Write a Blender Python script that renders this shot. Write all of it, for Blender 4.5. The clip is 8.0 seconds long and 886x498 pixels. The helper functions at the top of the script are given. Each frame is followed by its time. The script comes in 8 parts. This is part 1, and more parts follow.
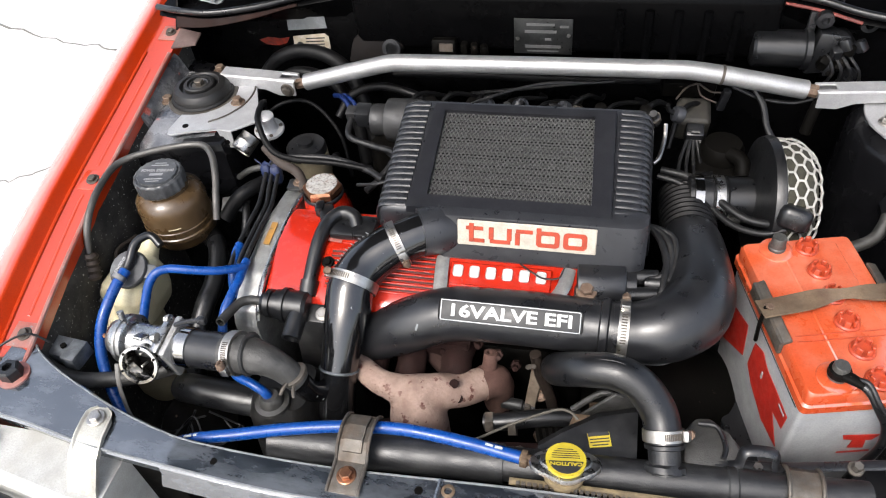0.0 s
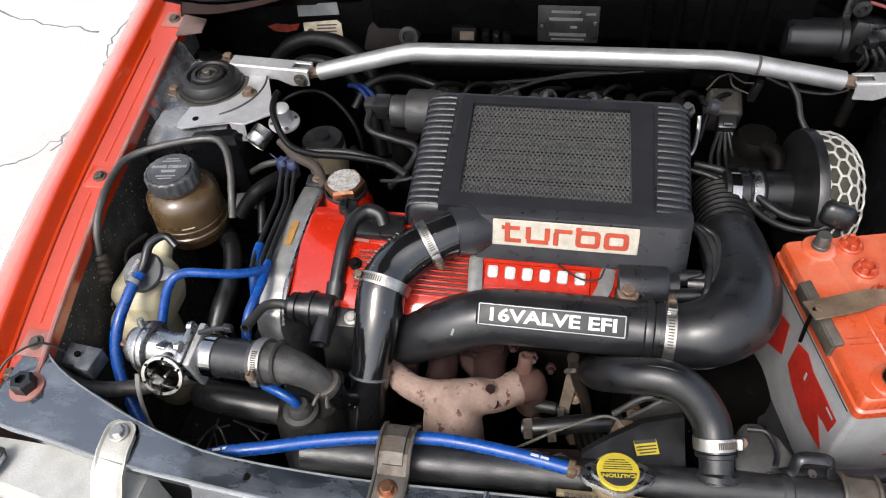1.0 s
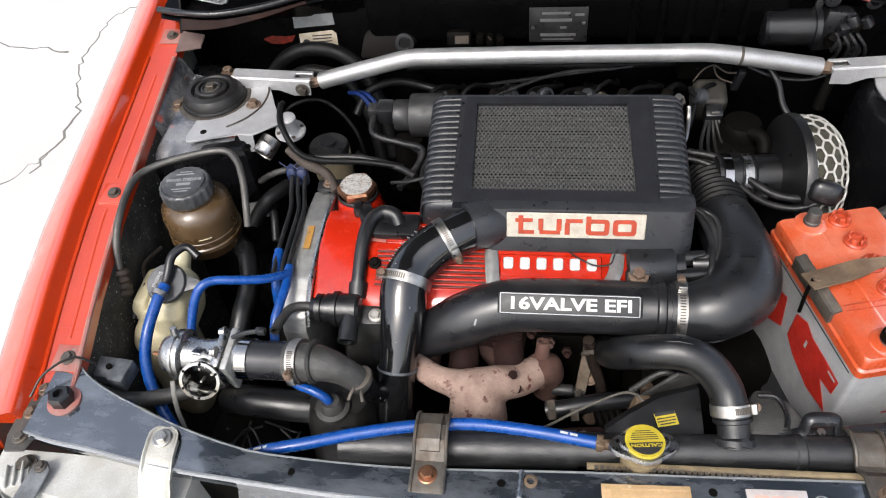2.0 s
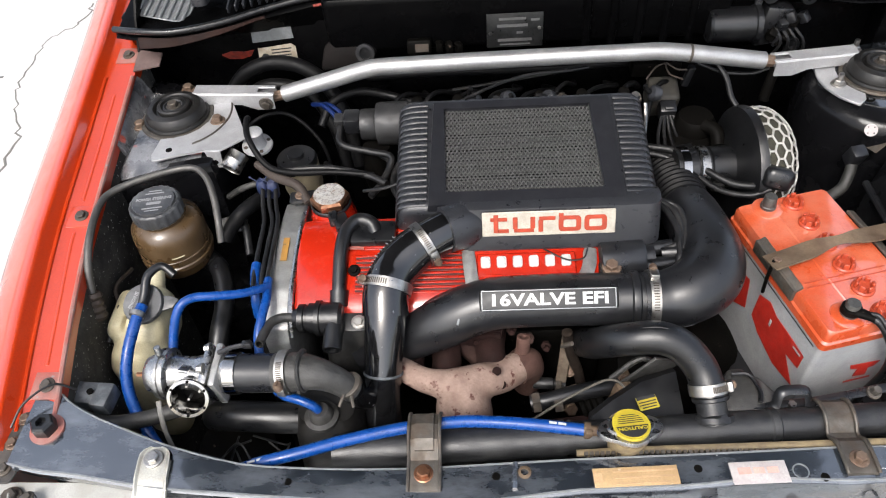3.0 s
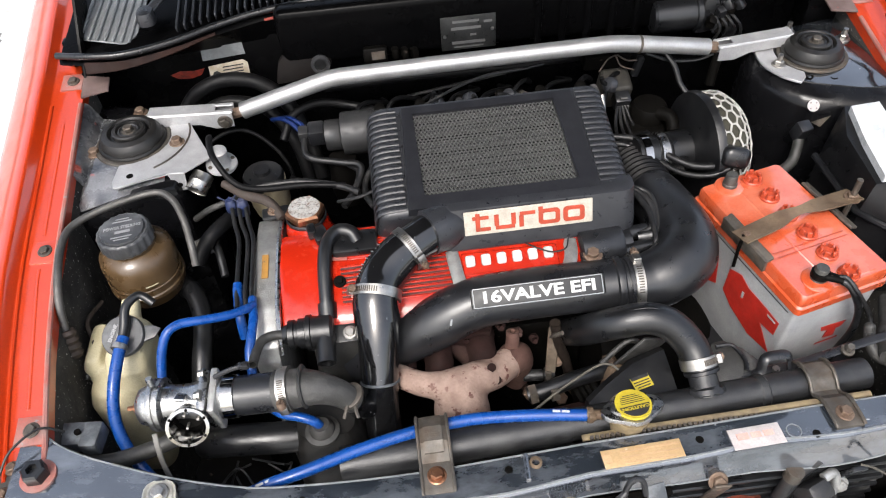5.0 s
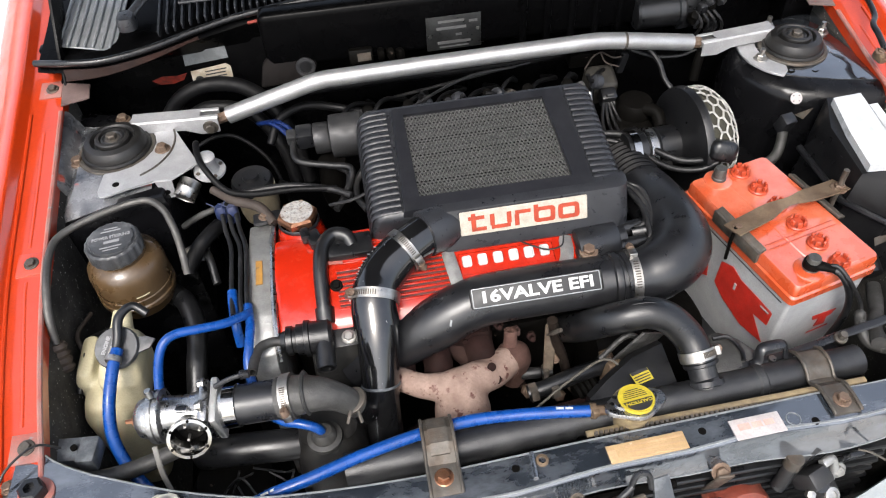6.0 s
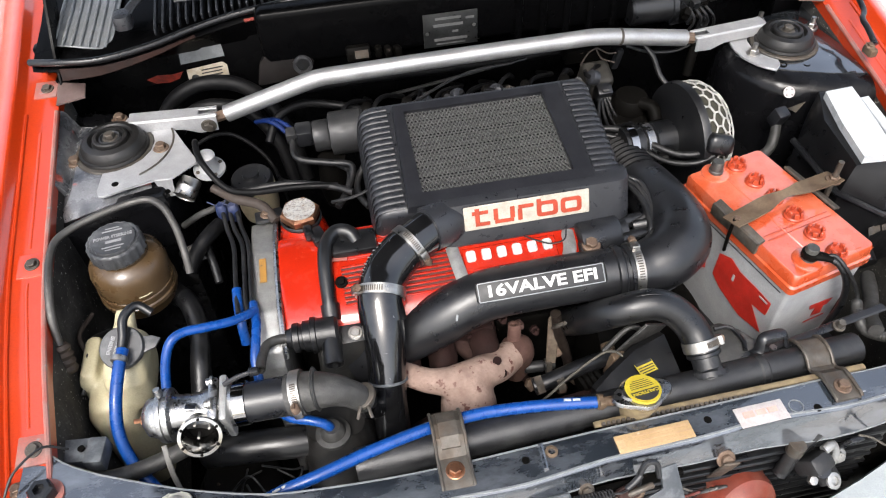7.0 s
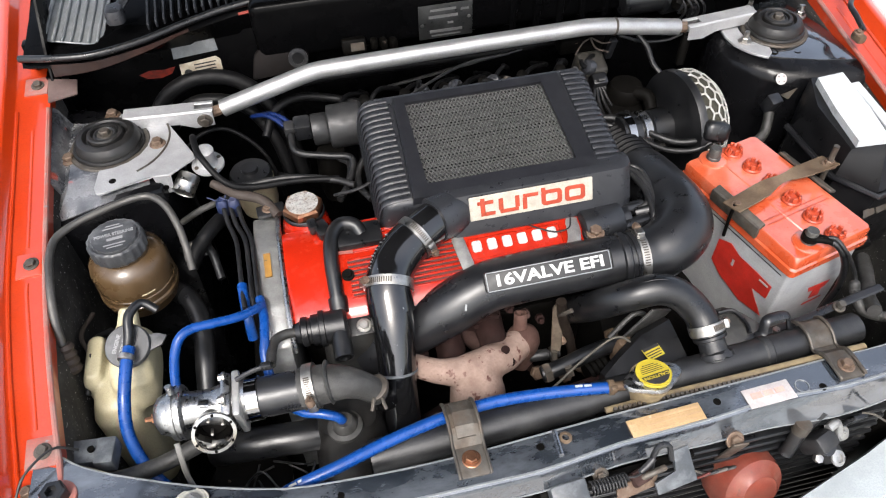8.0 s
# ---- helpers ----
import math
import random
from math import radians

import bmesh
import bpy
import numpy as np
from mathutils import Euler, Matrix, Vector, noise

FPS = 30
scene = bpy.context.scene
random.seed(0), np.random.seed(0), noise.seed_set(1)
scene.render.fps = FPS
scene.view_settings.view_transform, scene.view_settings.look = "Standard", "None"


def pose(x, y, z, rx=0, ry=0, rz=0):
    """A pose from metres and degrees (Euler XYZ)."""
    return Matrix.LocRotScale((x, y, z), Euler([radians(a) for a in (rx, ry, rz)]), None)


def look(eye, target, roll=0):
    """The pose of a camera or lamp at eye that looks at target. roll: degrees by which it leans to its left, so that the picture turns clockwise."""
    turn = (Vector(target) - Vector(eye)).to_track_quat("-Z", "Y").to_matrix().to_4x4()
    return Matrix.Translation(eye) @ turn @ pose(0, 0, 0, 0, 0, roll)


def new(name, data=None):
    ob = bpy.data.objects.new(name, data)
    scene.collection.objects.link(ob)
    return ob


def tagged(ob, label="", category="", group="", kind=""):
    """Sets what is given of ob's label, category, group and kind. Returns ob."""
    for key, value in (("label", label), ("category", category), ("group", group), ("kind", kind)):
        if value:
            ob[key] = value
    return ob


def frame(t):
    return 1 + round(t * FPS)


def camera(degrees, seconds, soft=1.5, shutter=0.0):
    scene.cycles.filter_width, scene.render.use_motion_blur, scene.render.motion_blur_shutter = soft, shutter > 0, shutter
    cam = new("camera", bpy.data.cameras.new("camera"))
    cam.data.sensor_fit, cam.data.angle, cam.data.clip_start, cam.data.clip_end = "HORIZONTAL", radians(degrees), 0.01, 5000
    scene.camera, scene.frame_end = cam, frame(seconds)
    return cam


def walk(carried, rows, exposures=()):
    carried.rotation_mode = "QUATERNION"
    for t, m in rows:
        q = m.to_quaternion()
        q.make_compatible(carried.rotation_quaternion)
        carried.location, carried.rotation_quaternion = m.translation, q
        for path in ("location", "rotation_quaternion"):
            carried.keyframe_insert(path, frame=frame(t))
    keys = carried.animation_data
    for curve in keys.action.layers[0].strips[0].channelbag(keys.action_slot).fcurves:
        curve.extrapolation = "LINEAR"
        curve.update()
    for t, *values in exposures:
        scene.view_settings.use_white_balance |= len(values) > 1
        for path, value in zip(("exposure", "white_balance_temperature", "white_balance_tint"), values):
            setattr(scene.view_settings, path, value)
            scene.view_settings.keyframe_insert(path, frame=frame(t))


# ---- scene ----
cam = camera(63.0, 8.0, 1.1)
PATH = [
    (0, (0.117, -0.336, 1.474), (-0.285, 1.011, 0.051), -7.0),
    (0.5, (0.08, -0.308, 1.461), (-0.277, 1.022, 0.011), -4.9),
    (1, (0.041, -0.306, 1.47), (-0.299, 1.013, 0.005), -5.9),
    (2.3, (-0.026, -0.36, 1.503), (-0.235, 0.988, 0.04), -6.0),
    (2.5, (-0.034, -0.362, 1.506), (-0.209, 0.991, 0.044), -5.7),
    (3, (-0.05, -0.37, 1.508), (-0.162, 0.996, 0.051), -5.3),
    (3.5, (-0.065, -0.378, 1.509), (-0.107, 1.0, 0.059), -5.0),
    (4, (-0.084, -0.38, 1.511), (-0.076, 0.993, 0.057), -5.1),
    (4.5, (-0.104, -0.378, 1.512), (-0.064, 0.995, 0.058), -4.9),
    (6, (-0.153, -0.368, 1.512), (0.004, 0.992, 0.054), -3.8),
    (6.5, (-0.169, -0.364, 1.513), (0.004, 0.986, 0.047), -3.6),
    (7, (-0.184, -0.37, 1.513), (0.023, 0.98, 0.052), -3.0),
    (7.5, (-0.207, -0.372, 1.511), (0.035, 0.971, 0.049), -2.5),
    (8, (-0.226, -0.367, 1.509), (0.047, 0.962, 0.039), -2.1),
]
walk(cam, [(t, look(eye, target, roll)) for t, eye, target, roll in PATH], [(0.0, 1.48), (1.0, 1.26), (3.0, 1.35), (4.5, 1.4), (8.0, 1.5)])

# ---- daylight ----
world = bpy.data.worlds.new("overcast_sky")
scene.world = world
world.use_nodes = True
wn = world.node_tree
sky = wn.nodes.new("ShaderNodeTexSky")
sky.sky_type = "NISHITA"
sky.sun_disc = False
sky.sun_elevation = radians(52)
sky.sun_rotation = radians(200)
sky.air_density, sky.dust_density, sky.ozone_density = 1.0, 4.0, 1.0
wn.nodes["Background"].inputs["Strength"].default_value = 0.15
grey = wn.nodes.new("ShaderNodeHueSaturation")
grey.inputs["Saturation"].default_value = 0.6
wn.links.new(sky.outputs["Color"], grey.inputs["Color"])
wn.links.new(grey.outputs["Color"], wn.nodes["Background"].inputs["Color"])
sun = new("sun", bpy.data.lights.new("sun", "SUN"))
sun.data.energy, sun.data.angle, sun.data.color = 1.0, radians(18), (1.0, 0.98, 0.96)
sun.matrix_world = look((-1.0, -2.0, 3.0), (0, 0, 0))


# ---- materials ----
def mat(name, base, rough=0.5, metal=0.0, var=None, vs=40, fine=500, bump=0.15, dust=0.0, dust_col=(0.3, 0.27, 0.23),
        ds=22, coat=0.0, spots=None, spot_scale=60, spot_at=0.66, rvar=0.12, trans=0.0, spec=0.5, coat_ior=1.5, dent=0.0, dent_scale=14, stretch=None):
    """A worn surface: two scales of colour, grain relief, shallow dents, dust patches (painted sky sheen on a few) and
    spots; stretch draws the patches out along an axis.
    """
    m = bpy.data.materials.new(name)
    m.use_nodes = True
    nt = m.node_tree
    p = nt.nodes["Principled BSDF"]
    tc = nt.nodes.new("ShaderNodeTexCoord")
    where = tc.outputs["Object"]
    if stretch:
        mp_ = nt.nodes.new("ShaderNodeMapping")
        mp_.inputs["Scale"].default_value = stretch
        nt.links.new(where, mp_.inputs["Vector"])
        where = mp_.outputs["Vector"]

    def noise_at(scale, detail=4, rough_=0.55):
        n = nt.nodes.new("ShaderNodeTexNoise")
        n.inputs["Scale"].default_value, n.inputs["Detail"].default_value, n.inputs["Roughness"].default_value = scale, detail, rough_
        nt.links.new(where, n.inputs["Vector"])
        return n.outputs["Fac"]

    def ramp(fac, lo, hi, top=1.0):
        r = nt.nodes.new("ShaderNodeMapRange")
        r.inputs["From Min"].default_value, r.inputs["From Max"].default_value, r.inputs["To Max"].default_value = lo, hi, top
        nt.links.new(fac, r.inputs["Value"])
        return r.outputs["Result"]

    def mix(fac, a, b):
        x = nt.nodes.new("ShaderNodeMix")
        x.data_type = "RGBA"
        nt.links.new(fac, x.inputs["Factor"])
        for sock, v in ((x.inputs["A"], a), (x.inputs["B"], b)):
            if isinstance(v, tuple):
                sock.default_value = (*v, 1)
            else:
                nt.links.new(v, sock)
        return x.outputs["Result"]

    var = var or tuple(c * 0.72 for c in base)
    big = noise_at(vs)
    grain = noise_at(fine, 3)
    col = mix(ramp(big, 0.35, 0.65), base, var)
    col = mix(ramp(grain, 0.4, 0.75, 0.6), col, tuple(c * 0.6 for c in base))
    if spots:
        col = mix(ramp(noise_at(spot_scale, 5), spot_at, spot_at + 0.05), col, spots)
    rsock = ramp(noise_at(vs * 1.7, 5), 0.3, 0.7)
    rr = nt.nodes.new("ShaderNodeMapRange")
    rr.inputs["To Min"].default_value, rr.inputs["To Max"].default_value = max(0.03, rough - rvar), min(1, rough + rvar)
    nt.links.new(rsock, rr.inputs["Value"])
    rough_out = rr.outputs["Result"]
    if dust:
        d = ramp(noise_at(ds, 8, 0.7), 0.46, 0.66, dust)
        col = mix(d, col, dust_col)
        add = nt.nodes.new("ShaderNodeMath")
        add.operation, add.use_clamp = "MULTIPLY_ADD", True
        nt.links.new(d, add.inputs[0])
        add.inputs[1].default_value = 0.5
        nt.links.new(rough_out, add.inputs[2])
        rough_out = add.outputs[0]
    nt.links.new(col, p.inputs["Base Color"])
    nt.links.new(rough_out, p.inputs["Roughness"])
    p.inputs["Metallic"].default_value = metal
    p.inputs["Coat Weight"].default_value = coat
    p.inputs["Coat Roughness"].default_value, p.inputs["Coat IOR"].default_value = 0.08, coat_ior
    p.inputs["Specular IOR Level"].default_value = spec
    p.inputs["Transmission Weight"].default_value = trans
    if bump:
        b = nt.nodes.new("ShaderNodeBump")
        b.inputs["Strength"].default_value, b.inputs["Distance"].default_value = bump, 0.001
        nt.links.new(grain, b.inputs["Height"])
        if dent:
            d_ = nt.nodes.new("ShaderNodeBump")
            d_.inputs["Strength"].default_value, d_.inputs["Distance"].default_value = dent, 0.006
            nt.links.new(noise_at(dent_scale, 2, 0.4), d_.inputs["Height"])
            nt.links.new(d_.outputs["Normal"], b.inputs["Normal"])
            nt.links.new(d_.outputs["Normal"], p.inputs["Coat Normal"])
        nt.links.new(b.outputs["Normal"], p.inputs["Normal"])
    return m


RED = mat("red_body_paint", (0.44, 0.034, 0.003), 0.36, var=(0.4, 0.028, 0.0025), vs=8, bump=0.03, coat=1, coat_ior=1.7, dust=0.1, dust_col=(0.46, 0.09, 0.04), ds=9, spec=0.3, dent=0.12, dent_scale=9)
FADED = mat("faded_primer", (0.24, 0.13, 0.11), 0.6, var=(0.3, 0.06, 0.042), vs=25, dust=0.35, dust_col=(0.27, 0.2, 0.18), spots=(0.1862, 0.1738, 0.1738), spot_scale=70, spot_at=0.64)
COVER_RED = mat("red_crackle_enamel", (0.4, 0.016, 0.004), 0.22, var=(0.33, 0.012, 0.003), vs=30, bump=0.14, coat=0.8, spots=(0.16, 0.08, 0.06), spot_scale=90, spot_at=0.7, spec=0.3, coat_ior=1.5, dent=0.1, dent_scale=40)
GROOVE = mat("dark_red_groove", (0.0621, 0.0149, 0.0124), 0.8)
# tower top: dust_col paled to stand for reflected sky
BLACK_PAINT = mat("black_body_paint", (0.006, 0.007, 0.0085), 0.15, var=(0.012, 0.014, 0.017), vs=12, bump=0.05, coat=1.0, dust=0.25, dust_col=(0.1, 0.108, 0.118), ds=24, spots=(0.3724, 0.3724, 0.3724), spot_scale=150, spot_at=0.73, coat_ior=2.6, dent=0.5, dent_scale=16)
# firewall and cowl black lowered further for the shaded back of the bay
DARK_WALL = mat("shaded_grimy_firewall", (0.0018, 0.0018, 0.002), 0.25, vs=10, dust=0.05, spec=0.05, dust_col=(0.009, 0.008, 0.0078), bump=0.1, spots=(0.149, 0.0372, 0.0248), spot_scale=9, spot_at=0.78)
APRON = mat("speckled_underseal", (0.028, 0.027, 0.025), 0.75, spec=0.267, vs=30, bump=0.5, dust=0.5, dust_col=(0.1, 0.094, 0.084), spots=(0.4966, 0.4841, 0.4593), spot_scale=230, spot_at=0.645)
# near-black: oily grime plus the shade of holes and deep recesses
GRIME_SHADE = mat("grime_and_shade", (0.0035, 0.0032, 0.0028), 0.5, spec=0.04, vs=30, bump=0.5, dust=0.14, dust_col=(0.012, 0.0105, 0.009), spots=(0.0621, 0.0472, 0.0372), spot_scale=90, spot_at=0.7)
PLASTIC = mat("black_moulded_plastic", (0.021, 0.022, 0.0255), 0.3, spec=0.5, vs=60, bump=0.3, fine=1400, dust=0.1, dust_col=(0.0745, 0.0745, 0.077), ds=50, rvar=0.05)
RIM = mat("smooth_dark_plastic", (0.0124, 0.013, 0.0161), 0.34, vs=50, bump=0.1, dust=0.08, dust_col=(0.0869, 0.0869, 0.0894), ds=45, rvar=0.05)
RUBBER = mat("black_rubber", (0.006, 0.0063, 0.0072), 0.33, spec=0.52, vs=40, bump=0.2, dust=0.1, dust_col=(0.0559, 0.0534, 0.0509), ds=34, rvar=0.07)
OLD_RUBBER = mat("dusty_old_rubber", (0.0248, 0.0242, 0.0223), 0.5, vs=60, bump=0.45, dust=0.4, dust_col=(0.0931, 0.0906, 0.0869), ds=60)
GLOSS = mat("gloss_black_enamel", (0.005, 0.005, 0.0055), 0.1, vs=30, bump=0.05, dust=0.06, dust_col=(0.0745, 0.0745, 0.0745), ds=50, spots=(0.4966, 0.4966, 0.4966), spot_scale=120, spot_at=0.7, rvar=0.05, spec=0.9)
SATIN = mat("satin_black_metal", (0.01, 0.0104, 0.012), 0.3, vs=25, bump=0.1, dust=0.1, dust_col=(0.0745, 0.0745, 0.0745), ds=40, spots=(0.4345, 0.4345, 0.4345), spot_scale=180, spot_at=0.78, rvar=0.06, spec=0.55)
TANK = mat("matt_black_tank_paint", (0.011, 0.0113, 0.0123), 0.4, vs=30, bump=0.3, dust=0.2, dust_col=(0.0931, 0.0931, 0.0894), ds=30, spots=(0.4345, 0.3724, 0.2979), spot_scale=70, spot_at=0.76, spec=0.5)
BLUE = mat("blue_silicone_hose", (0.004, 0.052, 0.24), 0.3, var=(0.003, 0.04, 0.19), vs=50, bump=0.08, fine=900, spec=0.45)
ALU = mat("polished_aluminium", (0.47, 0.47, 0.465), 0.27, 1.0, var=(0.3, 0.3, 0.295), vs=70, bump=0.2, dust=0.35, dust_col=(0.1986, 0.1924, 0.18), ds=70, rvar=0.12)
BAR = mat("brushed_alloy", (0.45, 0.45, 0.455), 0.5, 0.5, var=(0.36, 0.36, 0.365), vs=35, bump=0.12, dust=0.35, dust_col=(0.36, 0.35, 0.34), rvar=0.1, spots=(0.1614, 0.1428, 0.1241), spot_scale=110, spot_at=0.72)
BRACE_TUBE = mat("dull_polished_tube", (0.42, 0.42, 0.422), 0.4, 0.72, var=(0.34, 0.34, 0.342), vs=35, bump=0.08, dust=0.25, dust_col=(0.26, 0.255, 0.25), rvar=0.08, spots=(0.16, 0.14, 0.12), spot_scale=110, spot_at=0.73)
CAST = mat("cast_alloy", (0.4469, 0.4469, 0.4345), 0.42, 0.75, vs=60, bump=0.4, dust=0.45, dust_col=(0.2483, 0.2359, 0.211))
STEEL = mat("zinc_steel", (0.45, 0.44, 0.42), 0.35, 1.0, vs=90, bump=0.1, dust=0.35, dust_col=(0.3103, 0.2731, 0.2234))
CHROME = mat("chrome", (0.4276, 0.4241, 0.4138), 0.1, 1.0, var=(0.3448, 0.3379, 0.331), vs=50, bump=0.02, rvar=0.05)
RUST = mat("rusty_steel", (0.15, 0.105, 0.065), 0.7, 0.35, var=(0.075, 0.043, 0.025), vs=45, bump=0.4, dust=0.35, dust_col=(0.16, 0.13, 0.095))
RUST_BOLT = mat("rusty_bolt", (0.1241, 0.077, 0.0521), 0.6, 0.5, var=(0.1862, 0.1366, 0.0993), vs=120, bump=0.4)
COPPER = mat("worn_copper_plating", (0.3724, 0.1862, 0.1055), 0.35, 0.9, var=(0.2234, 0.0993, 0.0559), vs=90, bump=0.2)
STAINED = mat("stained_strap", (0.1, 0.092, 0.08), 0.5, 0.5, var=(0.055, 0.046, 0.037), vs=70, bump=0.3, dust=0.5, dust_col=(0.11, 0.075, 0.05), ds=40)
IRON = mat("heat_bleached_iron", (0.27, 0.19, 0.155), 0.8, var=(0.18, 0.12, 0.095), vs=30, bump=0.7, fine=300, dust=0.5, dust_col=(0.33, 0.245, 0.205), ds=24, spots=(0.085, 0.035, 0.027), spot_scale=75, spot_at=0.585, spec=0.2)
# rust colour darkened further for the shade under the intake pipe
IRON_DARK = mat("rusty_shaded_iron", (0.0199, 0.0087, 0.0074), 0.85, var=(0.0099, 0.005, 0.0043), vs=40, bump=0.5, dust=0.3, dust_col=(0.045, 0.024, 0.019), spec=0.133)
# pale dust_col patches paint the sky's soft sheen on the lid
ORANGE = mat("orange_battery_lid", (0.52, 0.085, 0.028), 0.28, var=(0.47, 0.066, 0.02), vs=12, bump=0.08, dust=0.4, dust_col=(0.58, 0.24, 0.16), ds=11, coat=1.0, coat_ior=2.3, spec=0.3, spots=(0.2, 0.06, 0.03), spot_scale=45, spot_at=0.74, dent=0.1, dent_scale=20)
CAP_RED = mat("red_vent_cap", (0.42, 0.055, 0.02), 0.36, vs=90, bump=0.08)
CASE = mat("grey_battery_case", (0.33, 0.335, 0.34), 0.42, var=(0.27, 0.275, 0.28), vs=20, bump=0.15, dust=0.3, dust_col=(0.19, 0.185, 0.18), ds=18)
LABEL_RED = mat("red_print", (0.42, 0.022, 0.014), 0.45, vs=50)
LEAD = mat("lead_post", (0.11, 0.108, 0.1), 0.5, 0.7, vs=200, bump=0.4)
BOTTLE = mat("yellowed_plastic_bottle", (0.5, 0.46, 0.31), 0.4, var=(0.42, 0.37, 0.23), vs=18, bump=0.06, dust=0.3, dust_col=(0.27, 0.22, 0.14), ds=14)
AMBER = mat("brown_fluid_reservoir", (0.07, 0.042, 0.019), 0.28, var=(0.056, 0.033, 0.015), vs=14, bump=0.05, coat=0.2, dust=0.2, dust_col=(0.2331, 0.1614, 0.0897), ds=14)
# black caps; grey patches stand in for the sky they reflect
CAP_GREY = mat("sky_greyed_cap", (0.0372, 0.0385, 0.041), 0.38, vs=60, bump=0.12, dust=0.55, dust_col=(0.1614, 0.1676, 0.1738), ds=30)
LETTER = mat("raised_cap_letters", (0.2731, 0.2731, 0.2793), 0.5)
WHITE_PRINT = mat("white_print", (0.5, 0.5, 0.48), 0.5, vs=200, bump=0.05, spots=(0.2, 0.2, 0.2), spot_scale=300, spot_at=0.72)
CREAM = mat("worn_cream_enamel", (0.4, 0.37, 0.31), 0.4, vs=60, var=(0.34, 0.31, 0.26), spots=(0.3, 0.27, 0.24), spot_scale=200, spot_at=0.72, dust=0.35, dust_col=(0.26, 0.22, 0.17), ds=120)
RED_PRINT = mat("orange_red_enamel", (0.34, 0.04, 0.013), 0.42, vs=80, spots=(0.45, 0.26, 0.18), spot_scale=250, spot_at=0.72)
YELLOW = mat("yellow_label", (0.46, 0.37, 0.03), 0.4, vs=80, var=(0.4, 0.31, 0.025))
BLACK_PRINT = mat("black_print", (0.0248, 0.0248, 0.0248), 0.5)
PAPER = mat("stained_paper_label", (0.5, 0.45, 0.36), 0.7, vs=70, var=(0.34, 0.28, 0.2), spots=(0.12, 0.09, 0.07), spot_scale=90, spot_at=0.68)
PAPER_WHITE = mat("white_paper_label", (0.42, 0.39, 0.38), 0.5, vs=60, var=(0.35, 0.31, 0.3))
FADED_ORANGE = mat("sunbleached_orange_label", (0.4, 0.27, 0.135), 0.55, vs=40, var=(0.36, 0.235, 0.11), spots=(0.46, 0.36, 0.25), spot_scale=60)
FOIL = mat("grey_foil_label", (0.2483, 0.2607, 0.2669), 0.45, 0.4, vs=60)
PLATE = mat("anodised_plate", (0.0372, 0.0385, 0.0385), 0.35, 0.6, vs=90, dust=0.3, dust_col=(0.0869, 0.0869, 0.0869))
PLATE_PRINT = mat("worn_plate_letters", (0.1366, 0.1366, 0.1366), 0.5, 0.3)
FOAM = mat("dark_filter_foam", (0.0372, 0.0348, 0.0223), 0.95, var=(0.0199, 0.0186, 0.0137), vs=150, bump=0.8, fine=900)
HEX = mat("grey_honeycomb_plastic", (0.4, 0.395, 0.37), 0.4, vs=80, var=(0.28, 0.275, 0.255), dust=0.3)
TAN = mat("tan_gasket_strip", (0.21, 0.16, 0.085), 0.7, vs=80, var=(0.1241, 0.0931, 0.0559), bump=0.3)
HORN = mat("faded_red_horn", (0.18, 0.035, 0.02), 0.45, var=(0.115, 0.026, 0.016), vs=35, dust=0.5, dust_col=(0.19, 0.088, 0.058), spots=(0.07, 0.03, 0.02), spot_scale=60, spot_at=0.64)
BUMPER = mat("weathered_bumper_plastic", (0.33, 0.36, 0.37), 0.45, vs=16, dust=0.3, dust_col=(0.22, 0.245, 0.25))
# tower walls: the black paint darkened as shaded sides
SIDE = mat("shaded_tower_side", (0.0043, 0.0043, 0.005), 0.22, spec=0.187, vs=14, bump=0.1, dust=0.12, dust_col=(0.0174, 0.0174, 0.0186), ds=30, dent=0.5, dent_scale=22)
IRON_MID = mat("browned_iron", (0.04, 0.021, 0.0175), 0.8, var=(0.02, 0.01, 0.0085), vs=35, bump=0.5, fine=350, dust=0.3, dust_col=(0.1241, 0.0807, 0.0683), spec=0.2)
TRAYGREY = mat("grey_dusty_bracket", (0.0621, 0.0683, 0.0745), 0.4, vs=60, bump=0.2, dust=0.6, dust_col=(0.1614, 0.1738, 0.1862), ds=40)
LAMP = mat("chalky_lamp_housing", (0.4, 0.4, 0.385), 0.4, vs=30, var=(0.3, 0.3, 0.28), dust=0.5, dust_col=(0.3, 0.29, 0.25))
BRACKET = mat("dull_cream_steel", (0.45, 0.44, 0.39), 0.4, 0.5, vs=50, bump=0.15, dust=0.3, dust_col=(0.35, 0.32, 0.26))
FUSE_LID = mat("satin_fuse_lid", (0.55, 0.57, 0.58), 0.3, vs=20, bump=0.03)
CORE = mat("dark_core_fins", (0.0025, 0.0025, 0.0026), 0.9, 0.0, vs=80, bump=0.3, spec=0.05)
GRILLE = mat("dusty_expanded_metal", (0.12, 0.12, 0.118), 0.6, 0.0, vs=330, var=(0.03, 0.03, 0.029), dust=0.3, dust_col=(0.11, 0.11, 0.106), spec=0.15)
WIRE = mat("black_cable", (0.0074, 0.0074, 0.0081), 0.42, spec=0.4, vs=100, dust=0.2, dust_col=(0.0745, 0.0708, 0.067), ds=50)
PLUG_BLUE = mat("blue_connector", (0.0149, 0.0248, 0.0745), 0.45, vs=100, dust=0.1)
TIE = mat("grey_zip_tie", (0.1614, 0.1552, 0.1428), 0.5)
BRAID = mat("dirty_braided_wire", (0.0931, 0.0844, 0.0683), 0.7, 0.3, bump=0.6, fine=900)
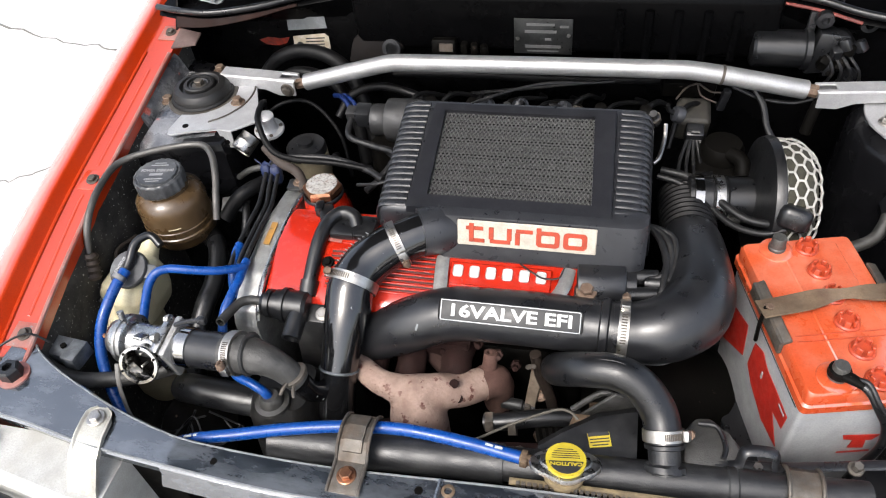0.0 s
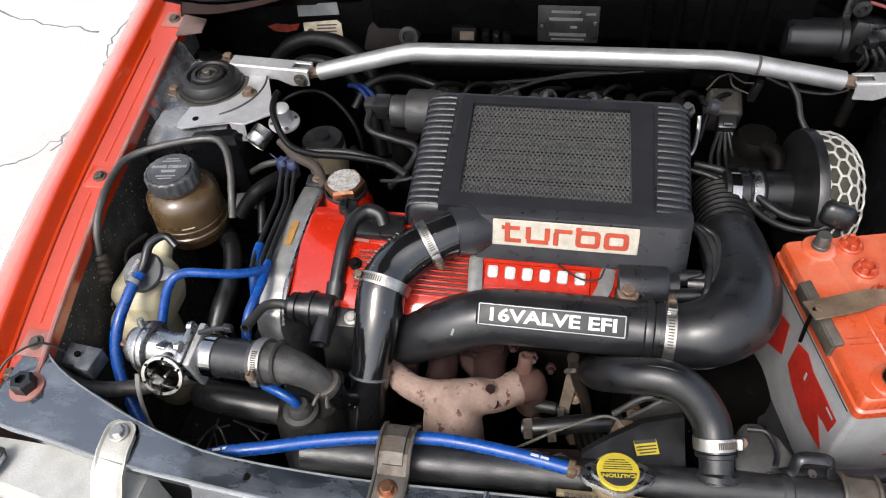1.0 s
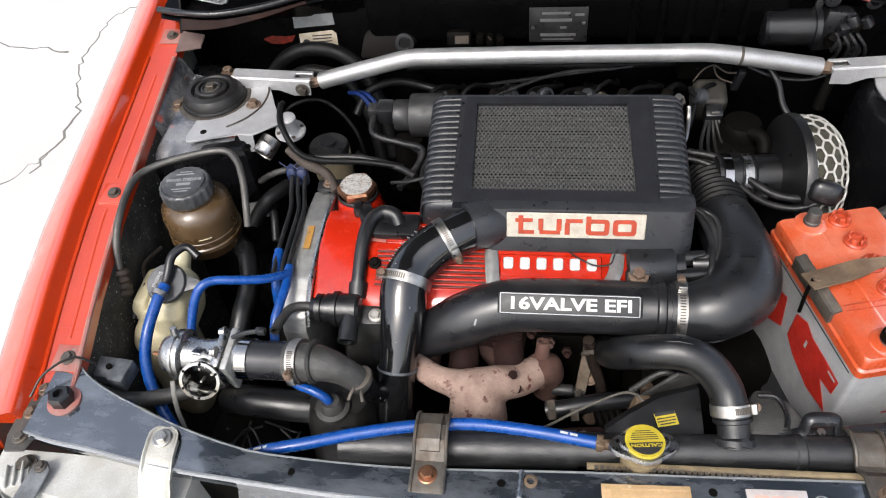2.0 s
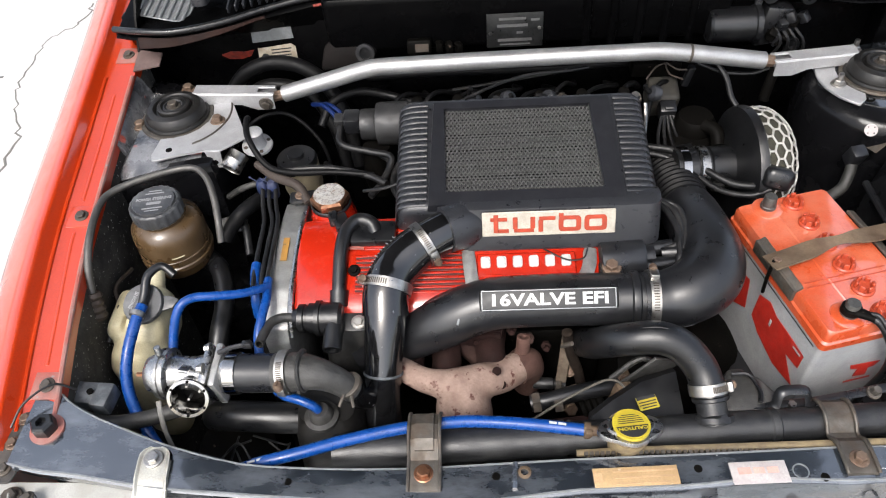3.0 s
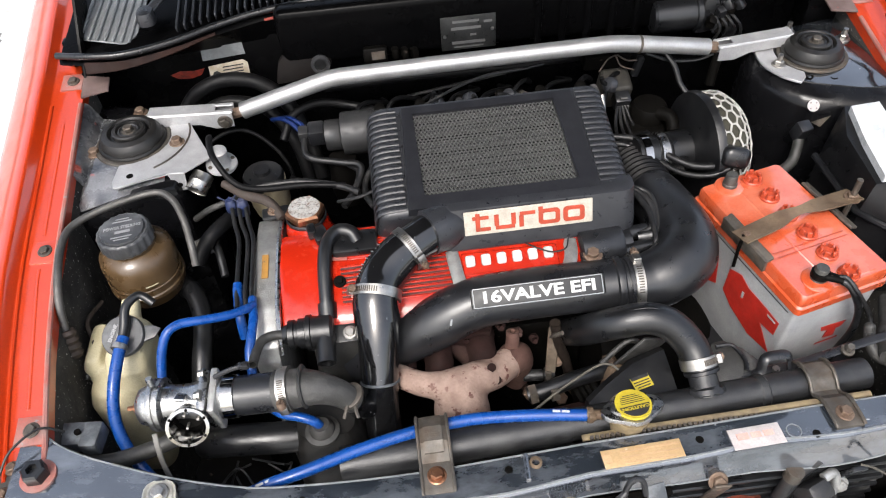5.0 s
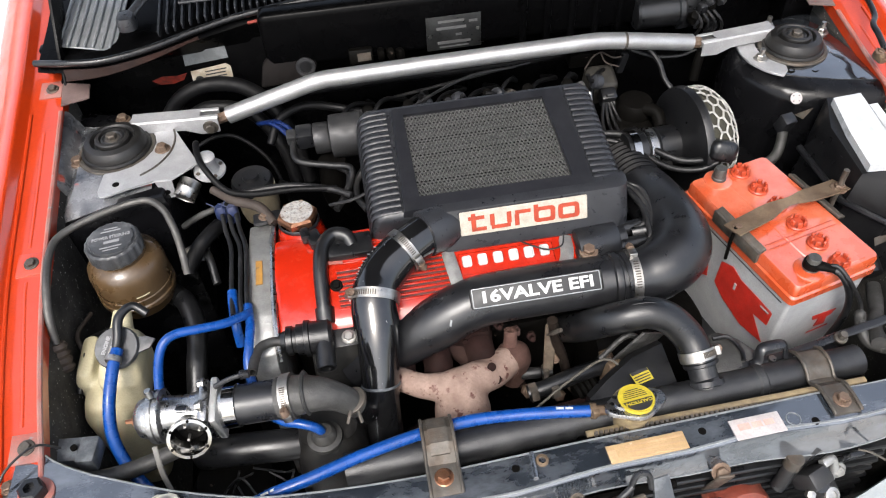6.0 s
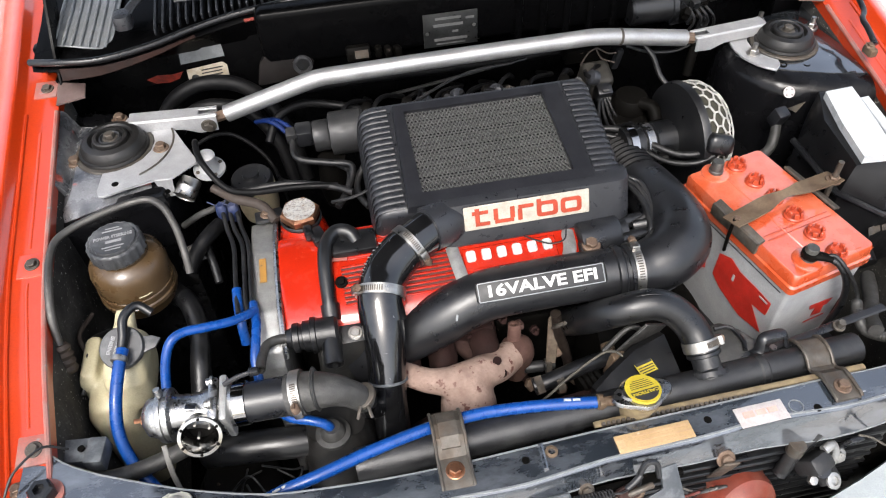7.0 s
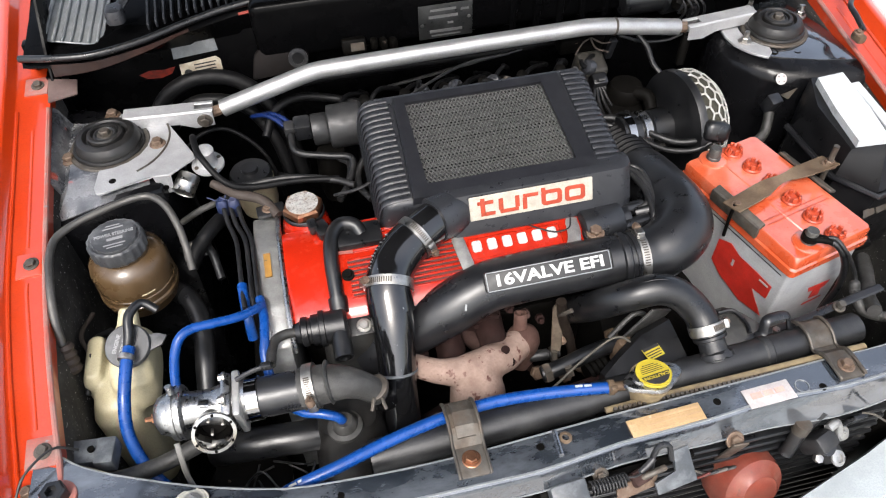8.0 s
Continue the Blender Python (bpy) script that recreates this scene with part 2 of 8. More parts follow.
BROWN_HOSE = mat("brown_perished_hose", (0.035, 0.024, 0.018), 0.7, vs=60, bump=0.4, dust=0.25, dust_col=(0.06, 0.05, 0.042))
# blue-grey patches: scuffs, and sky reflections painted into the panel
PANEL = mat("worn_black_panel_paint", (0.008, 0.01, 0.014), 0.2, var=(0.022, 0.028, 0.036), vs=16, bump=0.1, coat=1.0, dust=0.6, dust_col=(0.11, 0.122, 0.138), ds=20, spots=(0.3724, 0.3724, 0.3724), spot_scale=120, spot_at=0.7, rvar=0.1, coat_ior=2.35, dent=0.5, dent_scale=16, stretch=(0.55, 1.3, 1.0))
DULL = mat("dull_dark_alloy", (0.032, 0.032, 0.033), 0.42, 0.4, vs=50, bump=0.3, dust=0.5, dust_col=(0.04, 0.039, 0.038), ds=40)
WORN = mat("worn_bright_panel", (0.045, 0.048, 0.054), 0.22, 0.3, var=(0.3, 0.3, 0.305), vs=22, bump=0.15, dust=0.5, dust_col=(0.13, 0.13, 0.137), ds=26, spots=(0.5214, 0.0745, 0.0372), spot_scale=15, spot_at=0.6, dent=0.5, dent_scale=18, coat=0.5)
CONCRETE = mat("pale_concrete", (0.5, 0.488, 0.465), 0.85, var=(0.41, 0.398, 0.375), vs=2.5, fine=90, bump=0.4, dust=0.5, dust_col=(0.42, 0.4, 0.37), ds=1.5, spots=(0.24, 0.22, 0.19), spot_scale=7, spot_at=0.72)
# dull rubber copy, darkened mainly for the dim back of the bay
BACK_RUBBER = mat("shaded_dull_rubber", (0.004, 0.004, 0.0044), 0.45, spec=0.15, vs=40, bump=0.3, dust=0.3, dust_col=(0.011, 0.0105, 0.01), ds=40)
MOUNT_RUBBER = mat("brownish_mount_rubber", (0.008, 0.0075, 0.007), 0.42, spec=0.45, vs=50, bump=0.3, dust=0.35, dust_col=(0.028, 0.025, 0.023), ds=45)
IRON_WARM = mat("reddish_brown_iron", (0.1, 0.055, 0.044), 0.8, var=(0.06, 0.03, 0.024), vs=35, bump=0.6, fine=350, dust=0.4, dust_col=(0.1793, 0.1103, 0.0897), spec=0.2)
# faded primer again, darkened for the shade on the corner plates
DULL_PRIMER = mat("shaded_grey_pink_primer", (0.12, 0.078, 0.07), 0.6, var=(0.07, 0.04, 0.035), vs=40, dust=0.4, dust_col=(0.14, 0.11, 0.1), spots=(0.25, 0.03, 0.02), spot_scale=60, spot_at=0.68)
FIN_TUBE = mat("dull_core_tube", (0.085, 0.085, 0.084), 0.7, 0.0, vs=260, var=(0.02, 0.02, 0.02), dust=0.4, dust_col=(0.06, 0.06, 0.058), spec=0.1)
FUSE_BLACK = mat("matt_black_box_plastic", (0.0062, 0.0062, 0.0068), 0.35, spec=0.2, vs=40, bump=0.15, dust=0.2, dust_col=(0.0248, 0.0248, 0.0261))
# brown steel lowered to near-black to carry the bonnet's shading
BROWN_STEEL = mat("shaded_brown_steel", (0.0065, 0.005, 0.0045), 0.7, 0.0, vs=40, bump=0.3, var=(0.004, 0.003, 0.0028), dust=0.4, dust_col=(0.014, 0.011, 0.0095), spec=0.15)
TRIM = mat("silver_ribbed_trim", (0.2483, 0.2607, 0.2669), 0.4, 0.4, vs=30, bump=0.2, dust=0.4, dust_col=(0.1614, 0.1614, 0.1614))
JOINT = mat("dark_crack_fill", (0.149, 0.1428, 0.1241), 0.9, vs=30)


# ---- mesh tools ----
def obj(name, bm, material, smooth=38):
    me = bpy.data.meshes.new(name)
    bmesh.ops.recalc_face_normals(bm, faces=bm.faces[:])
    bm.to_mesh(me)
    bm.free()
    for f in me.polygons:
        f.use_smooth = True
    me.set_sharp_from_angle(angle=radians(smooth))
    me.materials.append(material)
    return new(name, me)


def put_under(ob, parent):
    ob.parent = parent
    if parent.parent is None:
        ob.matrix_parent_inverse = parent.matrix_basis.inverted()
    return ob


def part(name, bm, material, parent, label="", smooth=38):
    ob = put_under(obj(name, bm, material, smooth), parent)
    return tagged(ob, label)


def again(name, src, m, parent):
    """Another piece on the same mesh, moved by m."""
    ob = new(name, src.data)
    put_under(ob, parent)
    ob.matrix_basis = m
    return ob


def thing(name, label, category, at=(0, 0, 0), group="", kind=""):
    ob = new(name)
    ob.empty_display_size = 0.02
    ob.matrix_basis = Matrix.Translation(at)
    return tagged(ob, label, category, group, kind)


def single(name, bm, material, label, category, group="", kind="", smooth=38):
    return tagged(obj(name, bm, material, smooth), label, category, group, kind)


def spline(pts, steps=6):
    """Catmull-Rom through the points."""
    if len(pts) == 2 or steps < 2:
        return [Vector(p) for p in pts]
    P = [Vector(p) for p in pts]
    P = [2 * P[0] - P[1]] + P + [2 * P[-1] - P[-2]]
    out = []
    for i in range(1, len(P) - 2):
        a, b, c, d = P[i - 1:i + 3]
        for k in range(steps):
            t = k / steps
            out.append(0.5 * (2 * b + (c - a) * t + (2 * a - 5 * b + 4 * c - d) * t * t + (3 * b - a - 3 * c + d) * t ** 3))
    out.append(P[-2])
    return out


def tube(bm, pts, r, seg=14, steps=6, flat=1.0, wall=0.0):
    """A round (or flattened) tube along a smooth line; wall > 0 leaves its ends open with that thickness."""
    line = spline(pts, steps)
    n = len(line)
    rad = list(np.interp(np.linspace(0, 1, n), np.linspace(0, 1, len(r)), r)) if isinstance(r, (list, tuple)) else [r] * n
    tang = [(line[min(i + 1, n - 1)] - line[max(i - 1, 0)]).normalized() for i in range(n)]
    up = Vector((0, 0, 1)) if abs(tang[0].z) < 0.9 else Vector((0, 1, 0))
    rings = []

    def ring(i, up, rr):
        side = tang[i].cross(up).normalized()
        nrm = side.cross(tang[i]).normalized()
        return [bm.verts.new(line[i] + side * rr * math.cos(a) + nrm * rr * flat * math.sin(a)) for a in [2 * math.pi * k / seg for k in range(seg)]], nrm
    for i in range(n):
        vs, up = ring(i, up, rad[i])
        rings.append(vs)
    for a, b in zip(rings, rings[1:]):
        for k in range(seg):
            bm.faces.new((a[k], a[(k + 1) % seg], b[(k + 1) % seg], b[k]))
    for end, i in ((rings[0], 0), (rings[-1], n - 1)):
        if wall:
            c = line[i]
            inn = [bm.verts.new(c + (v.co - c) * (1 - wall / rad[i])) for v in end]
            deep = [bm.verts.new(v.co + tang[i] * (0.012 if i == 0 else -0.012)) for v in inn]
            for k in range(seg):
                j = (k + 1) % seg
                bm.faces.new((end[k], end[j], inn[j], inn[k]))
                bm.faces.new((inn[k], inn[j], deep[j], deep[k]))
            bm.faces.new(deep)
        else:
            bm.faces.new(end)
    return bm


def roughen(bm, amp, scale, seed=0.0):
    """Casting unevenness: pushes every vertex along its normal by a smooth noise."""
    bm.normal_update()
    for v in bm.verts:
        v.co += v.normal * amp * noise.noise(v.co * scale + Vector((seed, 0, 0)))
    return bm


def box(bm, size, m=None, bevel=0.002, segs=2):
    g = bmesh.ops.create_cube(bm, size=1.0)
    vs = g["verts"]
    bmesh.ops.scale(bm, vec=size, verts=vs)
    if bevel:
        es = list({e for v in vs for e in v.link_edges})
        r = bmesh.ops.bevel(bm, geom=es, offset=bevel, segments=segs, profile=0.5, affect="EDGES")
        vs = list({v for f in r["faces"] for v in f.verts} | {v for v in vs if v.is_valid})
    bmesh.ops.transform(bm, matrix=m or Matrix(), verts=vs)
    return bm


def prism(bm, poly, h0, h1, m=None, bevel=0.0, segs=2):
    """A flat outline (x, y) raised from h0 to h1."""
    m = m or Matrix()
    lo = [bm.verts.new((x, y, h0)) for x, y in poly]
    hi = [bm.verts.new((x, y, h1)) for x, y in poly]
    n = len(poly)
    fs = [bm.faces.new(lo[::-1]), bm.faces.new(hi)] + [bm.faces.new((lo[i], lo[(i + 1) % n], hi[(i + 1) % n], hi[i])) for i in range(n)]
    vs = lo + hi
    if bevel:
        es = list({e for f in fs for e in f.edges})
        r = bmesh.ops.bevel(bm, geom=es, offset=bevel, segments=segs, profile=0.5, affect="EDGES")
        vs = list({v for f in r["faces"] for v in f.verts} | {v for v in vs if v.is_valid})
    bmesh.ops.transform(bm, matrix=m, verts=vs)
    return bm


def lathe(bm, prof, m=None, seg=28, wave=0.0, waves=0, caps=True):
    """A profile of (radius, height) turned about the local z axis."""
    m = m or Matrix()
    rings = []
    for r, z in prof:
        if r < 1e-6:
            rings.append([bm.verts.new(m @ Vector((0, 0, z)))])
        else:
            rings.append([bm.verts.new(m @ Vector((r * (1 + wave * math.cos(waves * a)) * math.cos(a), r * (1 + wave * math.cos(waves * a)) * math.sin(a), z))) for a in [2 * math.pi * k / seg for k in range(seg)]])
    for a, b in zip(rings, rings[1:]):
        for k in range(seg):
            q = [a[k % len(a)], a[(k + 1) % len(a)], b[(k + 1) % len(b)], b[k % len(b)]]
            q = [v for i, v in enumerate(q) if v not in q[:i]]
            if len(q) > 2:
                bm.faces.new(q)
    for ring in (rings[0], rings[-1]):
        if caps and len(ring) > 2:
            bm.faces.new(ring)
    return bm


def loft(bm, rings, close=True):
    """Skins rings of equal length; the first and last are capped."""
    R = [[bm.verts.new(p) for p in ring] for ring in rings]
    n = len(R[0])
    for a, b in zip(R, R[1:]):
        for k in range(n if close else n - 1):
            bm.faces.new((a[k], a[(k + 1) % n], b[(k + 1) % n], b[k]))
    if close:
        bm.faces.new(R[0]), bm.faces.new(R[-1])
    return bm


def rod(bm, a, b, w, h):
    """A thin straight strand of rectangular section."""
    a, b = Vector(a), Vector(b)
    t = (b - a).normalized()
    n = Vector((0, -0.2, 0.98))
    s = t.cross(n).normalized() * w / 2
    n = s.cross(t).normalized() * h / 2
    vs = [bm.verts.new(p + i * s + j * n) for p in (a, b) for i, j in ((-1, -1), (1, -1), (1, 1), (-1, 1))]
    for f in ((0, 1, 2, 3), (7, 6, 5, 4), (0, 4, 5, 1), (1, 5, 6, 2), (2, 6, 7, 3), (3, 7, 4, 0)):
        bm.faces.new([vs[k] for k in f])


def round_rect(cx, cy, w, d, r, z, k=4):
    out = []
    for qx, qy, a0 in ((1, 1, 0), (-1, 1, 90), (-1, -1, 180), (1, -1, 270)):
        for i in range(k + 1):
            a = radians(a0 + 90 * i / k)
            out.append((cx + qx * (w / 2 - r) + r * math.cos(a), cy + qy * (d / 2 - r) + r * math.sin(a), z))
    return out


def BM():
    return bmesh.new()


def aim(at, axis, spin=0):
    """A pose at a place whose local z points along axis."""
    return Matrix.Translation(at) @ Vector(axis).to_track_quat("Z", "Y").to_matrix().to_4x4() @ pose(0, 0, 0, 0, 0, spin)


def bolt(parent, at, r=0.007, axis=(0, 0, 1), material=None, name="bolt", h=None, label=""):
    """A flanged hexagon bolt."""
    m = aim(at, axis, 17)
    h = h or r * 0.9
    bm = BM()
    lathe(bm, [(r * 1.5, -0.002), (r * 1.5, 0.0006), (r * 1.35, 0.0014), (r * 0.9, 0.0016)], m, 18)
    lathe(bm, [(r, 0.001), (r, h * 0.85), (r * 0.85, h), (0, h)], m, 6)
    return part(name, bm, material or STEEL, parent, label, 30)


def letters(body, size, m, material, parent, name="lettering", bold=0.0, wide=1.0, thick=0.0006):
    cu = bpy.data.curves.new(name, "FONT")
    cu.body, cu.size, cu.extrude, cu.offset = body, size, thick, bold
    cu.align_x, cu.align_y, cu.resolution_u = "CENTER", "CENTER", 3
    src = bpy.data.objects.new(name, cu)
    me = bpy.data.meshes.new_from_object(src)
    bpy.data.objects.remove(src)
    me.transform(m @ Matrix.Diagonal((wide, 1, 1, 1)))
    me.materials.clear()
    me.materials.append(material)
    ob = put_under(new(name, me), parent)
    return ob


def print_bars(rows, m, material, parent, name="print_line", t=0.0006):
    """Lines of writing too small to read: one bar each (x, y, width, height)."""
    for x, y, w, h in rows:
        part(name, box(BM(), (w, h, t), m @ pose(x, y, t / 2), 0), material, parent)


def hose_clamp(at, axis, r, width, screw_at, label, material=None, group="hose clamps"):
    """A worm-drive clamp: slotted band, screw housing, screw."""
    t = thing("hose_clamp", label, "clamp", at, group)
    m = aim(at, axis)
    bm = BM()
    lathe(bm, [(r, -width / 2), (r + 0.0012, -width / 2), (r + 0.0014, 0), (r + 0.0012, width / 2), (r, width / 2)], m, 40)
    part("band", bm, material or STEEL, t)
    inv = m.inverted()
    s = inv @ Vector(screw_at)
    a0 = math.atan2(s.y, s.x)
    bm = BM()
    for k in range(-11, 12):
        a = a0 + (0.25 + k * 0.09 if k > 0 else -0.25 + k * 0.09)
        box(bm, (0.0009, 0.0016, width * 0.55), m @ pose((r + 0.0013) * math.cos(a), (r + 0.0013) * math.sin(a), 0, 0, 0, math.degrees(a)), 0)
    tagged(part("slotted_track", bm, STAINED, t), kind="stuff")
    hm = m @ pose((r + 0.004) * math.cos(a0), (r + 0.004) * math.sin(a0), 0, 0, 0, math.degrees(a0))
    part("screw_housing", box(BM(), (0.007, 0.014, width * 0.95), hm, 0.002), material or STEEL, t)
    bm = lathe(BM(), [(0.0052, -0.004), (0.0052, 0.003), (0.0042, 0.005), (0, 0.005)], hm @ pose(0.0015, -0.010, 0, 90), 12)
    box(bm, (0.008, 0.0015, 0.002), hm @ pose(0.0015, -0.0155, 0), 0)
    part("screw", bm, RUST_BOLT, t)
    return t


def hose(name, pts, r, material, label, category="hose", seg=14, steps=7, wall=0.0, group="", flat=1.0):
    return single(name, tube(BM(), pts, r, seg, steps, flat, wall), material, label, category, group)


# ---- ground ----
ground = thing("ground", "pale sunlit concrete yard with cracks", "ground", (0, 0, 0), kind="structure")
bm = BM()
prism(bm, [(-300, -300), (300, -300), (300, 300), (-300, 300)], -0.3, 0)
part("slab", bm, CONCRETE, ground)
rng = random.Random(4)
for way, wide in ((((-1.75, 2.63), (-1.76, 2.45), (-1.85, 2.32), (-1.84, 2.05), (-1.78, 1.84), (-1.68, 1.62), (-1.7, 1.3)), 0.0045), (((-2.7, 2.25), (-2.2, 2.11), (-1.92, 2.06)), 0.006), (((-2.0, 1.17), (-1.8, 1.23), (-1.7, 1.4)), 0.003), (((1.3, 1.2), (1.36, 1.7), (1.3, 2.3)), 0.005)):
    line = spline([(x, y, 0.0) for x, y in way], 7)
    line = [p + Vector((rng.uniform(-0.014, 0.014), rng.uniform(-0.014, 0.014), 0)) for p in line]
    part("crack", tube(BM(), line, [wide * rng.uniform(0.5, 1.3) for _ in range(9)], 6, 1, 0.4), JOINT, ground)


# ---- car body ----
body = thing("car_body", "red car body shell with an opened black engine bay", "car body", (0, 0.3, 0))


def fx(y):
    """Inner edge of the fender line."""
    return float(np.interp(y, [-0.16, 0.1, 0.25, 0.37, 0.48, 0.69, 1.0, 1.3], [0.535, 0.571, 0.594, 0.603, 0.607, 0.616, 0.635, 0.65]))


def fs_(side, y):
    """Inner edge on either side; the bay sits a little off centre."""
    return fx(y) + (0.042 if side > 0 else 0)


def fz(y):
    return 0.757 + 0.173 * y


def wide_at(y):
    """The fender narrows towards the screen."""
    return float(np.interp(y, [-0.1, 0.2, 0.4, 0.5, 0.7, 1.0], [1.07, 1.06, 1.04, 1.03, 1.02, 1.02]))


YS = [0.025, 0.05, 0.075, 0.1, 0.2, 0.32, 0.45, 0.58, 0.7, 0.85, 1.05, 1.3]
SECT = [(0.0, -0.02), (0.0, 0.0), (0.046, 0.0), (0.05, 0.003), (0.055, 0.0165), (0.058, 0.0195), (0.064, 0.019), (0.076, 0.0125), (0.091, 0.002), (0.107, -0.0095), (0.122, -0.0225), (0.132, -0.039), (0.138, -0.07), (0.14, -0.2), (0.135, -0.42), (0.13, -0.42), (0.12, -0.1), (0.098, -0.008), (0.06, -0.004)]
for side, nm in ((-1, "fender"), (1, "fender")):
    bm = BM()
    loft(bm, [[(side * (fs_(side, y) + d * wide_at(y)), y, fz(y) + dz) for d, dz in SECT] for y in YS])
    fender = part(nm, bm, RED, body, "red painted front fender with a bolted inner flange", 50)
    # raised bead along the flange
    bm = tube(BM(), [(side * (fs_(side, y) + 0.024), y, fz(y) - 0.0035) for y in (0.135, 0.3, 0.335)], 0.0045, 10, 6)
    tube(bm, [(side * (fs_(side, y) + 0.024), y, fz(y) - 0.0035) for y in (0.39, 0.5, 0.6)], 0.0045, 10, 6)
    part("flange_bead", bm, RED, fender)
    part("flange_lip", tube(BM(), [(side * (fs_(side, y) + 0.0025), y, fz(y) + 0.0005) for y in (0.06, 0.2, 0.34, 0.5, 0.64)], 0.0035, 8, 4), FADED, fender, "inner lip worn to a dusty pink")
    part("flange_fold", tube(BM(), [(side * (fs_(side, y) + 0.0465), y, fz(y) + 0.001) for y in (0.05, 0.2, 0.34, 0.5, 0.64)], 0.0028, 8, 4), RED, fender)
    for y in (0.107, 0.361, 0.69):
        bm = box(BM(), (0.034, 0.036, 0.003), pose(side * (fs_(side, y) + 0.02), y, fz(y) + 0.001, 9.8), 0.001)
        part("mount_pad", bm, FADED if y > 0.5 or y < 0.2 else RED, fender)
        bolt(fender, (side * (fs_(side, y) + 0.018), y, fz(y) + 0.003), 0.0065, (0, -0.17, 1), STAINED)
    # corner plate by the bonnet hinge
    poly = [(side * (fs_(side, 0.65) + 0.002), 0.65), (side * (fs_(side, 0.7) + 0.002), 0.7), (side * (fs_(side, 0.69) - 0.04), 0.69), (side * (fs_(side, 0.66) - 0.04), 0.66)]
    bm = BM()
    prism(bm, poly if side > 0 else poly[::-1], 0, 0.0025, pose(0, 0, fz(0) + 0.0015 + 0.0, 0) @ Matrix(((1, 0, 0, 0), (0, 1, 0, 0), (0, 0.173, 1, 0), (0, 0, 0, 1))))
    part("corner_plate", bm, DULL_PRIMER, body)
    bolt(body, (side * (fs_(side, 0.74) - 0.02), 0.735, fz(0.735) + 0.004), 0.009, (0, 0, 1), RUST_BOLT)
    # inner apron wall
    bm = BM()
    loft(bm, [[(side * (fs_(side, y) + 0.004), y, fz(y) - 0.004), (side * (fs_(side, y) - 0.004), y, fz(y) - 0.03), (side * (fs_(side, y) - 0.006), y, fz(y) - 0.12), (side * (fs_(side, y) - 0.012), y, 0.5), (side * (fs_(side, y) - 0.014), y, 0.0), (side * (fs_(side, y) + 0.02), y, 0.0), (side * (fs_(side, y) + 0.02), y, fz(y) - 0.02)] for y in (0.02, 0.1, 0.2, 0.3, 0.42, 0.55, 0.74)])
    part("inner_apron", bm, APRON, body, "speckled black inner wheel apron")

# pale strip paints the sky reflected in the apron's bevel
part("apron_seam", loft(BM(), [[(-(fs_(-1, y) + 0.003), y, fz(y) - 0.003), (-(fs_(-1, y) - 0.006), y, fz(y) - 0.012), (-(fs_(-1, y) - 0.02), y, fz(y) - 0.05), (-(fs_(-1, y) - 0.012), y, fz(y) - 0.055)] for y in (0.5, 0.56, 0.6, 0.65)]), WORN, body, "apron seam lip, lightened to stand for reflected sky", 30)
# near-black blocks added to hide bright ground and read as shade
for side in (-1, 1):
    part("lamp_gap_block", box(BM(), (0.2, 0.2, 0.4), pose(side * 0.715, -0.08, 0.5), 0.01), GRIME_SHADE, body, "dark filler block added in the gap beside the headlamp")
# floor tray and walls that close the bay below, near-black to carry its depth shade
part("under_tray", box(BM(), (1.24, 0.9, 0.02), pose(0, 0.33, 0.2), 0.004), GRIME_SHADE, body)
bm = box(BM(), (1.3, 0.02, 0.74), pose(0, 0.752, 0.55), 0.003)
firewall = part("firewall", bm, DARK_WALL, body, "grimy black firewall, darkened for the shade at the back")
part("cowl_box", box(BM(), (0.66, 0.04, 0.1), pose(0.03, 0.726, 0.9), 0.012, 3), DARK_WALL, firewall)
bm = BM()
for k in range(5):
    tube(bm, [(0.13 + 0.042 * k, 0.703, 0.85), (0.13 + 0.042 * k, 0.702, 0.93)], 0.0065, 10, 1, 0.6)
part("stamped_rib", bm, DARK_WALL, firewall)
# front ends of the aprons, behind the lamps
for side in (-1, 1):
    part("apron_front", box(BM(), (0.3, 0.02, 0.42), pose(side * 0.5, 0.0, 0.5), 0.004), GRIME_SHADE, body)

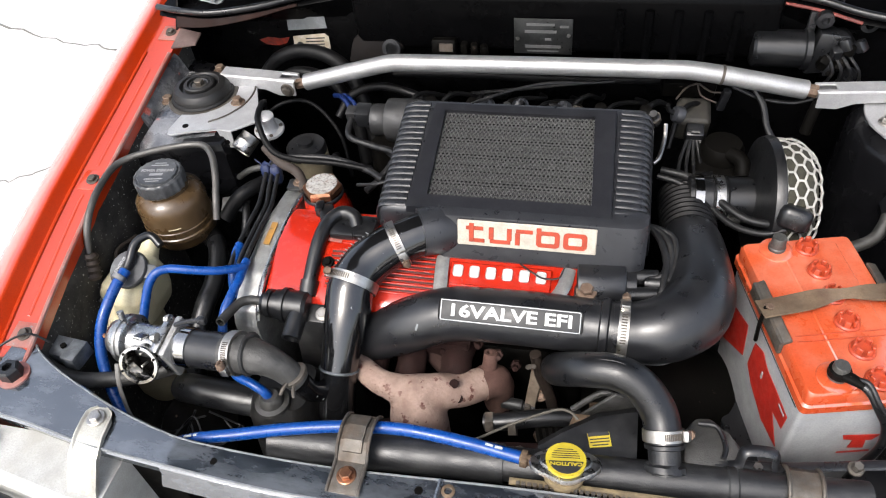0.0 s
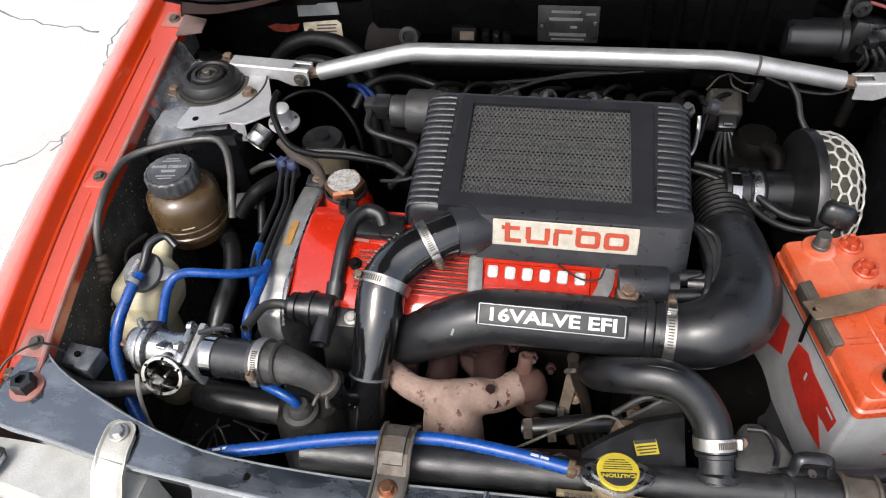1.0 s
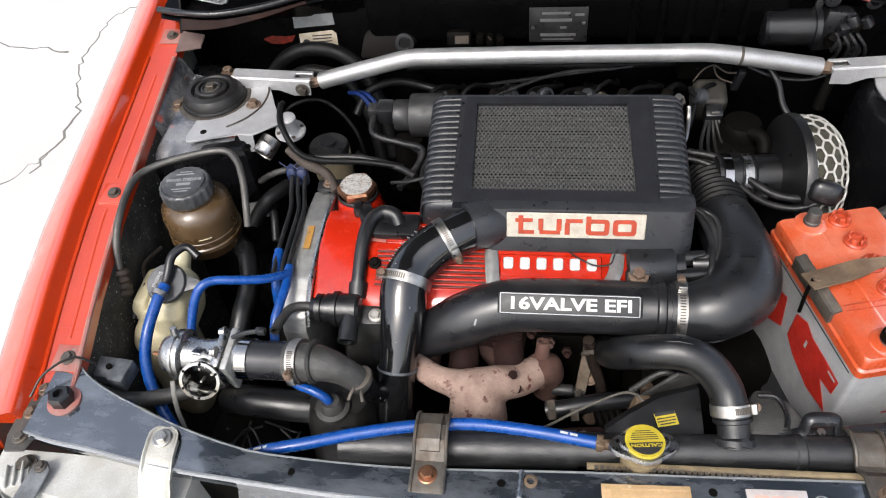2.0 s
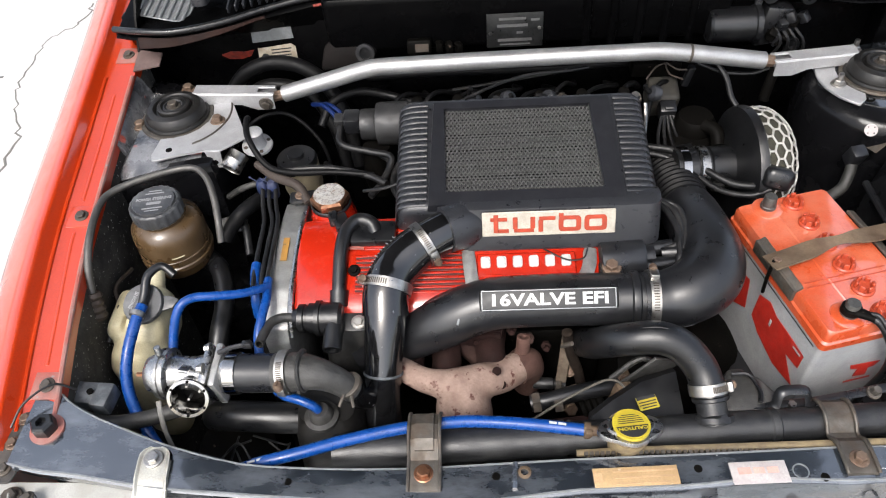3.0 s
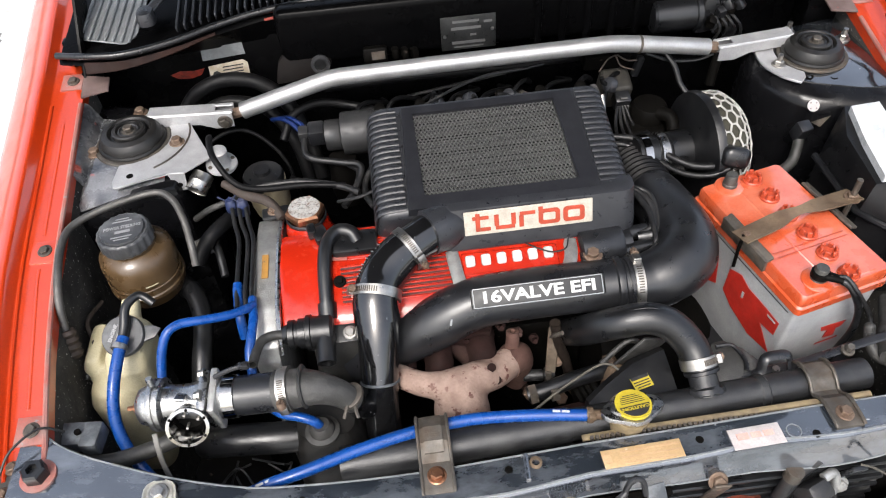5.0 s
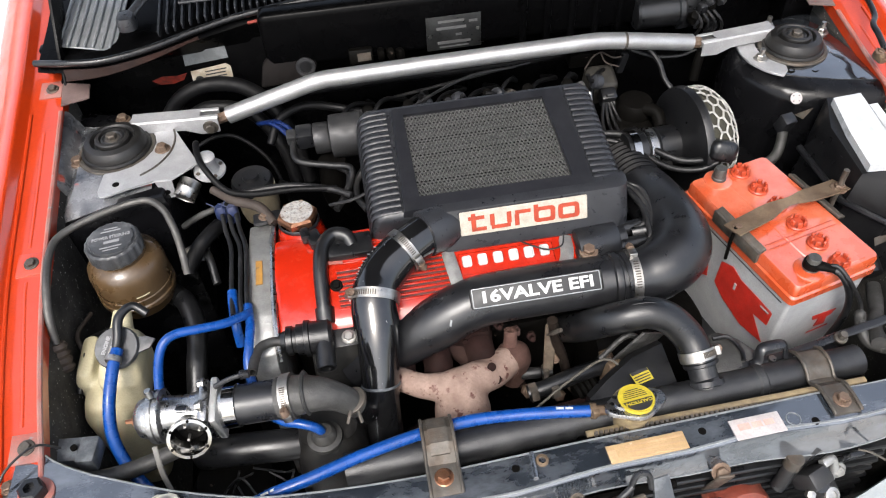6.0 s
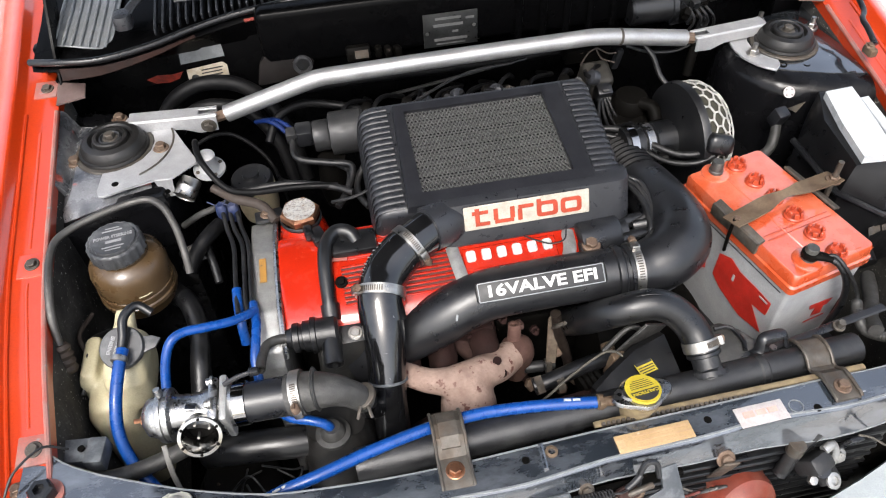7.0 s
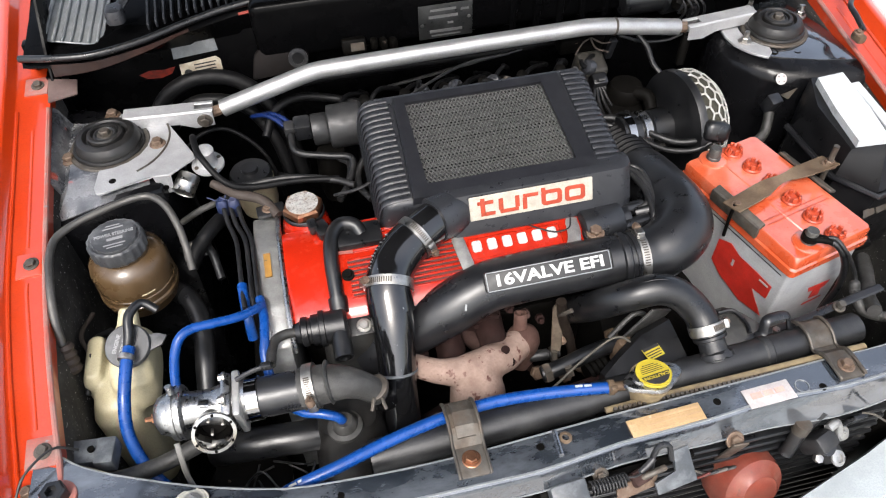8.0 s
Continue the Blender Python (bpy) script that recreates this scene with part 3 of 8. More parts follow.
# strut towers
def tower(side, cx, cy, z):
    """A pressed tower with a rolled top edge."""
    e = lambda y: fs_(side, y)
    if side < 0:
        outer = [(side * (e(0.40) + 0.005), 0.444), (side * 0.515, 0.451), (side * 0.458, 0.466), (side * 0.443, 0.55), (side * 0.452, 0.625), (side * 0.495, 0.675), (side * (e(0.72) + 0.01), 0.72)]
        top = [(side * (e(0.44) + 0.0), 0.45), (side * 0.52, 0.457), (side * 0.464, 0.472), (side * 0.448, 0.55), (side * 0.458, 0.622), (side * 0.5, 0.669), (side * (e(0.68) + 0.002), 0.7)]
    else:
        outer = [(e(0.47) + 0.01, 0.443), (0.59, 0.458), (0.52, 0.48), (0.472, 0.522), (0.455, 0.575), (0.462, 0.632), (0.495, 0.675), (e(0.72) + 0.01, 0.72)]
        top = [(e(0.47) + 0.0, 0.48), (0.588, 0.495), (0.535, 0.516), (0.488, 0.541), (0.468, 0.577), (0.474, 0.628), (0.502, 0.668), (e(0.68) + 0.002, 0.7)]
    bm = BM()
    n = len(outer)
    zz = [z - 0.01 - (0.02 if i < 1 and side < 0 else 0) for i in range(n)]
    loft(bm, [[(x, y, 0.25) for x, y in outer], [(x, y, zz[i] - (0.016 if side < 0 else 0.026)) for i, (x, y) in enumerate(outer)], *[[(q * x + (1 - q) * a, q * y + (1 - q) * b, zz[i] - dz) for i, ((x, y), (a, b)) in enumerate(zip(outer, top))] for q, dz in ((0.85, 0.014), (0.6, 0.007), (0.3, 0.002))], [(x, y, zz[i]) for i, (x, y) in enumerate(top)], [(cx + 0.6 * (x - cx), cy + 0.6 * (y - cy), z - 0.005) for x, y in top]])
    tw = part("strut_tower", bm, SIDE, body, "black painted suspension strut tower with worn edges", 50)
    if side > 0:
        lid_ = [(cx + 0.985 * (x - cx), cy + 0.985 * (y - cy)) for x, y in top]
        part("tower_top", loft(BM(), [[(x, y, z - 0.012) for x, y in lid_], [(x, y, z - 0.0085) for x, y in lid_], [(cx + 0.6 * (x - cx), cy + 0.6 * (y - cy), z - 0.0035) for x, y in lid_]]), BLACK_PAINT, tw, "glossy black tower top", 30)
    return tw


tower_a = tower(-1, -0.535, 0.575, 0.831)
top_ = [(-(fx(0.44) + 0.004), 0.455), (-0.53, 0.46), (-0.472, 0.475), (-0.457, 0.55), (-0.465, 0.615), (-0.505, 0.658), (-(fx(0.67) + 0.004), 0.67)]
part("worn_top", loft(BM(), [[(x, y, 0.806 - (0.014 if k == 0 else 0)) for k, (x, y) in enumerate(top_)], [(x, y, 0.8205 - (0.018 if k == 0 else 0)) for k, (x, y) in enumerate(top_)], [(-0.535 + 0.7 * (x + 0.535), 0.575 + 0.7 * (y - 0.575), 0.829) for x, y in top_]]), WORN, tower_a, "tower top worn to bright metal with faded red overspray", 30)
tower_b = tower(1, 0.555, 0.585, 0.846)
# opened bonnet, out of view above the cowl; tilt invented to shade the bay
bm = BM()
hood = [(0.8, 1.05), (0.78, 1.08), (0.52, 1.42), (0.23, 1.75), (0.2, 1.8), (0.215, 1.805), (0.255, 1.77), (0.545, 1.435), (0.805, 1.09), (0.82, 1.05)]
loft(bm, [[(x, y + 0.03 * (x / 0.68) ** 2, z) for y, z in hood] for x in (-0.68, -0.5, -0.25, 0, 0.25, 0.5, 0.68)])
part("bonnet", bm, mat("matt_bonnet_lining", (0.0074, 0.0074, 0.0081), 0.9, spec=0.067, vs=6, bump=0.3), body, "unseen opened bonnet with a black underside, added for shade")
for x, y in ((0.529, 0.532), (0.565, 0.524)):
    part("drain_hole", lathe(BM(), [(0.006, -0.003), (0.006, 0.0008), (0.004, 0.0008), (0.004, -0.004)], pose(x, y, 0.8395), 14), GRIME_SHADE, tower_b)

# front radiator support and lamp panels
SUP = [(-0.6, 0.125, 0.004, 0.7735), (-0.56, 0.09, -0.004, 0.771), (-0.515, 0.066, -0.009, 0.769), (-0.423, 0.031, -0.024, 0.766), (-0.334, 0.009, -0.03, 0.761), (-0.262, 0.006, -0.033, 0.754), (-0.2, 0.008, -0.033, 0.745),
       (-0.13, 0.012, -0.03, 0.737), (-0.05, 0.016, -0.03, 0.736), (0.05, 0.021, -0.019, 0.735), (0.16, 0.024, -0.016, 0.735), (0.25, 0.027, -0.009, 0.735), (0.345, 0.03, -0.013, 0.736), (0.42, 0.03, -0.009, 0.738), (0.5, 0.04, -0.004, 0.745), (0.6, 0.1, 0.0, 0.765), (0.64, 0.14, 0.01, 0.775)]
bm = BM()
loft(bm, [[(x, r, z - 0.03), (x, r + 0.001, z - 0.003), (x, r - 0.003, z), (x, f + 0.004, z), (x, f, z - 0.004), (x, f + 0.003, z - 0.01), (x, f + 0.006, z - 0.03)] for x, r, f, z in SUP])
support = part("radiator_support", bm, PANEL, body, "worn black painted radiator support panel", 35)
deep = lambda x: float(np.interp(x, [-0.1, 0.1, 0.25, 0.32, 0.42, 0.5], [0.026, 0.03, 0.05, 0.056, 0.05, 0.03]))
part("support_face", loft(BM(), [[(x, f + 0.002, z - 0.005), (x, f - 0.0005, z - 0.0055), (x, f - 0.002, z - deep(x) * 0.6), (x, f - 0.009, z - deep(x)), (x, f - 0.0095, z - deep(x) - 0.004), (x, f - 0.004, z - deep(x) - 0.003), (x, f + 0.002, z - deep(x) * 0.6)] for x, r, f, z in SUP[4:]]), PANEL, support, "folded black front face of the support")
part("worn_edge", tube(BM(), [(x, f - 0.0095, z - deep(x) - 0.002) for x, r, f, z in SUP[5:]], 0.0012, 6, 3), FOIL, support)
for x, y, r in ((-0.276, -0.012, 0.0045), (0.181, 0.006, 0.005), (0.315, -0.006, 0.005), (-0.044, 0.0, 0.005)):
    z = float(np.interp(x, [s[0] for s in SUP], [s[3] for s in SUP]))
    # flat near-black disc stands for the shade inside the hole
    bm = lathe(BM(), [(r * 0.95, -0.002), (r * 0.95, 0.0003), (0, 0.0003)], pose(x, y, z), 16)
    part("panel_hole", bm, GRIME_SHADE, support)
bm = lathe(BM(), [(0.0075, -0.001), (0.0075, 0.002), (0.0045, 0.003), (0.0045, -0.002)], pose(-0.012, 0.004, 0.736), 16)
part("riveted_hole", bm, RUST, support)
bm = tube(BM(), [(-0.024, -0.016, 0.738), (-0.022, 0.016, 0.737)], 0.003, 8, 1)
part("pressed_bead", bm, PANEL, support)
lab = part("warning_label", box(BM(), (0.094, 0.0225, 0.0012), pose(0.111, -0.0025, 0.7362, 0, 0, 2), 0.0003), FADED_ORANGE, support, "sun-bleached orange label")
print_bars([(-0.042, 0.0, 0.01, 0.01), (0.01, 0.006, 0.07, 0.002), (0.01, -0.001, 0.07, 0.002), (0.006, -0.008, 0.06, 0.002)], pose(0.111, -0.0025, 0.7369, 0, 0, 2), mat("faded_brown_print", (0.46, 0.3, 0.16), 0.6), support)
part("paper_label", box(BM(), (0.062, 0.026, 0.0012), pose(0.246, 0.0, 0.7362, 0, 0, 2), 0.0003), PAPER_WHITE, support, "white paper label with faded red print")
print_bars([(-0.016, 0.002, 0.014, 0.008), (0.0, 0.002, 0.012, 0.007), (0.015, 0.002, 0.012, 0.007)], pose(0.246, 0.0, 0.7369, 0, 0, 2), mat("faded_red_print", (0.6, 0.36, 0.3), 0.6), support)
part("round_stamp", lathe(BM(), [(0.009, 0.0), (0.009, 0.0009), (0.0078, 0.0009), (0.0078, 0.0)], pose(0.291, 0.001, 0.7355), 20, caps=False), FOIL, support)
for edge, rr in ((1, 0.0013), (2, 0.0016)):
    part("worn_edge", tube(BM(), [(s[0], s[edge] + (-0.001 if edge == 1 else 0.003), s[3] - 0.0008) for s in SUP], rr, 6, 3), FOIL, support, "paint worn to pale metal along the fold")
# bonnet rest stop
bm = lathe(BM(), [(0.02, -0.001), (0.02, 0.0015), (0.017, 0.002), (0, 0.002)], pose(-0.57, 0.05, 0.7715), 26)
part("stop_seat", bm, FADED, support)
bm = lathe(BM(), [(0.014, 0), (0.014, 0.014), (0.0118, 0.0165), (0.0066, 0.0165), (0.0058, 0.01), (0, 0.01)], pose(-0.57, 0.05, 0.773), 6)
part("bonnet_stop", bm, RUBBER, support, "black hexagonal rubber bonnet stop", 30)
plate_ = [(-0.591, 0.112), (-0.588, 0.05), (-0.588, 0.0), (-0.592, -0.014), (-0.616, -0.016), (-0.622, 0.004), (-0.624, 0.05), (-0.616, 0.09), (-0.606, 0.115)]
wing = part("wing_bracket", prism(BM(), plate_, 0.7645, 0.768, None, 0.001, 1), mat("dusty_brown_bracket", (0.06, 0.055, 0.05), 0.6, 0.2, vs=40, var=(0.025, 0.022, 0.02), dust=0.6, dust_col=(0.11, 0.098, 0.085), ds=30), support, "dusty bracket joining the support to the fender")
part("bracket_fold", tube(BM(), [(-0.5905, 0.11, 0.769), (-0.5885, 0.05, 0.7695), (-0.5885, 0.0, 0.769)], 0.003, 8, 3), PANEL, support)
for x, y in ((-0.605, 0.066), (-0.607, 0.034), (-0.604, 0.002)):
    bolt(support, (x, y, 0.769), 0.006, (0, 0, 1), RUST_BOLT if y > 0.01 else STAINED)
lc = thing("lamp_connector", "pale grey ribbed lamp connector on a grimy clip", "connector", (-0.6, -0.03, 0.72))
part("connector_body", box(BM(), (0.03, 0.03, 0.022), pose(-0.603, -0.034, 0.735, 0, 0, 20), 0.004), LAMP, lc)
for k in range(3):
    part("connector_rib", box(BM(), (0.003, 0.028, 0.006), Matrix.Translation((-0.603, -0.034, 0.748)) @ pose(0, 0, 0, 0, 0, 20) @ pose(-0.009 + 0.009 * k, 0, 0), 0.001, 1), LAMP, lc)
part("clip", prism(BM(), [(-0.012, -0.03), (0.012, -0.03), (0.011, 0.012), (0.0, 0.02), (-0.011, 0.012)], 0, 0.004, pose(-0.575, -0.035, 0.745, 10, 8, -12), 0.001, 1), TRAYGREY, lc)
bolt(lc, (-0.574, -0.024, 0.751), 0.005, (0, 0, 1), STAINED)

# cowl: weather seal, grille, wiper base
SEAL = [(-0.64, 0.69, 0.927), (-0.595, 0.672, 0.931), (-0.534, 0.667, 0.93), (-0.462, 0.687, 0.931), (-0.396, 0.715, 0.935), (-0.317, 0.736, 0.941), (-0.192, 0.746, 0.948), (0, 0.75, 0.95), (0.2, 0.748, 0.948), (0.32, 0.742, 0.945), (0.4, 0.722, 0.942), (0.46, 0.69, 0.938), (0.535, 0.67, 0.934), (0.6, 0.675, 0.93), (0.64, 0.69, 0.927)]
part("weather_seal", tube(BM(), SEAL, 0.0055, 10, 5), RUBBER, body, "black rubber bonnet weather seal")
bm = BM()
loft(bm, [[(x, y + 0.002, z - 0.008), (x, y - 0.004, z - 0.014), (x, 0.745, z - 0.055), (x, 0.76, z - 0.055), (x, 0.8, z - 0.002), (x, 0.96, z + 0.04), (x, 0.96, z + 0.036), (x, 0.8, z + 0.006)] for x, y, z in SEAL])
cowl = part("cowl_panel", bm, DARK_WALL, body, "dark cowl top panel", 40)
fl_ = spline([(x, y, z) for x, y, z in SEAL[1:5]], 4)
# primer colour toned down to hold the shade cast by the bonnet
part("cowl_flange", loft(BM(), [[(p.x, p.y - 0.004, p.z - 0.0085), (p.x + 0.002, p.y - 0.007 - w, p.z - 0.011 - 1.1 * w), (p.x + 0.002, p.y - 0.005 - w, p.z - 0.013 - 1.1 * w), (p.x, p.y + 0.002, p.z - 0.011)] for p, w in ((p, 0.0095 * max(0.03, 1 - k / 11)) for k, p in enumerate(fl_))]), mat("shaded_pink_primer", (0.02, 0.0085, 0.0065), 0.6, vs=30, var=(0.009, 0.0045, 0.004), dust=0.4, dust_col=(0.03, 0.018, 0.014), spec=0.1), cowl, "flange faded to pink primer, toned down for bonnet shade")
part("cowl_edge", tube(BM(), [(x, y - 0.004, z - 0.013) for x, y, z in SEAL[5:12]], 0.0025, 8, 5), mat("scuffed_red_edge", (0.2483, 0.0372, 0.0248), 0.6, vs=20, var=(0.0372, 0.0248, 0.0248)), cowl)
slat = None
for k in range(76):
    sx_ = -0.45 + 0.0118 * k
    y0_ = float(np.interp(sx_, [s[0] for s in SEAL], [s[1] for s in SEAL])) + 0.011
    m = pose(sx_, (y0_ + 0.83) / 2, 0.9535, 11) @ Matrix.Diagonal((1, (0.83 - y0_) / 0.085, 1, 1))
    if slat is None:
        slat = part("grille_slat", box(BM(), (0.0035, 0.085, 0.012), None, 0.001, 1), PLASTIC, cowl)
        slat.matrix_basis = m
    else:
        again("grille_slat", slat, m, cowl)
part("grille_bar", tube(BM(), [(-0.42, 0.765, 0.959), (0.43, 0.765, 0.959)], 0.003, 8, 1), PLASTIC, cowl)
part("grille_bar", tube(BM(), [(-0.44, 0.805, 0.967), (0.43, 0.805, 0.967)], 0.003, 8, 1), PLASTIC, cowl)
bm = BM()
box(bm, (0.085, 0.17, 0.003), pose(-0.556, 0.79, 0.948, 12, 12, -4), 0.001, 1)
for k in range(7):
    box(bm, (0.004, 0.17, 0.005), pose(-0.592 + 0.0118 * k, 0.79, 0.9595 - 0.0025 * k, 12, 12, -4), 0.0015, 1)
part("ribbed_screen_trim", bm, TRIM, cowl, "grey ribbed trim below the windscreen")
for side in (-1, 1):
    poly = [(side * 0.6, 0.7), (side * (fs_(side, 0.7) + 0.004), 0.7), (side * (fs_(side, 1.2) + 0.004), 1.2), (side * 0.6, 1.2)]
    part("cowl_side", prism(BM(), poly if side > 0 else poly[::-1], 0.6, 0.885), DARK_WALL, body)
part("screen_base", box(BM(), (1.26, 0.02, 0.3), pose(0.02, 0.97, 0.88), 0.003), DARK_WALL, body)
for side in (-1, 1):
    bm = BM()
    prism(bm, [(0.66, 0.9), (0.72, 0.905), (0.8, 0.98), (0.83, 1.06), (0.8, 1.07), (0.75, 1.0), (0.69, 0.94)], -0.002, 0.002, pose(side * 0.6, 0, 0, 90, 0, 90), 0.001, 1)
    part("bonnet_hinge", bm, DARK_WALL, body, "black bonnet hinge arm")

wiper = thing("windscreen_wiper", "black windscreen wiper arm with a capped pivot", "wiper", (-0.492, 0.715, 0.955))
part("pivot_cap", loft(BM(), [round_rect(-0.492, 0.715, 0.026 * s, 0.036 * s, 0.011 * s, 0.955 + h) for s, h in ((1.05, 0), (1.05, 0.012), (0.9, 0.019), (0.5, 0.021))]), PLASTIC, wiper)
part("arm", tube(BM(), [(-0.488, 0.72, 0.968), (-0.465, 0.755, 0.98), (-0.37, 0.9, 1.02)], 0.0085, 10, 4, 0.6), PLASTIC, wiper)

# bonnet prop stowed on the far side
hose("prop_rod", [(0.7, 0.78, 0.93), (0.683, 0.6, 0.895), (0.662, 0.555, 0.89), (0.656, 0.53, 0.888), (0.655, 0.5, 0.876)], 0.0045, SATIN, "thin black bonnet prop rod stowed along the fender", "prop rod")
clip = thing("prop_clip", "rusty red prop rod clip bolted to the fender", "clip", (0.66, 0.49, 0.86))
part("clip_body", box(BM(), (0.014, 0.024, 0.014), pose(0.65, 0.5, 0.866), 0.004), RUST, clip)
bolt(clip, (0.648, 0.502, 0.874), 0.005, (0, -0.2, 1), RUST_BOLT)

# thin irregular dark red patch on the firewall
part("red_smear", prism(BM(), [(-0.03, 0.002), (-0.012, 0.008), (0.012, 0.006), (0.03, 0.009), (0.022, -0.003), (0.004, -0.008), (-0.018, -0.007)], 0, 0.0006, pose(-0.468, 0.7415, 0.838, 90)), mat("mottled_dark_red", (0.1986, 0.0186, 0.0074), 0.5, vs=90, var=(0.0497, 0.0074, 0.005)), firewall, "smear of dark red on the firewall")
# labels and plate on the firewall
lb = thing("foil_label", "blank grey foil label stuck on the firewall", "label", (-0.4, 0.737, 0.88))
mfw = pose(-0.4, 0.7405, 0.88, 90, 0, 0)
part("sheet", prism(BM(), [(-0.037, -0.019), (0.036, -0.013), (0.035, 0.016), (-0.034, 0.009)], 0, 0.001, mfw), FOIL, lb)
lb = thing("paper_warning_label", "torn cream paper label with small print and a dark emblem", "label", (-0.4, 0.737, 0.84))
mfw = pose(-0.399, 0.7405, 0.8385, 90, 0, 0)
part("sheet", prism(BM(), [(-0.034, -0.02), (0.034, -0.014), (0.035, 0.012), (0.028, 0.018), (-0.032, 0.011)], 0, 0.001, mfw), PAPER, lb)
part("emblem", lathe(BM(), [(0.007, 0), (0.007, 0.0014), (0, 0.0014)], mfw @ pose(-0.021, -0.006, 0), 16), BLACK_PRINT, lb)
print_bars([(0.01, 0.008, 0.036, 0.002), (0.008, 0.002, 0.034, 0.002), (0.008, -0.004, 0.034, 0.002), (0.008, -0.0095, 0.03, 0.002)], mfw @ pose(0, 0, 0.001, 0, 0, 4), BLACK_PRINT, lb)
pl = thing("maker_plate", "dark riveted metal identification plate with worn print", "plate", (0.013, 0.705, 0.88))
mfw = pose(0.013, 0.7055, 0.881, 90, 0, 0)
part("plate", box(BM(), (0.092, 0.061, 0.002), mfw, 0.0008), PLATE, pl)
print_bars([(-0.004, 0.021, 0.044, 0.004), (0.033, 0.018, 0.014, 0.004), (-0.004, 0.009, 0.05, 0.005), (0.008, -0.004, 0.01, 0.004), (0.0, -0.017, 0.056, 0.005), (0.0, -0.025, 0.05, 0.0025)], mfw @ pose(0, 0, 0.001), PLATE_PRINT, pl)
for sx, sy in ((-0.04, -0.004), (0.04, 0.003)):
    part("rivet", lathe(BM(), [(0.003, 0), (0.003, 0.001), (0, 0.0018)], mfw @ pose(sx, sy, 0.001), 12), STEEL, pl)


# ---- strut mounts and brace ----
def strut_mount(x, y, z, label, k=1.0):
    t = thing("strut_mount", label, "strut mount", (x, y, z), "strut mounts")
    part("base_ring", lathe(BM(), [(0.062, -0.001), (0.063, 0.001), (0.0615, 0.003), (0.056, 0.0035), (0.054, 0.001)], pose(x, y, z) @ Matrix.Diagonal((k, k, 1.1, 1)), 44), STAINED, t, "worn grey seating ring")
    part("boot", lathe(BM(), [(0.0555, 0.0), (0.056, 0.005), (0.0545, 0.008), (0.0515, 0.0085), (0.051, 0.011), (0.0495, 0.0155), (0.045, 0.0205), (0.04, 0.0225), (0.035, 0.0228), (0.033, 0.0205), (0.031, 0.0175), (0.0285, 0.0178), (0.0275, 0.0235), (0.025, 0.0248), (0.021, 0.0248), (0.0195, 0.0205), (0, 0.0205)], pose(x, y, z) @ Matrix.Diagonal((k, k, 1.1, 1)), 44), MOUNT_RUBBER, t, "", 24)
    part("bearing_cup", lathe(BM(), [(0.018, 0.0195), (0.018, 0.0225), (0.0155, 0.0232), (0.0135, 0.0215), (0, 0.0215)], pose(x, y, z) @ Matrix.Diagonal((k, k, 1.1, 1)), 28), DULL, t)
    bolt(t, (x, y, z + 0.0225), 0.008, (0, 0, 1), STAINED, "nut", 0.009)
    return t


strut_mount(-0.535, 0.576, 0.829, "black domed rubber strut mount on the worn tower", 0.93)
strut_mount(0.557, 0.586, 0.8435, "black domed rubber strut mount on the glossy tower", 0.87)
brace = thing("strut_brace", "brushed alloy strut tower brace bar across the bay", "strut brace", (0, 0.62, 0.87))
BARPTS = [(-0.367, 0.62, 0.8355), (-0.3, 0.62, 0.8545), (-0.235, 0.62, 0.8725), (-0.212, 0.62, 0.877), (-0.18, 0.62, 0.8785), (0.0, 0.62, 0.881), (0.2, 0.62, 0.8825), (0.235, 0.62, 0.882), (0.275, 0.62, 0.877), (0.3, 0.62, 0.873), (0.395, 0.62, 0.857)]
part("bar", tube(BM(), BARPTS, 0.0135, 22, 4, 1.0), BRACE_TUBE, brace, "dull polished alloy tube")
part("threaded_end", tube(BM(), [(-0.385, 0.62, 0.831), (-0.366, 0.62, 0.836)], 0.0085, 8, 1), RUST_BOLT, brace)
part("threaded_end", tube(BM(), [(0.394, 0.62, 0.8575), (0.409, 0.62, 0.855)], 0.0095, 8, 1), RUST_BOLT, brace)
part("weld_sleeve", lathe(BM(), [(0.0142, -0.002), (0.0145, 0), (0.0142, 0.002)], aim((0.278, 0.62, 0.8765), (1, 0, -0.12)), 24), STAINED, brace)


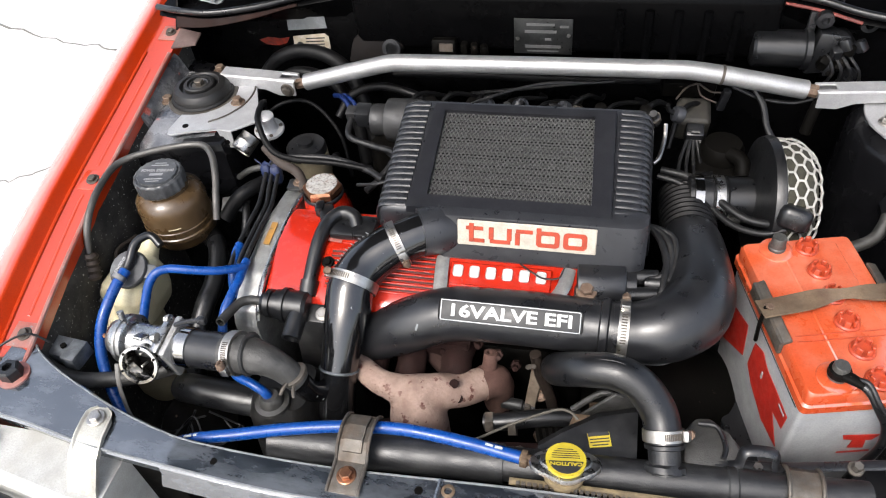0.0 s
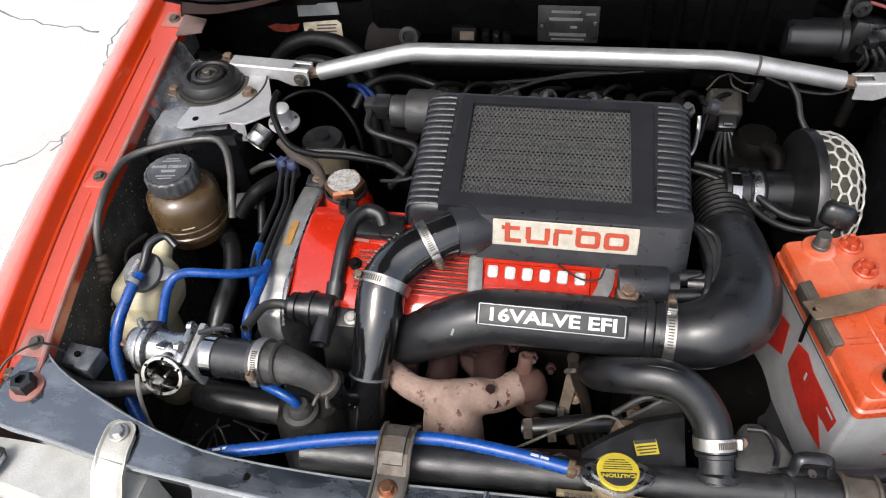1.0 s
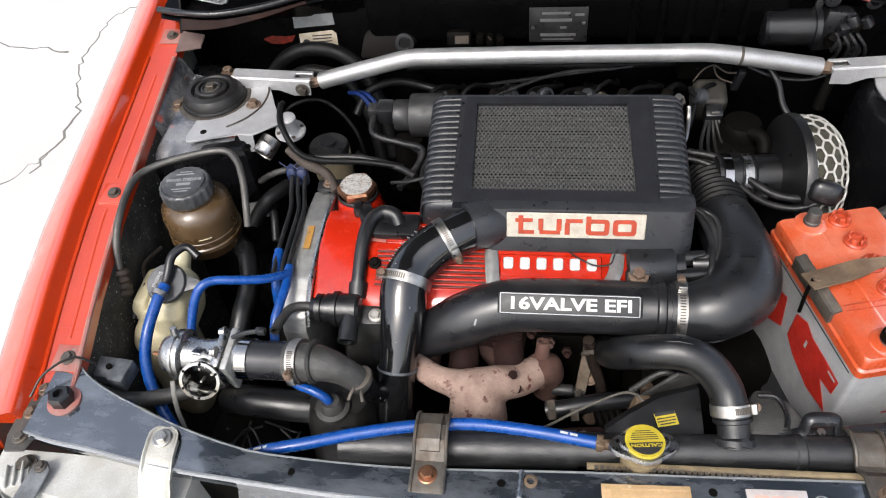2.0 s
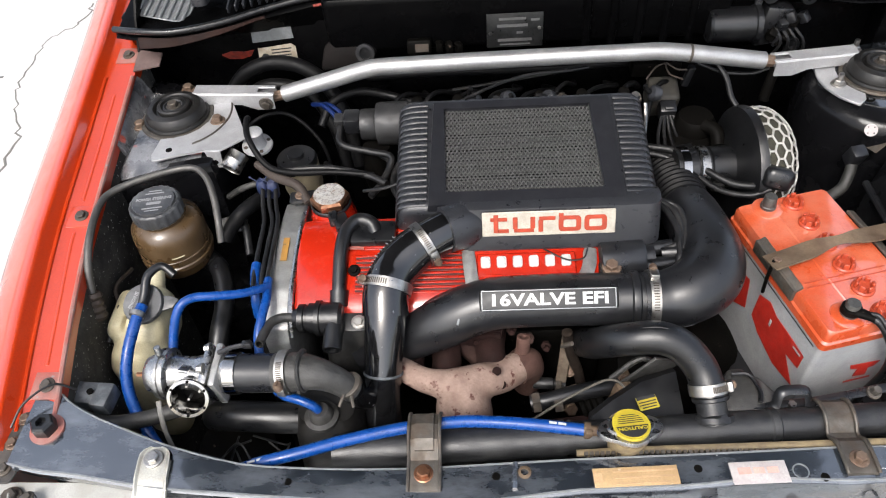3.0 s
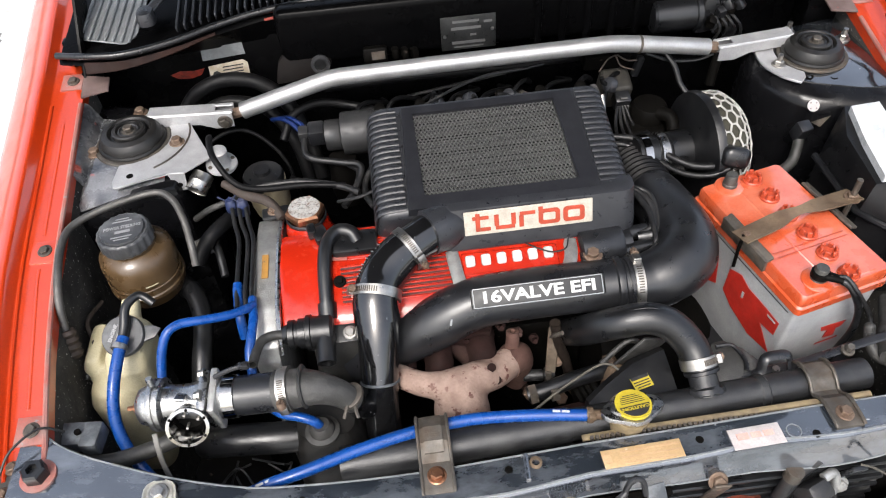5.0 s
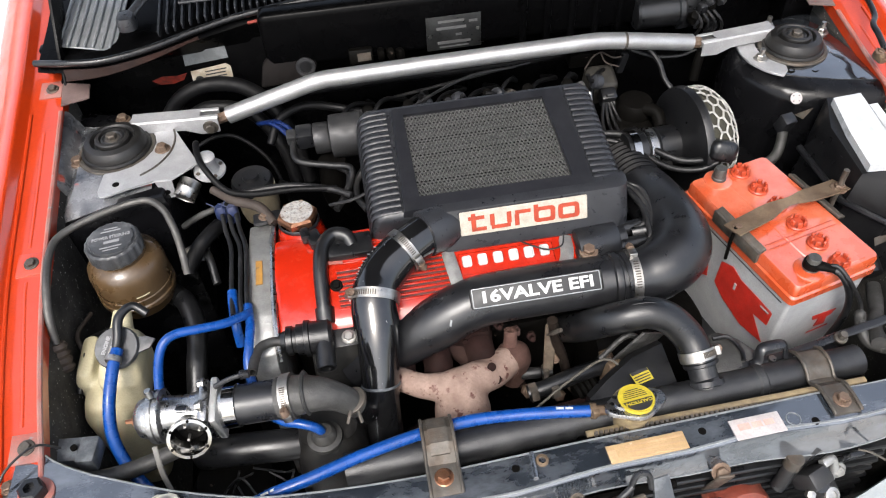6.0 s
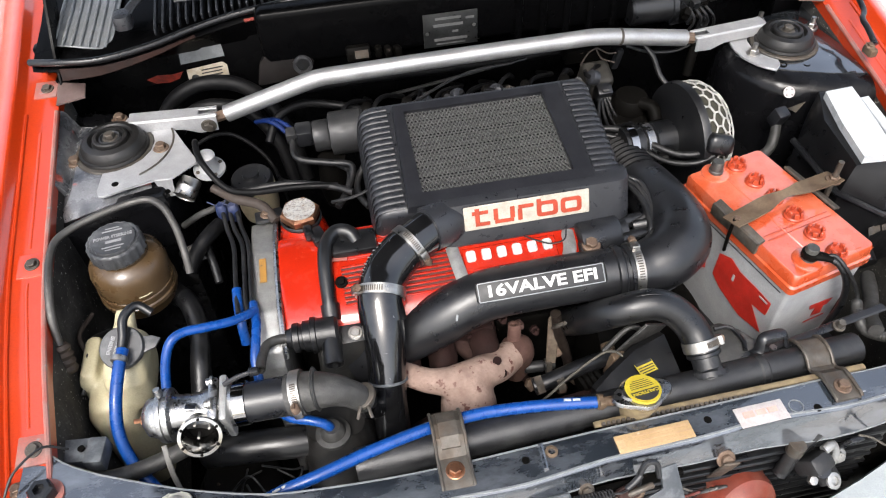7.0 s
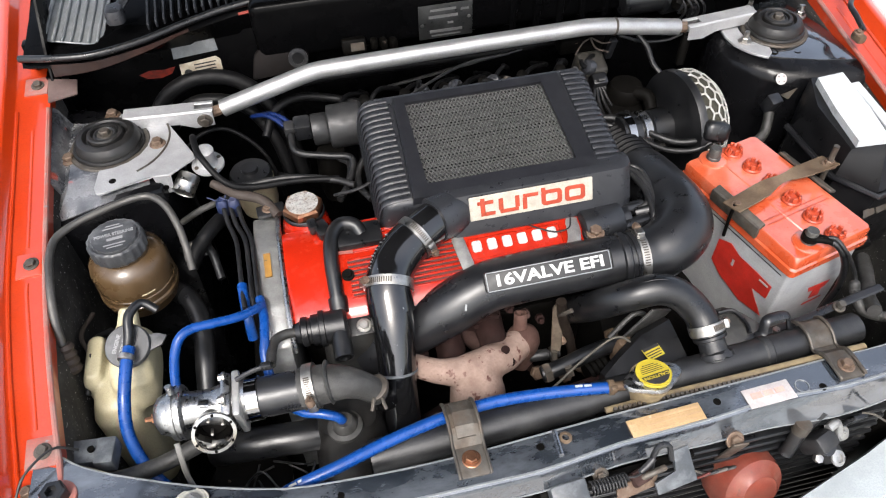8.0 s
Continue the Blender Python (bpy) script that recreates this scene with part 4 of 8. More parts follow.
def channel(a, b, w, h, name, side):
    """A folded alloy channel from a to b, slotted at its inner end."""
    a, b = Vector(a), Vector(b)
    ln = (b - a).length
    ang = math.degrees(math.atan2(b.y - a.y, b.x - a.x))
    tilt = -math.degrees(math.asin((b.z - a.z) / ln))
    m = Matrix.Translation(a) @ pose(0, 0, 0, 0, tilt, ang)
    bm = BM()
    box(bm, (ln * 0.8, w, 0.003), m @ pose(ln * 0.4, 0, 0), 0.001, 1)
    box(bm, (ln * 0.22, w * 0.28, 0.003), m @ pose(ln * 0.9, w * 0.36, 0), 0.001, 1)
    box(bm, (ln * 0.22, w * 0.28, 0.003), m @ pose(ln * 0.9, -w * 0.36, 0), 0.001, 1)
    prism(bm, [(0, 0), (ln, 0), (ln, -h), (ln * 0.78, -h * 1.1), (ln * 0.6, -h * 0.7), (0, -h * 0.7)], -0.0015, 0.0015, m @ pose(0, -w / 2, 0, 90, 0, 0), 0.0006, 1)
    prism(bm, [(0, 0), (ln, 0), (ln, -h), (ln * 0.78, -h * 1.1), (ln * 0.6, -h * 0.7), (0, -h * 0.7)], -0.0015, 0.0015, m @ pose(0, w / 2, 0, 90, 0, 0), 0.0006, 1)
    p = part(name, bm, BAR, brace, "bright alloy bracket", 30)
    bolt(p, m @ Vector((ln * 0.9, -w / 2 - 0.0015, -h * 0.62)), 0.008, m.to_3x3() @ Vector((0, -1, 0)), STAINED)
    return p


channel((-0.512, 0.618, 0.852), (-0.381, 0.616, 0.846), 0.026, 0.026, "bracket", -1)
channel((0.535, 0.625, 0.866), (0.408, 0.618, 0.862), 0.026, 0.024, "bracket", 1)
# flat feet under the brackets
ring_ = [(-0.535 + 0.0605 * math.cos(radians(a)), 0.576 + 0.0605 * math.sin(radians(a))) for a in range(100, -101, -20)]
foot = [(-0.549, 0.478), (-0.545, 0.465), (-0.538, 0.463), (-0.505, 0.475), (-0.469, 0.485), (-0.444, 0.482), (-0.41, 0.51), (-0.412, 0.522), (-0.43, 0.56), (-0.452, 0.61), (-0.5, 0.645), (-0.545, 0.652)] + ring_
part("foot_plate", prism(BM(), foot, 0.8305, 0.834, None, 0.0008, 1), BAR, brace, "bright alloy triangular foot plate")
lip = [(-0.535 + 0.088 * math.cos(radians(a)), 0.576 + 0.088 * math.sin(radians(a)), 0.8345) for a in range(48, -66, -12)]
part("pressed_lip", tube(BM(), lip, 0.0016, 6, 3), STAINED, brace)
part("foot_flange", prism(BM(), [(-0.013, 0), (0.013, 0), (0.01, -0.032), (-0.006, -0.034)], -0.0015, 0.0015, pose(-0.457, 0.4835, 0.833, 90, 0, -6), 0.0006, 1), BAR, brace, "folded alloy tab")
part("tab_hole", lathe(BM(), [(0.004, 0), (0.004, 0.001), (0, 0.001)], aim((-0.456, 0.4815, 0.812), (0, -1, 0)), 14), GRIME_SHADE, brace)
part("plate_hole", lathe(BM(), [(0.005, 0), (0.005, 0.001), (0, 0.001)], pose(-0.524, 0.487, 0.8338), 16), GRIME_SHADE, brace)
arc = [(0.557 + 0.0875 * math.cos(radians(a)), 0.586 + 0.0875 * math.sin(radians(a))) for a in range(115, 237, 10)] + [(0.52, 0.527)] + [(0.557 + 0.058 * math.cos(radians(a)), 0.588 + 0.058 * math.sin(radians(a))) for a in range(235, 114, -10)]
part("foot_plate", prism(BM(), arc, 0.8405, 0.8445, None, 0.0008, 1), BAR, brace, "bright alloy crescent foot plate")
for x, y, z, mm in ((-0.592, 0.559, 0.829, RUST_BOLT), (-0.464, 0.557, 0.834, RUST_BOLT), (-0.535, 0.648, 0.834, RUST_BOLT)):
    bolt(brace, (x, y, z), 0.008, (0, 0, 1), mm, "stud_nut", 0.009)
for x, y, z in ((0.493, 0.567, 0.845), (0.548, 0.655, 0.846), (0.628, 0.622, 0.843)):
    bolt(brace, (x, y, z), 0.0075, (0, 0, 1), STEEL, "stud_nut", 0.008)
    part("stud", tube(BM(), [(x, y, z), (x, y, z + 0.018)], 0.004, 10, 1), STEEL, brace)

# chrome vacuum fitting by the tower
fit_ = thing("vacuum_fitting", "chrome vacuum fitting on a round flange", "fitting", (-0.415, 0.5, 0.82))
mfl = pose(-0.395, 0.511, 0.8165, 8, 4)
part("flange", lathe(BM(), [(0.023, 0), (0.0238, 0.0015), (0.023, 0.0045), (0.015, 0.005), (0.0125, 0.008), (0.011, 0.026), (0.0125, 0.0265), (0.0125, 0.031), (0.009, 0.033), (0, 0.033)], mfl, 34), BAR, fit_, "machined alloy flange and stub")
for a in (30, 120, 210, 300):
    part("screw", lathe(BM(), [(0.0032, 0.004), (0.0032, 0.006), (0, 0.006)], mfl @ pose(0.0185 * math.cos(radians(a)), 0.0185 * math.sin(radians(a)), 0), 6), STAINED, fit_)
bm = lathe(BM(), [(0.0155, 0), (0.016, 0.002), (0.016, 0.012), (0.0165, 0.013), (0.0165, 0.015), (0.016, 0.016), (0.016, 0.027), (0.0165, 0.029), (0.015, 0.03), (0.0145, 0.0285), (0, 0.028)], aim((-0.423, 0.5, 0.812), (-0.42, -0.72, -0.4)), 32)
part("pressure_cup", bm, STEEL, fit_, "bright steel cup")
hose("vacuum_hose", [(-0.41, 0.545, 0.845), (-0.408, 0.53, 0.85), (-0.398, 0.49, 0.848), (-0.37, 0.455, 0.825), (-0.335, 0.45, 0.812), (-0.27, 0.455, 0.805), (-0.21, 0.45, 0.80)], 0.0047, BACK_RUBBER, "black rubber vacuum hose")
hose("heater_pipe", [(-0.392, 0.475, 0.81), (-0.36, 0.452, 0.803), (-0.325, 0.435, 0.798), (-0.305, 0.405, 0.79)], [0.006, 0.0075, 0.0075, 0.007], BROWN_HOSE, "perished brown rubber breather hose")

# ---- intercooler cover ----
ic = thing("intercooler_cover", "black ribbed plastic intercooler scoop with mesh top and turbo badge", "engine cover", (0.005, 0.41, 0.78))
T = pose(0.006, 0.412, 0.868, 11.7)
bm = BM()
def ic_ring(w0, w1, v0, v1, h, r=0.012):
    ring = round_rect((w0 + w1) / 2, (v0 + v1) / 2, w1 - w0, v1 - v0, r, h)
    return [T @ Vector(p) for p in ring]
loft(bm, [ic_ring(-0.176, 0.181, -0.094, 0.103, -0.075), ic_ring(-0.174, 0.179, -0.095, 0.104, -0.04), ic_ring(-0.169, 0.174, -0.094, 0.104, -0.012), ic_ring(-0.165, 0.17, -0.092, 0.102, -0.005), ic_ring(-0.155, 0.16, -0.088, 0.098, -0.001), ic_ring(-0.11, 0.111, -0.076, 0.083, -0.0015, 0.004), ic_ring(-0.109, 0.11, -0.075, 0.082, -0.02, 0.004)])
part("shell", bm, PLASTIC, ic)
bm = BM()
nose = [(0.345, 0.8525), (0.32, 0.8565), (0.3105, 0.8535), (0.2925, 0.812), (0.289, 0.8), (0.292, 0.794), (0.35, 0.79), (0.36, 0.835)]
loft(bm, [[(x, y + dy * (0.35 if y < 0.33 else 0), z) for y, z in nose] for x, dy in ((-0.083, 0.04), (-0.078, 0.012), (-0.07, 0.0), (0.165, 0.0), (0.176, 0.008), (0.182, 0.03))])
part("nose", bm, PLASTIC, ic)
bm = BM()
o = [(-0.129, -0.093), (0.133, -0.093), (0.13, 0.09), (-0.123, 0.09)]
i = [(-0.104, -0.07), (0.106, -0.07), (0.1, 0.077), (-0.106, 0.077)]
ring = lambda poly, h: [T @ Vector((x, y, h)) for x, y in poly]
O0, O1, I1, I0 = ring(o, -0.006), ring([(x * 0.985, y * 0.985) for x, y in o], 0.006), ring(i, 0.005), ring(i, -0.012)
loft(bm, [O0, O1, I1, I0], True)
bm.faces.ensure_lookup_table()
part("mesh_surround", bm, RIM, ic, "smooth black surround of the mesh", 20)
bm = BM()
box(bm, (0.214, 0.15, 0.004), T @ pose(-0.001, 0.0035, -0.011), 0)
part("core", bm, CORE, ic, "dark intercooler core")
fin = part("core_fin", box(BM(), (0.21, 0.0012, 0.005), T @ pose(-0.001, -0.067, -0.0075), 0), CORE, ic)
for k in range(1, 26):
    again("core_fin", fin, Matrix.Translation(T.to_3x3() @ Vector((0, 0.0057 * k, 0))), ic)
for k in range(10):
    part("core_tube", box(BM(), (0.21, 0.0056, 0.003), T @ pose(-0.001, -0.0625 + 0.0148 * k, -0.0055), 0.001, 1), FIN_TUBE, ic)
bm = BM()
NR, NC = 32, 76
for r_ in range(NR):
    v0 = -0.0695 + 0.1475 * r_ / NR
    dv = 0.1475 / NR
    for c_ in range(NC):
        u0, u1 = -0.105 + 0.211 * c_ / NC, -0.105 + 0.211 * (c_ + 1) / NC
        up_ = (c_ + r_) % 2
        rod(bm, T @ Vector((u0, v0 + dv * (0.95 if up_ else 0.05), -0.0015)), T @ Vector((u1, v0 + dv * (0.05 if up_ else 0.95), -0.0015)), 0.0009, 0.0018)
        if up_:
            rod(bm, T @ Vector((u0 - 0.0009, v0 + dv * 0.95, -0.0012)), T @ Vector((u0 + 0.0009, v0 + dv * 0.95, -0.0012)), 0.0017, 0.0018)
part("mesh_grille", bm, GRILLE, ic, "dusty expanded metal grille")
rib = None
for sgn in (-1, 1):
    path = [T @ Vector((0.0025 + sgn * u, 0, h)) for u, h in ((0.1325, 0.0), (0.15, -0.0005), (0.1625, -0.0028), (0.17, -0.0085), (0.174, -0.02), (0.177, -0.045), (0.178, -0.072))]
    rib = None
    for k in range(18):
        m = Matrix.Translation(T.to_3x3() @ Vector((0, -0.084 + 0.0103 * k, 0)))
        if rib is None:
            rib = part("rib", tube(BM(), path, [0.0046, 0.0048, 0.0048, 0.0048, 0.0048, 0.0048, 0.0042], 10, 3, 0.42), PLASTIC, ic)
            rib.matrix_basis = m
        else:
            again("rib", rib, m, ic)
mb = Matrix.Translation((0.0355, 0.3005, 0.8365)) @ pose(0, 0, 0, 68.5, 0, 0)
badge = part("badge", box(BM(), (0.173, 0.034, 0.002), mb, 0.0012, 1), CREAM, ic, "cream turbo badge with orange-red letters")


def stroke_word(m, material, parent):
    """The word turbo in squared, rounded strokes, one raised letter after another."""
    h, v, e = 0.0215, 0.0062, 0.0052
    bars = {"t": (0.024, [(0.003, 0, 0.003 + v, h + 0.004), (0.003 + v, 0, 0.023, e), (-0.001, h - e, 0.003, h), (0.003 + v, h - e, 0.021, h)]),
            "u": (0.029, [(0, e, v, h), (0.029 - v, e, 0.029, h), (0.0015, 0, 0.0275, e)]),
            "r": (0.022, [(0, 0, v, h - e), (0.001, h - e, 0.022, h)]),
            "b": (0.029, [(0, h - 0.002, v, h + 0.004)]),
            "o": (0.029, [])}
    x = -0.0745
    for ch in "turbo":
        w, rects = bars[ch]
        bm = BM()
        for x0, y0, x1, y1 in rects:
            box(bm, (x1 - x0, y1 - y0, 0.0012), m @ pose(x + (x0 + x1) / 2, (y0 + y1 - h) / 2, 0.0016), 0.0004, 1)
        if ch in "bo":
            ring_ = lambda dw, r, z: [m @ Vector(p) for p in round_rect(x + w / 2, 0, w - dw * v * 2, h - dw * e * 2, r, z)]
            loft(bm, [ring_(0, 0.005, 0.0004), ring_(0, 0.005, 0.0021), ring_(1, 0.002, 0.0021), ring_(1, 0.002, 0.0004)], True)
        part("letter", bm, material, parent)
        x += w + 0.0042


stroke_word(mb @ pose(0, -0.0012, 0), RED_PRINT, badge)

part("outlet_hood", tube(BM(), [(-0.102, 0.303, 0.8265), (-0.08, 0.315, 0.8235), (-0.05, 0.33, 0.815)], [0.0318, 0.033, 0.028], 30, 4), PLASTIC, ic, "rounded hood over the outlet")

# ---- rocker cover ----
vc = thing("valve_cover", "red ribbed engine valve cover with white raised letters", "valve cover", (-0.1, 0.32, 0.73))
SEC = [(0.217, 0.76), (0.2165, 0.764), (0.222, 0.77), (0.235, 0.7755), (0.292, 0.797), (0.34, 0.8), (0.362, 0.794), (0.374, 0.778), (0.375, 0.76)]
bm = BM()
loft(bm, [[(x, 0.32 + (y - 0.32) * s, 0.765 + (z - 0.765) * s) for y, z in SEC] for x, s in ((-0.303, 0.965), (-0.298, 1.0), (0.098, 1.0), (0.105, 0.95))])
part("cover", bm, COVER_RED, vc, "", 30)
fl = Vector((0, 0.06, 0.023)).normalized()
for k in range(9):
    f = (k + 0.5) / 9
    y, z = 0.236 + 0.056 * f, 0.7756 + 0.0215 * f
    part("cooling_rib", box(BM(), (0.152, 0.0026, 0.003), pose(-0.147, y, z, 21), 0.0008, 1), COVER_RED, vc)
for k in range(6):
    y = 0.302 + 0.0095 * k
    part("cooling_rib", box(BM(), (0.31, 0.004, 0.004), pose(-0.07, y, 0.7985 + 0.0006 * k, 3), 0.001, 1), COVER_RED, vc)
# thin darker strips between the sloping ribs
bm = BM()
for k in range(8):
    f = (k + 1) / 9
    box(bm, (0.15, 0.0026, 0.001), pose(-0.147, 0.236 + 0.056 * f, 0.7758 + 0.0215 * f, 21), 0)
part("groove_strips", bm, GROOVE, vc)
# brand panel between the stays, its name kept as plain blocks
mp = Matrix.Translation((0.006, 0.262, 0.787)) @ pose(0, 0, 0, 21)
part("name_panel", box(BM(), (0.13, 0.05, 0.004), mp, 0.0015, 1), COVER_RED, vc)
for k in range(6):
    part("letter_block", box(BM(), (0.013, 0.016, 0.002), mp @ pose(-0.054 + 0.0212 * k, 0.012, 0.0025), 0.003, 2), WHITE_PRINT, vc, "white block in place of a maker's letter")
for k in range(2):
    part("panel_line", box(BM(), (0.125, 0.002, 0.0015), mp @ pose(0, -0.006 - 0.007 * k, 0.0022), 0.0005, 1), COVER_RED, vc)
part("neck", lathe(BM(), [(0.04, 0.74), (0.036, 0.772), (0.032, 0.79), (0.029, 0.8), (0.0275, 0.809)], pose(-0.268, 0.391, -0.003), 28), COVER_RED, vc)
bolt(vc, (-0.224, 0.268, 0.7915), 0.0055, (0, -0.35, 0.93), GRIME_SHADE)
part("cover_clip", box(BM(), (0.02, 0.03, 0.012), pose(-0.247, 0.345, 0.806, 0, 0, 20), 0.003), RUBBER, vc)
part("cover_clip", box(BM(), (0.012, 0.02, 0.016), pose(-0.259, 0.352, 0.808, 0, 0, 10), 0.003), RUBBER, vc)
part("breather_boss", box(BM(), (0.062, 0.04, 0.014), pose(-0.2, 0.322, 0.805, 3), 0.005), RUBBER, vc)
part("casting_mark", box(BM(), (0.02, 0.005, 0.001), pose(-0.222, 0.30, 0.8008, 8, 0, -6), 0), FADED, vc)

# timing cover edge
tc = thing("timing_cover", "grey cast alloy timing cover with an orange sticker", "timing cover", (-0.33, 0.3, 0.6))
bm = BM()
prism(bm, [(0.19, 0.45), (0.19, 0.735), (0.2, 0.756), (0.25, 0.776), (0.35, 0.786), (0.42, 0.776), (0.44, 0.74), (0.44, 0.45)], -0.02, 0.014, pose(-0.324, 0, 0, 90, 0, 90), 0.004)
part("casting", bm, CAST, tc)
bm = tube(BM(), [(-0.307, 0.195, 0.745), (-0.307, 0.208, 0.763), (-0.307, 0.25, 0.783), (-0.307, 0.35, 0.793), (-0.307, 0.425, 0.783)], 0.004, 8, 5)
part("gasket_edge", bm, ALU, tc)
part("sticker", box(BM(), (0.009, 0.04, 0.001), pose(-0.327, 0.318, 0.7845, 6), 0), mat("orange_sticker", (0.3228, 0.1614, 0.031), 0.5, vs=90, spots=(0.0621, 0.0497, 0.0372), spot_scale=140, spot_at=0.6), tc, "orange sticker")
part("lug", box(BM(), (0.04, 0.022, 0.008), pose(-0.315, 0.418, 0.79, 0, 0, 6), 0.003), SATIN, tc)
bolt(tc, (-0.318, 0.418, 0.794), 0.006, (0, 0, 1), RUST_BOLT)

cap = thing("oil_filler_cap", "copper-edged hexagonal oil filler cap with a worn silver top", "oil cap", (-0.272, 0.393, 0.806))
part("skirt", lathe(BM(), [(0.0285, 0.802), (0.0295, 0.804), (0.0295, 0.807), (0.028, 0.809)], pose(-0.268, 0.391, -0.003), 30), SATIN, cap)
part("hexagon", lathe(BM(), [(0.0275, 0.807), (0.0285, 0.809), (0.0285, 0.818), (0.026, 0.8215), (0, 0.8215)], pose(-0.268, 0.391, -0.003, 0, 0, 12), 6), COPPER, cap, "worn copper hexagon", 30)
part("top_disc", lathe(BM(), [(0.0225, 0.8212), (0.0225, 0.8225), (0, 0.8228)], pose(-0.268, 0.391, -0.003), 30), mat("worn_silver_print", (0.5517, 0.5407, 0.5186), 0.3, 0.4, vs=140, var=(0.3724, 0.3352, 0.2979), spots=(0.149, 0.0993, 0.0745), spot_scale=150, spot_at=0.6), cap)

# stays that carry the cover
stay = thing("intercooler_stay", "cast alloy stay bolted beside the valve cover", "bracket", (-0.068, 0.26, 0.8), "intercooler stays")
part("strap", tube(BM(), [(-0.064, 0.214, 0.784), (-0.066, 0.24, 0.788), (-0.069, 0.268, 0.794), (-0.071, 0.292, 0.797)], 0.0088, 8, 4, 0.32), CAST, stay)
stay = thing("intercooler_stay", "forked cast alloy stay with a rusty bolt", "bracket", (0.09, 0.26, 0.8), "intercooler stays")
part("strap", tube(BM(), [(0.052, 0.214, 0.787), (0.074, 0.236, 0.792), (0.087, 0.262, 0.793), (0.091, 0.29, 0.795)], 0.009, 8, 4, 0.36), CAST, stay)
bm = prism(BM(), [(0.03, 0.2), (0.075, 0.215), (0.1, 0.24), (0.085, 0.25), (0.06, 0.232)], 0.785, 0.797, None, 0.003)
part("web", bm, CAST, stay)

# ---- thermostat and distributor end ----
dis = thing("distributor", "black distributor housing with rusty bolt and plug leads", "distributor", (0.15, 0.27, 0.75))
part("housing", lathe(BM(), [(0.02, -0.02), (0.028, -0.018), (0.0285, 0.036), (0.0265, 0.039), (0.02, 0.04), (0.019, 0.052), (0, 0.053)], aim((0.122, 0.28, 0.781), (1, 0.05, 0.02)), 32), SATIN, dis, "satin grey-black housing")
part("base_flange", box(BM(), (0.03, 0.03, 0.016), pose(0.115, 0.258, 0.784, 8), 0.005), DULL, dis)
part("washer", lathe(BM(), [(0.0125, 0), (0.013, 0.0012), (0.0125, 0.003), (0.006, 0.0034)], aim((0.115, 0.257, 0.7925), (0, -0.12, 1)), 24), RUST, dis)
bolt(dis, (0.115, 0.257, 0.7955), 0.0085, (0, -0.12, 1), RUST_BOLT)
part("strap", tube(BM(), [(0.108, 0.292, 0.803), (0.112, 0.279, 0.806), (0.1165, 0.268, 0.8), (0.118, 0.262, 0.7945)], 0.0045, 8, 4, 0.4), SATIN, dis)
for k, (y, z) in enumerate(((0.29, 0.79), (0.265, 0.785))):
    part("tower_cap", tube(BM(), [(0.16, y, z), (0.2, y + 0.004, z + 0.002)], [0.011, 0.009], 12, 1), RUBBER, dis)
for a in range(3):
    hose("plug_lead", [(0.17 + 0.013 * a, 0.29, 0.79), (0.2 + 0.006 * a, 0.287, 0.798), (0.208 + 0.006 * a, 0.31 + 0.01 * a, 0.805), (0.193 + 0.008 * a, 0.355, 0.81), (0.16, 0.37, 0.81)], 0.0042, WIRE, "black plug lead looping beside the cover", "cable", group="plug leads")
part("lead_boot", tube(BM(), [(0.186, 0.285, 0.788), (0.205, 0.282, 0.792)], 0.01, 12, 1), RUBBER, dis)
hose("throttle_cable", [(0.175, 0.275, 0.78), (0.195, 0.255, 0.785), (0.204, 0.27, 0.80), (0.21, 0.32, 0.805)], 0.004, WIRE, "black throttle cable looping beside the distributor", "cable")

# ---- intake pipe ----
ip = thing("intake_pipe", "satin black intake pipe with a white-lettered plate", "pipe", (0, 0.225, 0.78))
IPTS = [(-0.215, 0.222, 0.672), (-0.16, 0.218, 0.712), (-0.105, 0.214, 0.746), (-0.065, 0.218, 0.765), (-0.03, 0.2215, 0.7715), (0.05, 0.2225, 0.773), (0.12, 0.22, 0.774), (0.168, 0.216, 0.775)]
part("tube", tube(BM(), IPTS, [0.038, 0.037, 0.036, 0.0345, 0.034, 0.034, 0.034, 0.034], 30, 5), SATIN, ip)
part("end_bead", lathe(BM(), [(0.034, -0.006), (0.0368, -0.004), (0.0372, 0), (0.0368, 0.004), (0.034, 0.006)], aim((0.14, 0.2185, 0.7743), (1, -0.05, 0.03)), 36), SATIN, ip)
mvp = Matrix.Translation((0.0285, 0.1995, 0.8032)) @ pose(0, 0, 0, 40)
plate = part("name_plate", box(BM(), (0.172, 0.0265, 0.003), mvp @ pose(0, 0, -0.0005), 0.004, 2), BLACK_PRINT, ip, "black name plate with a pale border")
bm = BM()
for q in ((0, 0.0119, 0.166, 0.0012), (0, -0.0119, 0.166, 0.0012)):
    box(bm, (q[2], q[3], 0.0014), mvp @ pose(q[0], q[1], 0.001), 0)
for sx in (-0.0828, 0.0828):
    box(bm, (0.0012, 0.0226, 0.0014), mvp @ pose(sx, 0, 0.001), 0)
part("plate_border", bm, FOIL, plate)
letters("16VALVE EFI", 0.0205, mvp @ pose(0, -0.0003, 0.0016), WHITE_PRINT, plate, bold=0.0006, wide=1.36)
part("paint_chip", box(BM(), (0.003, 0.009, 0.001), pose(-0.085, 0.187, 0.778, 50, 0, -20), 0.0005, 1), FOIL, ip)
eh = thing("intake_elbow_hose", "satin black rubber elbow hose with a corrugated end", "hose", (0.25, 0.3, 0.77))
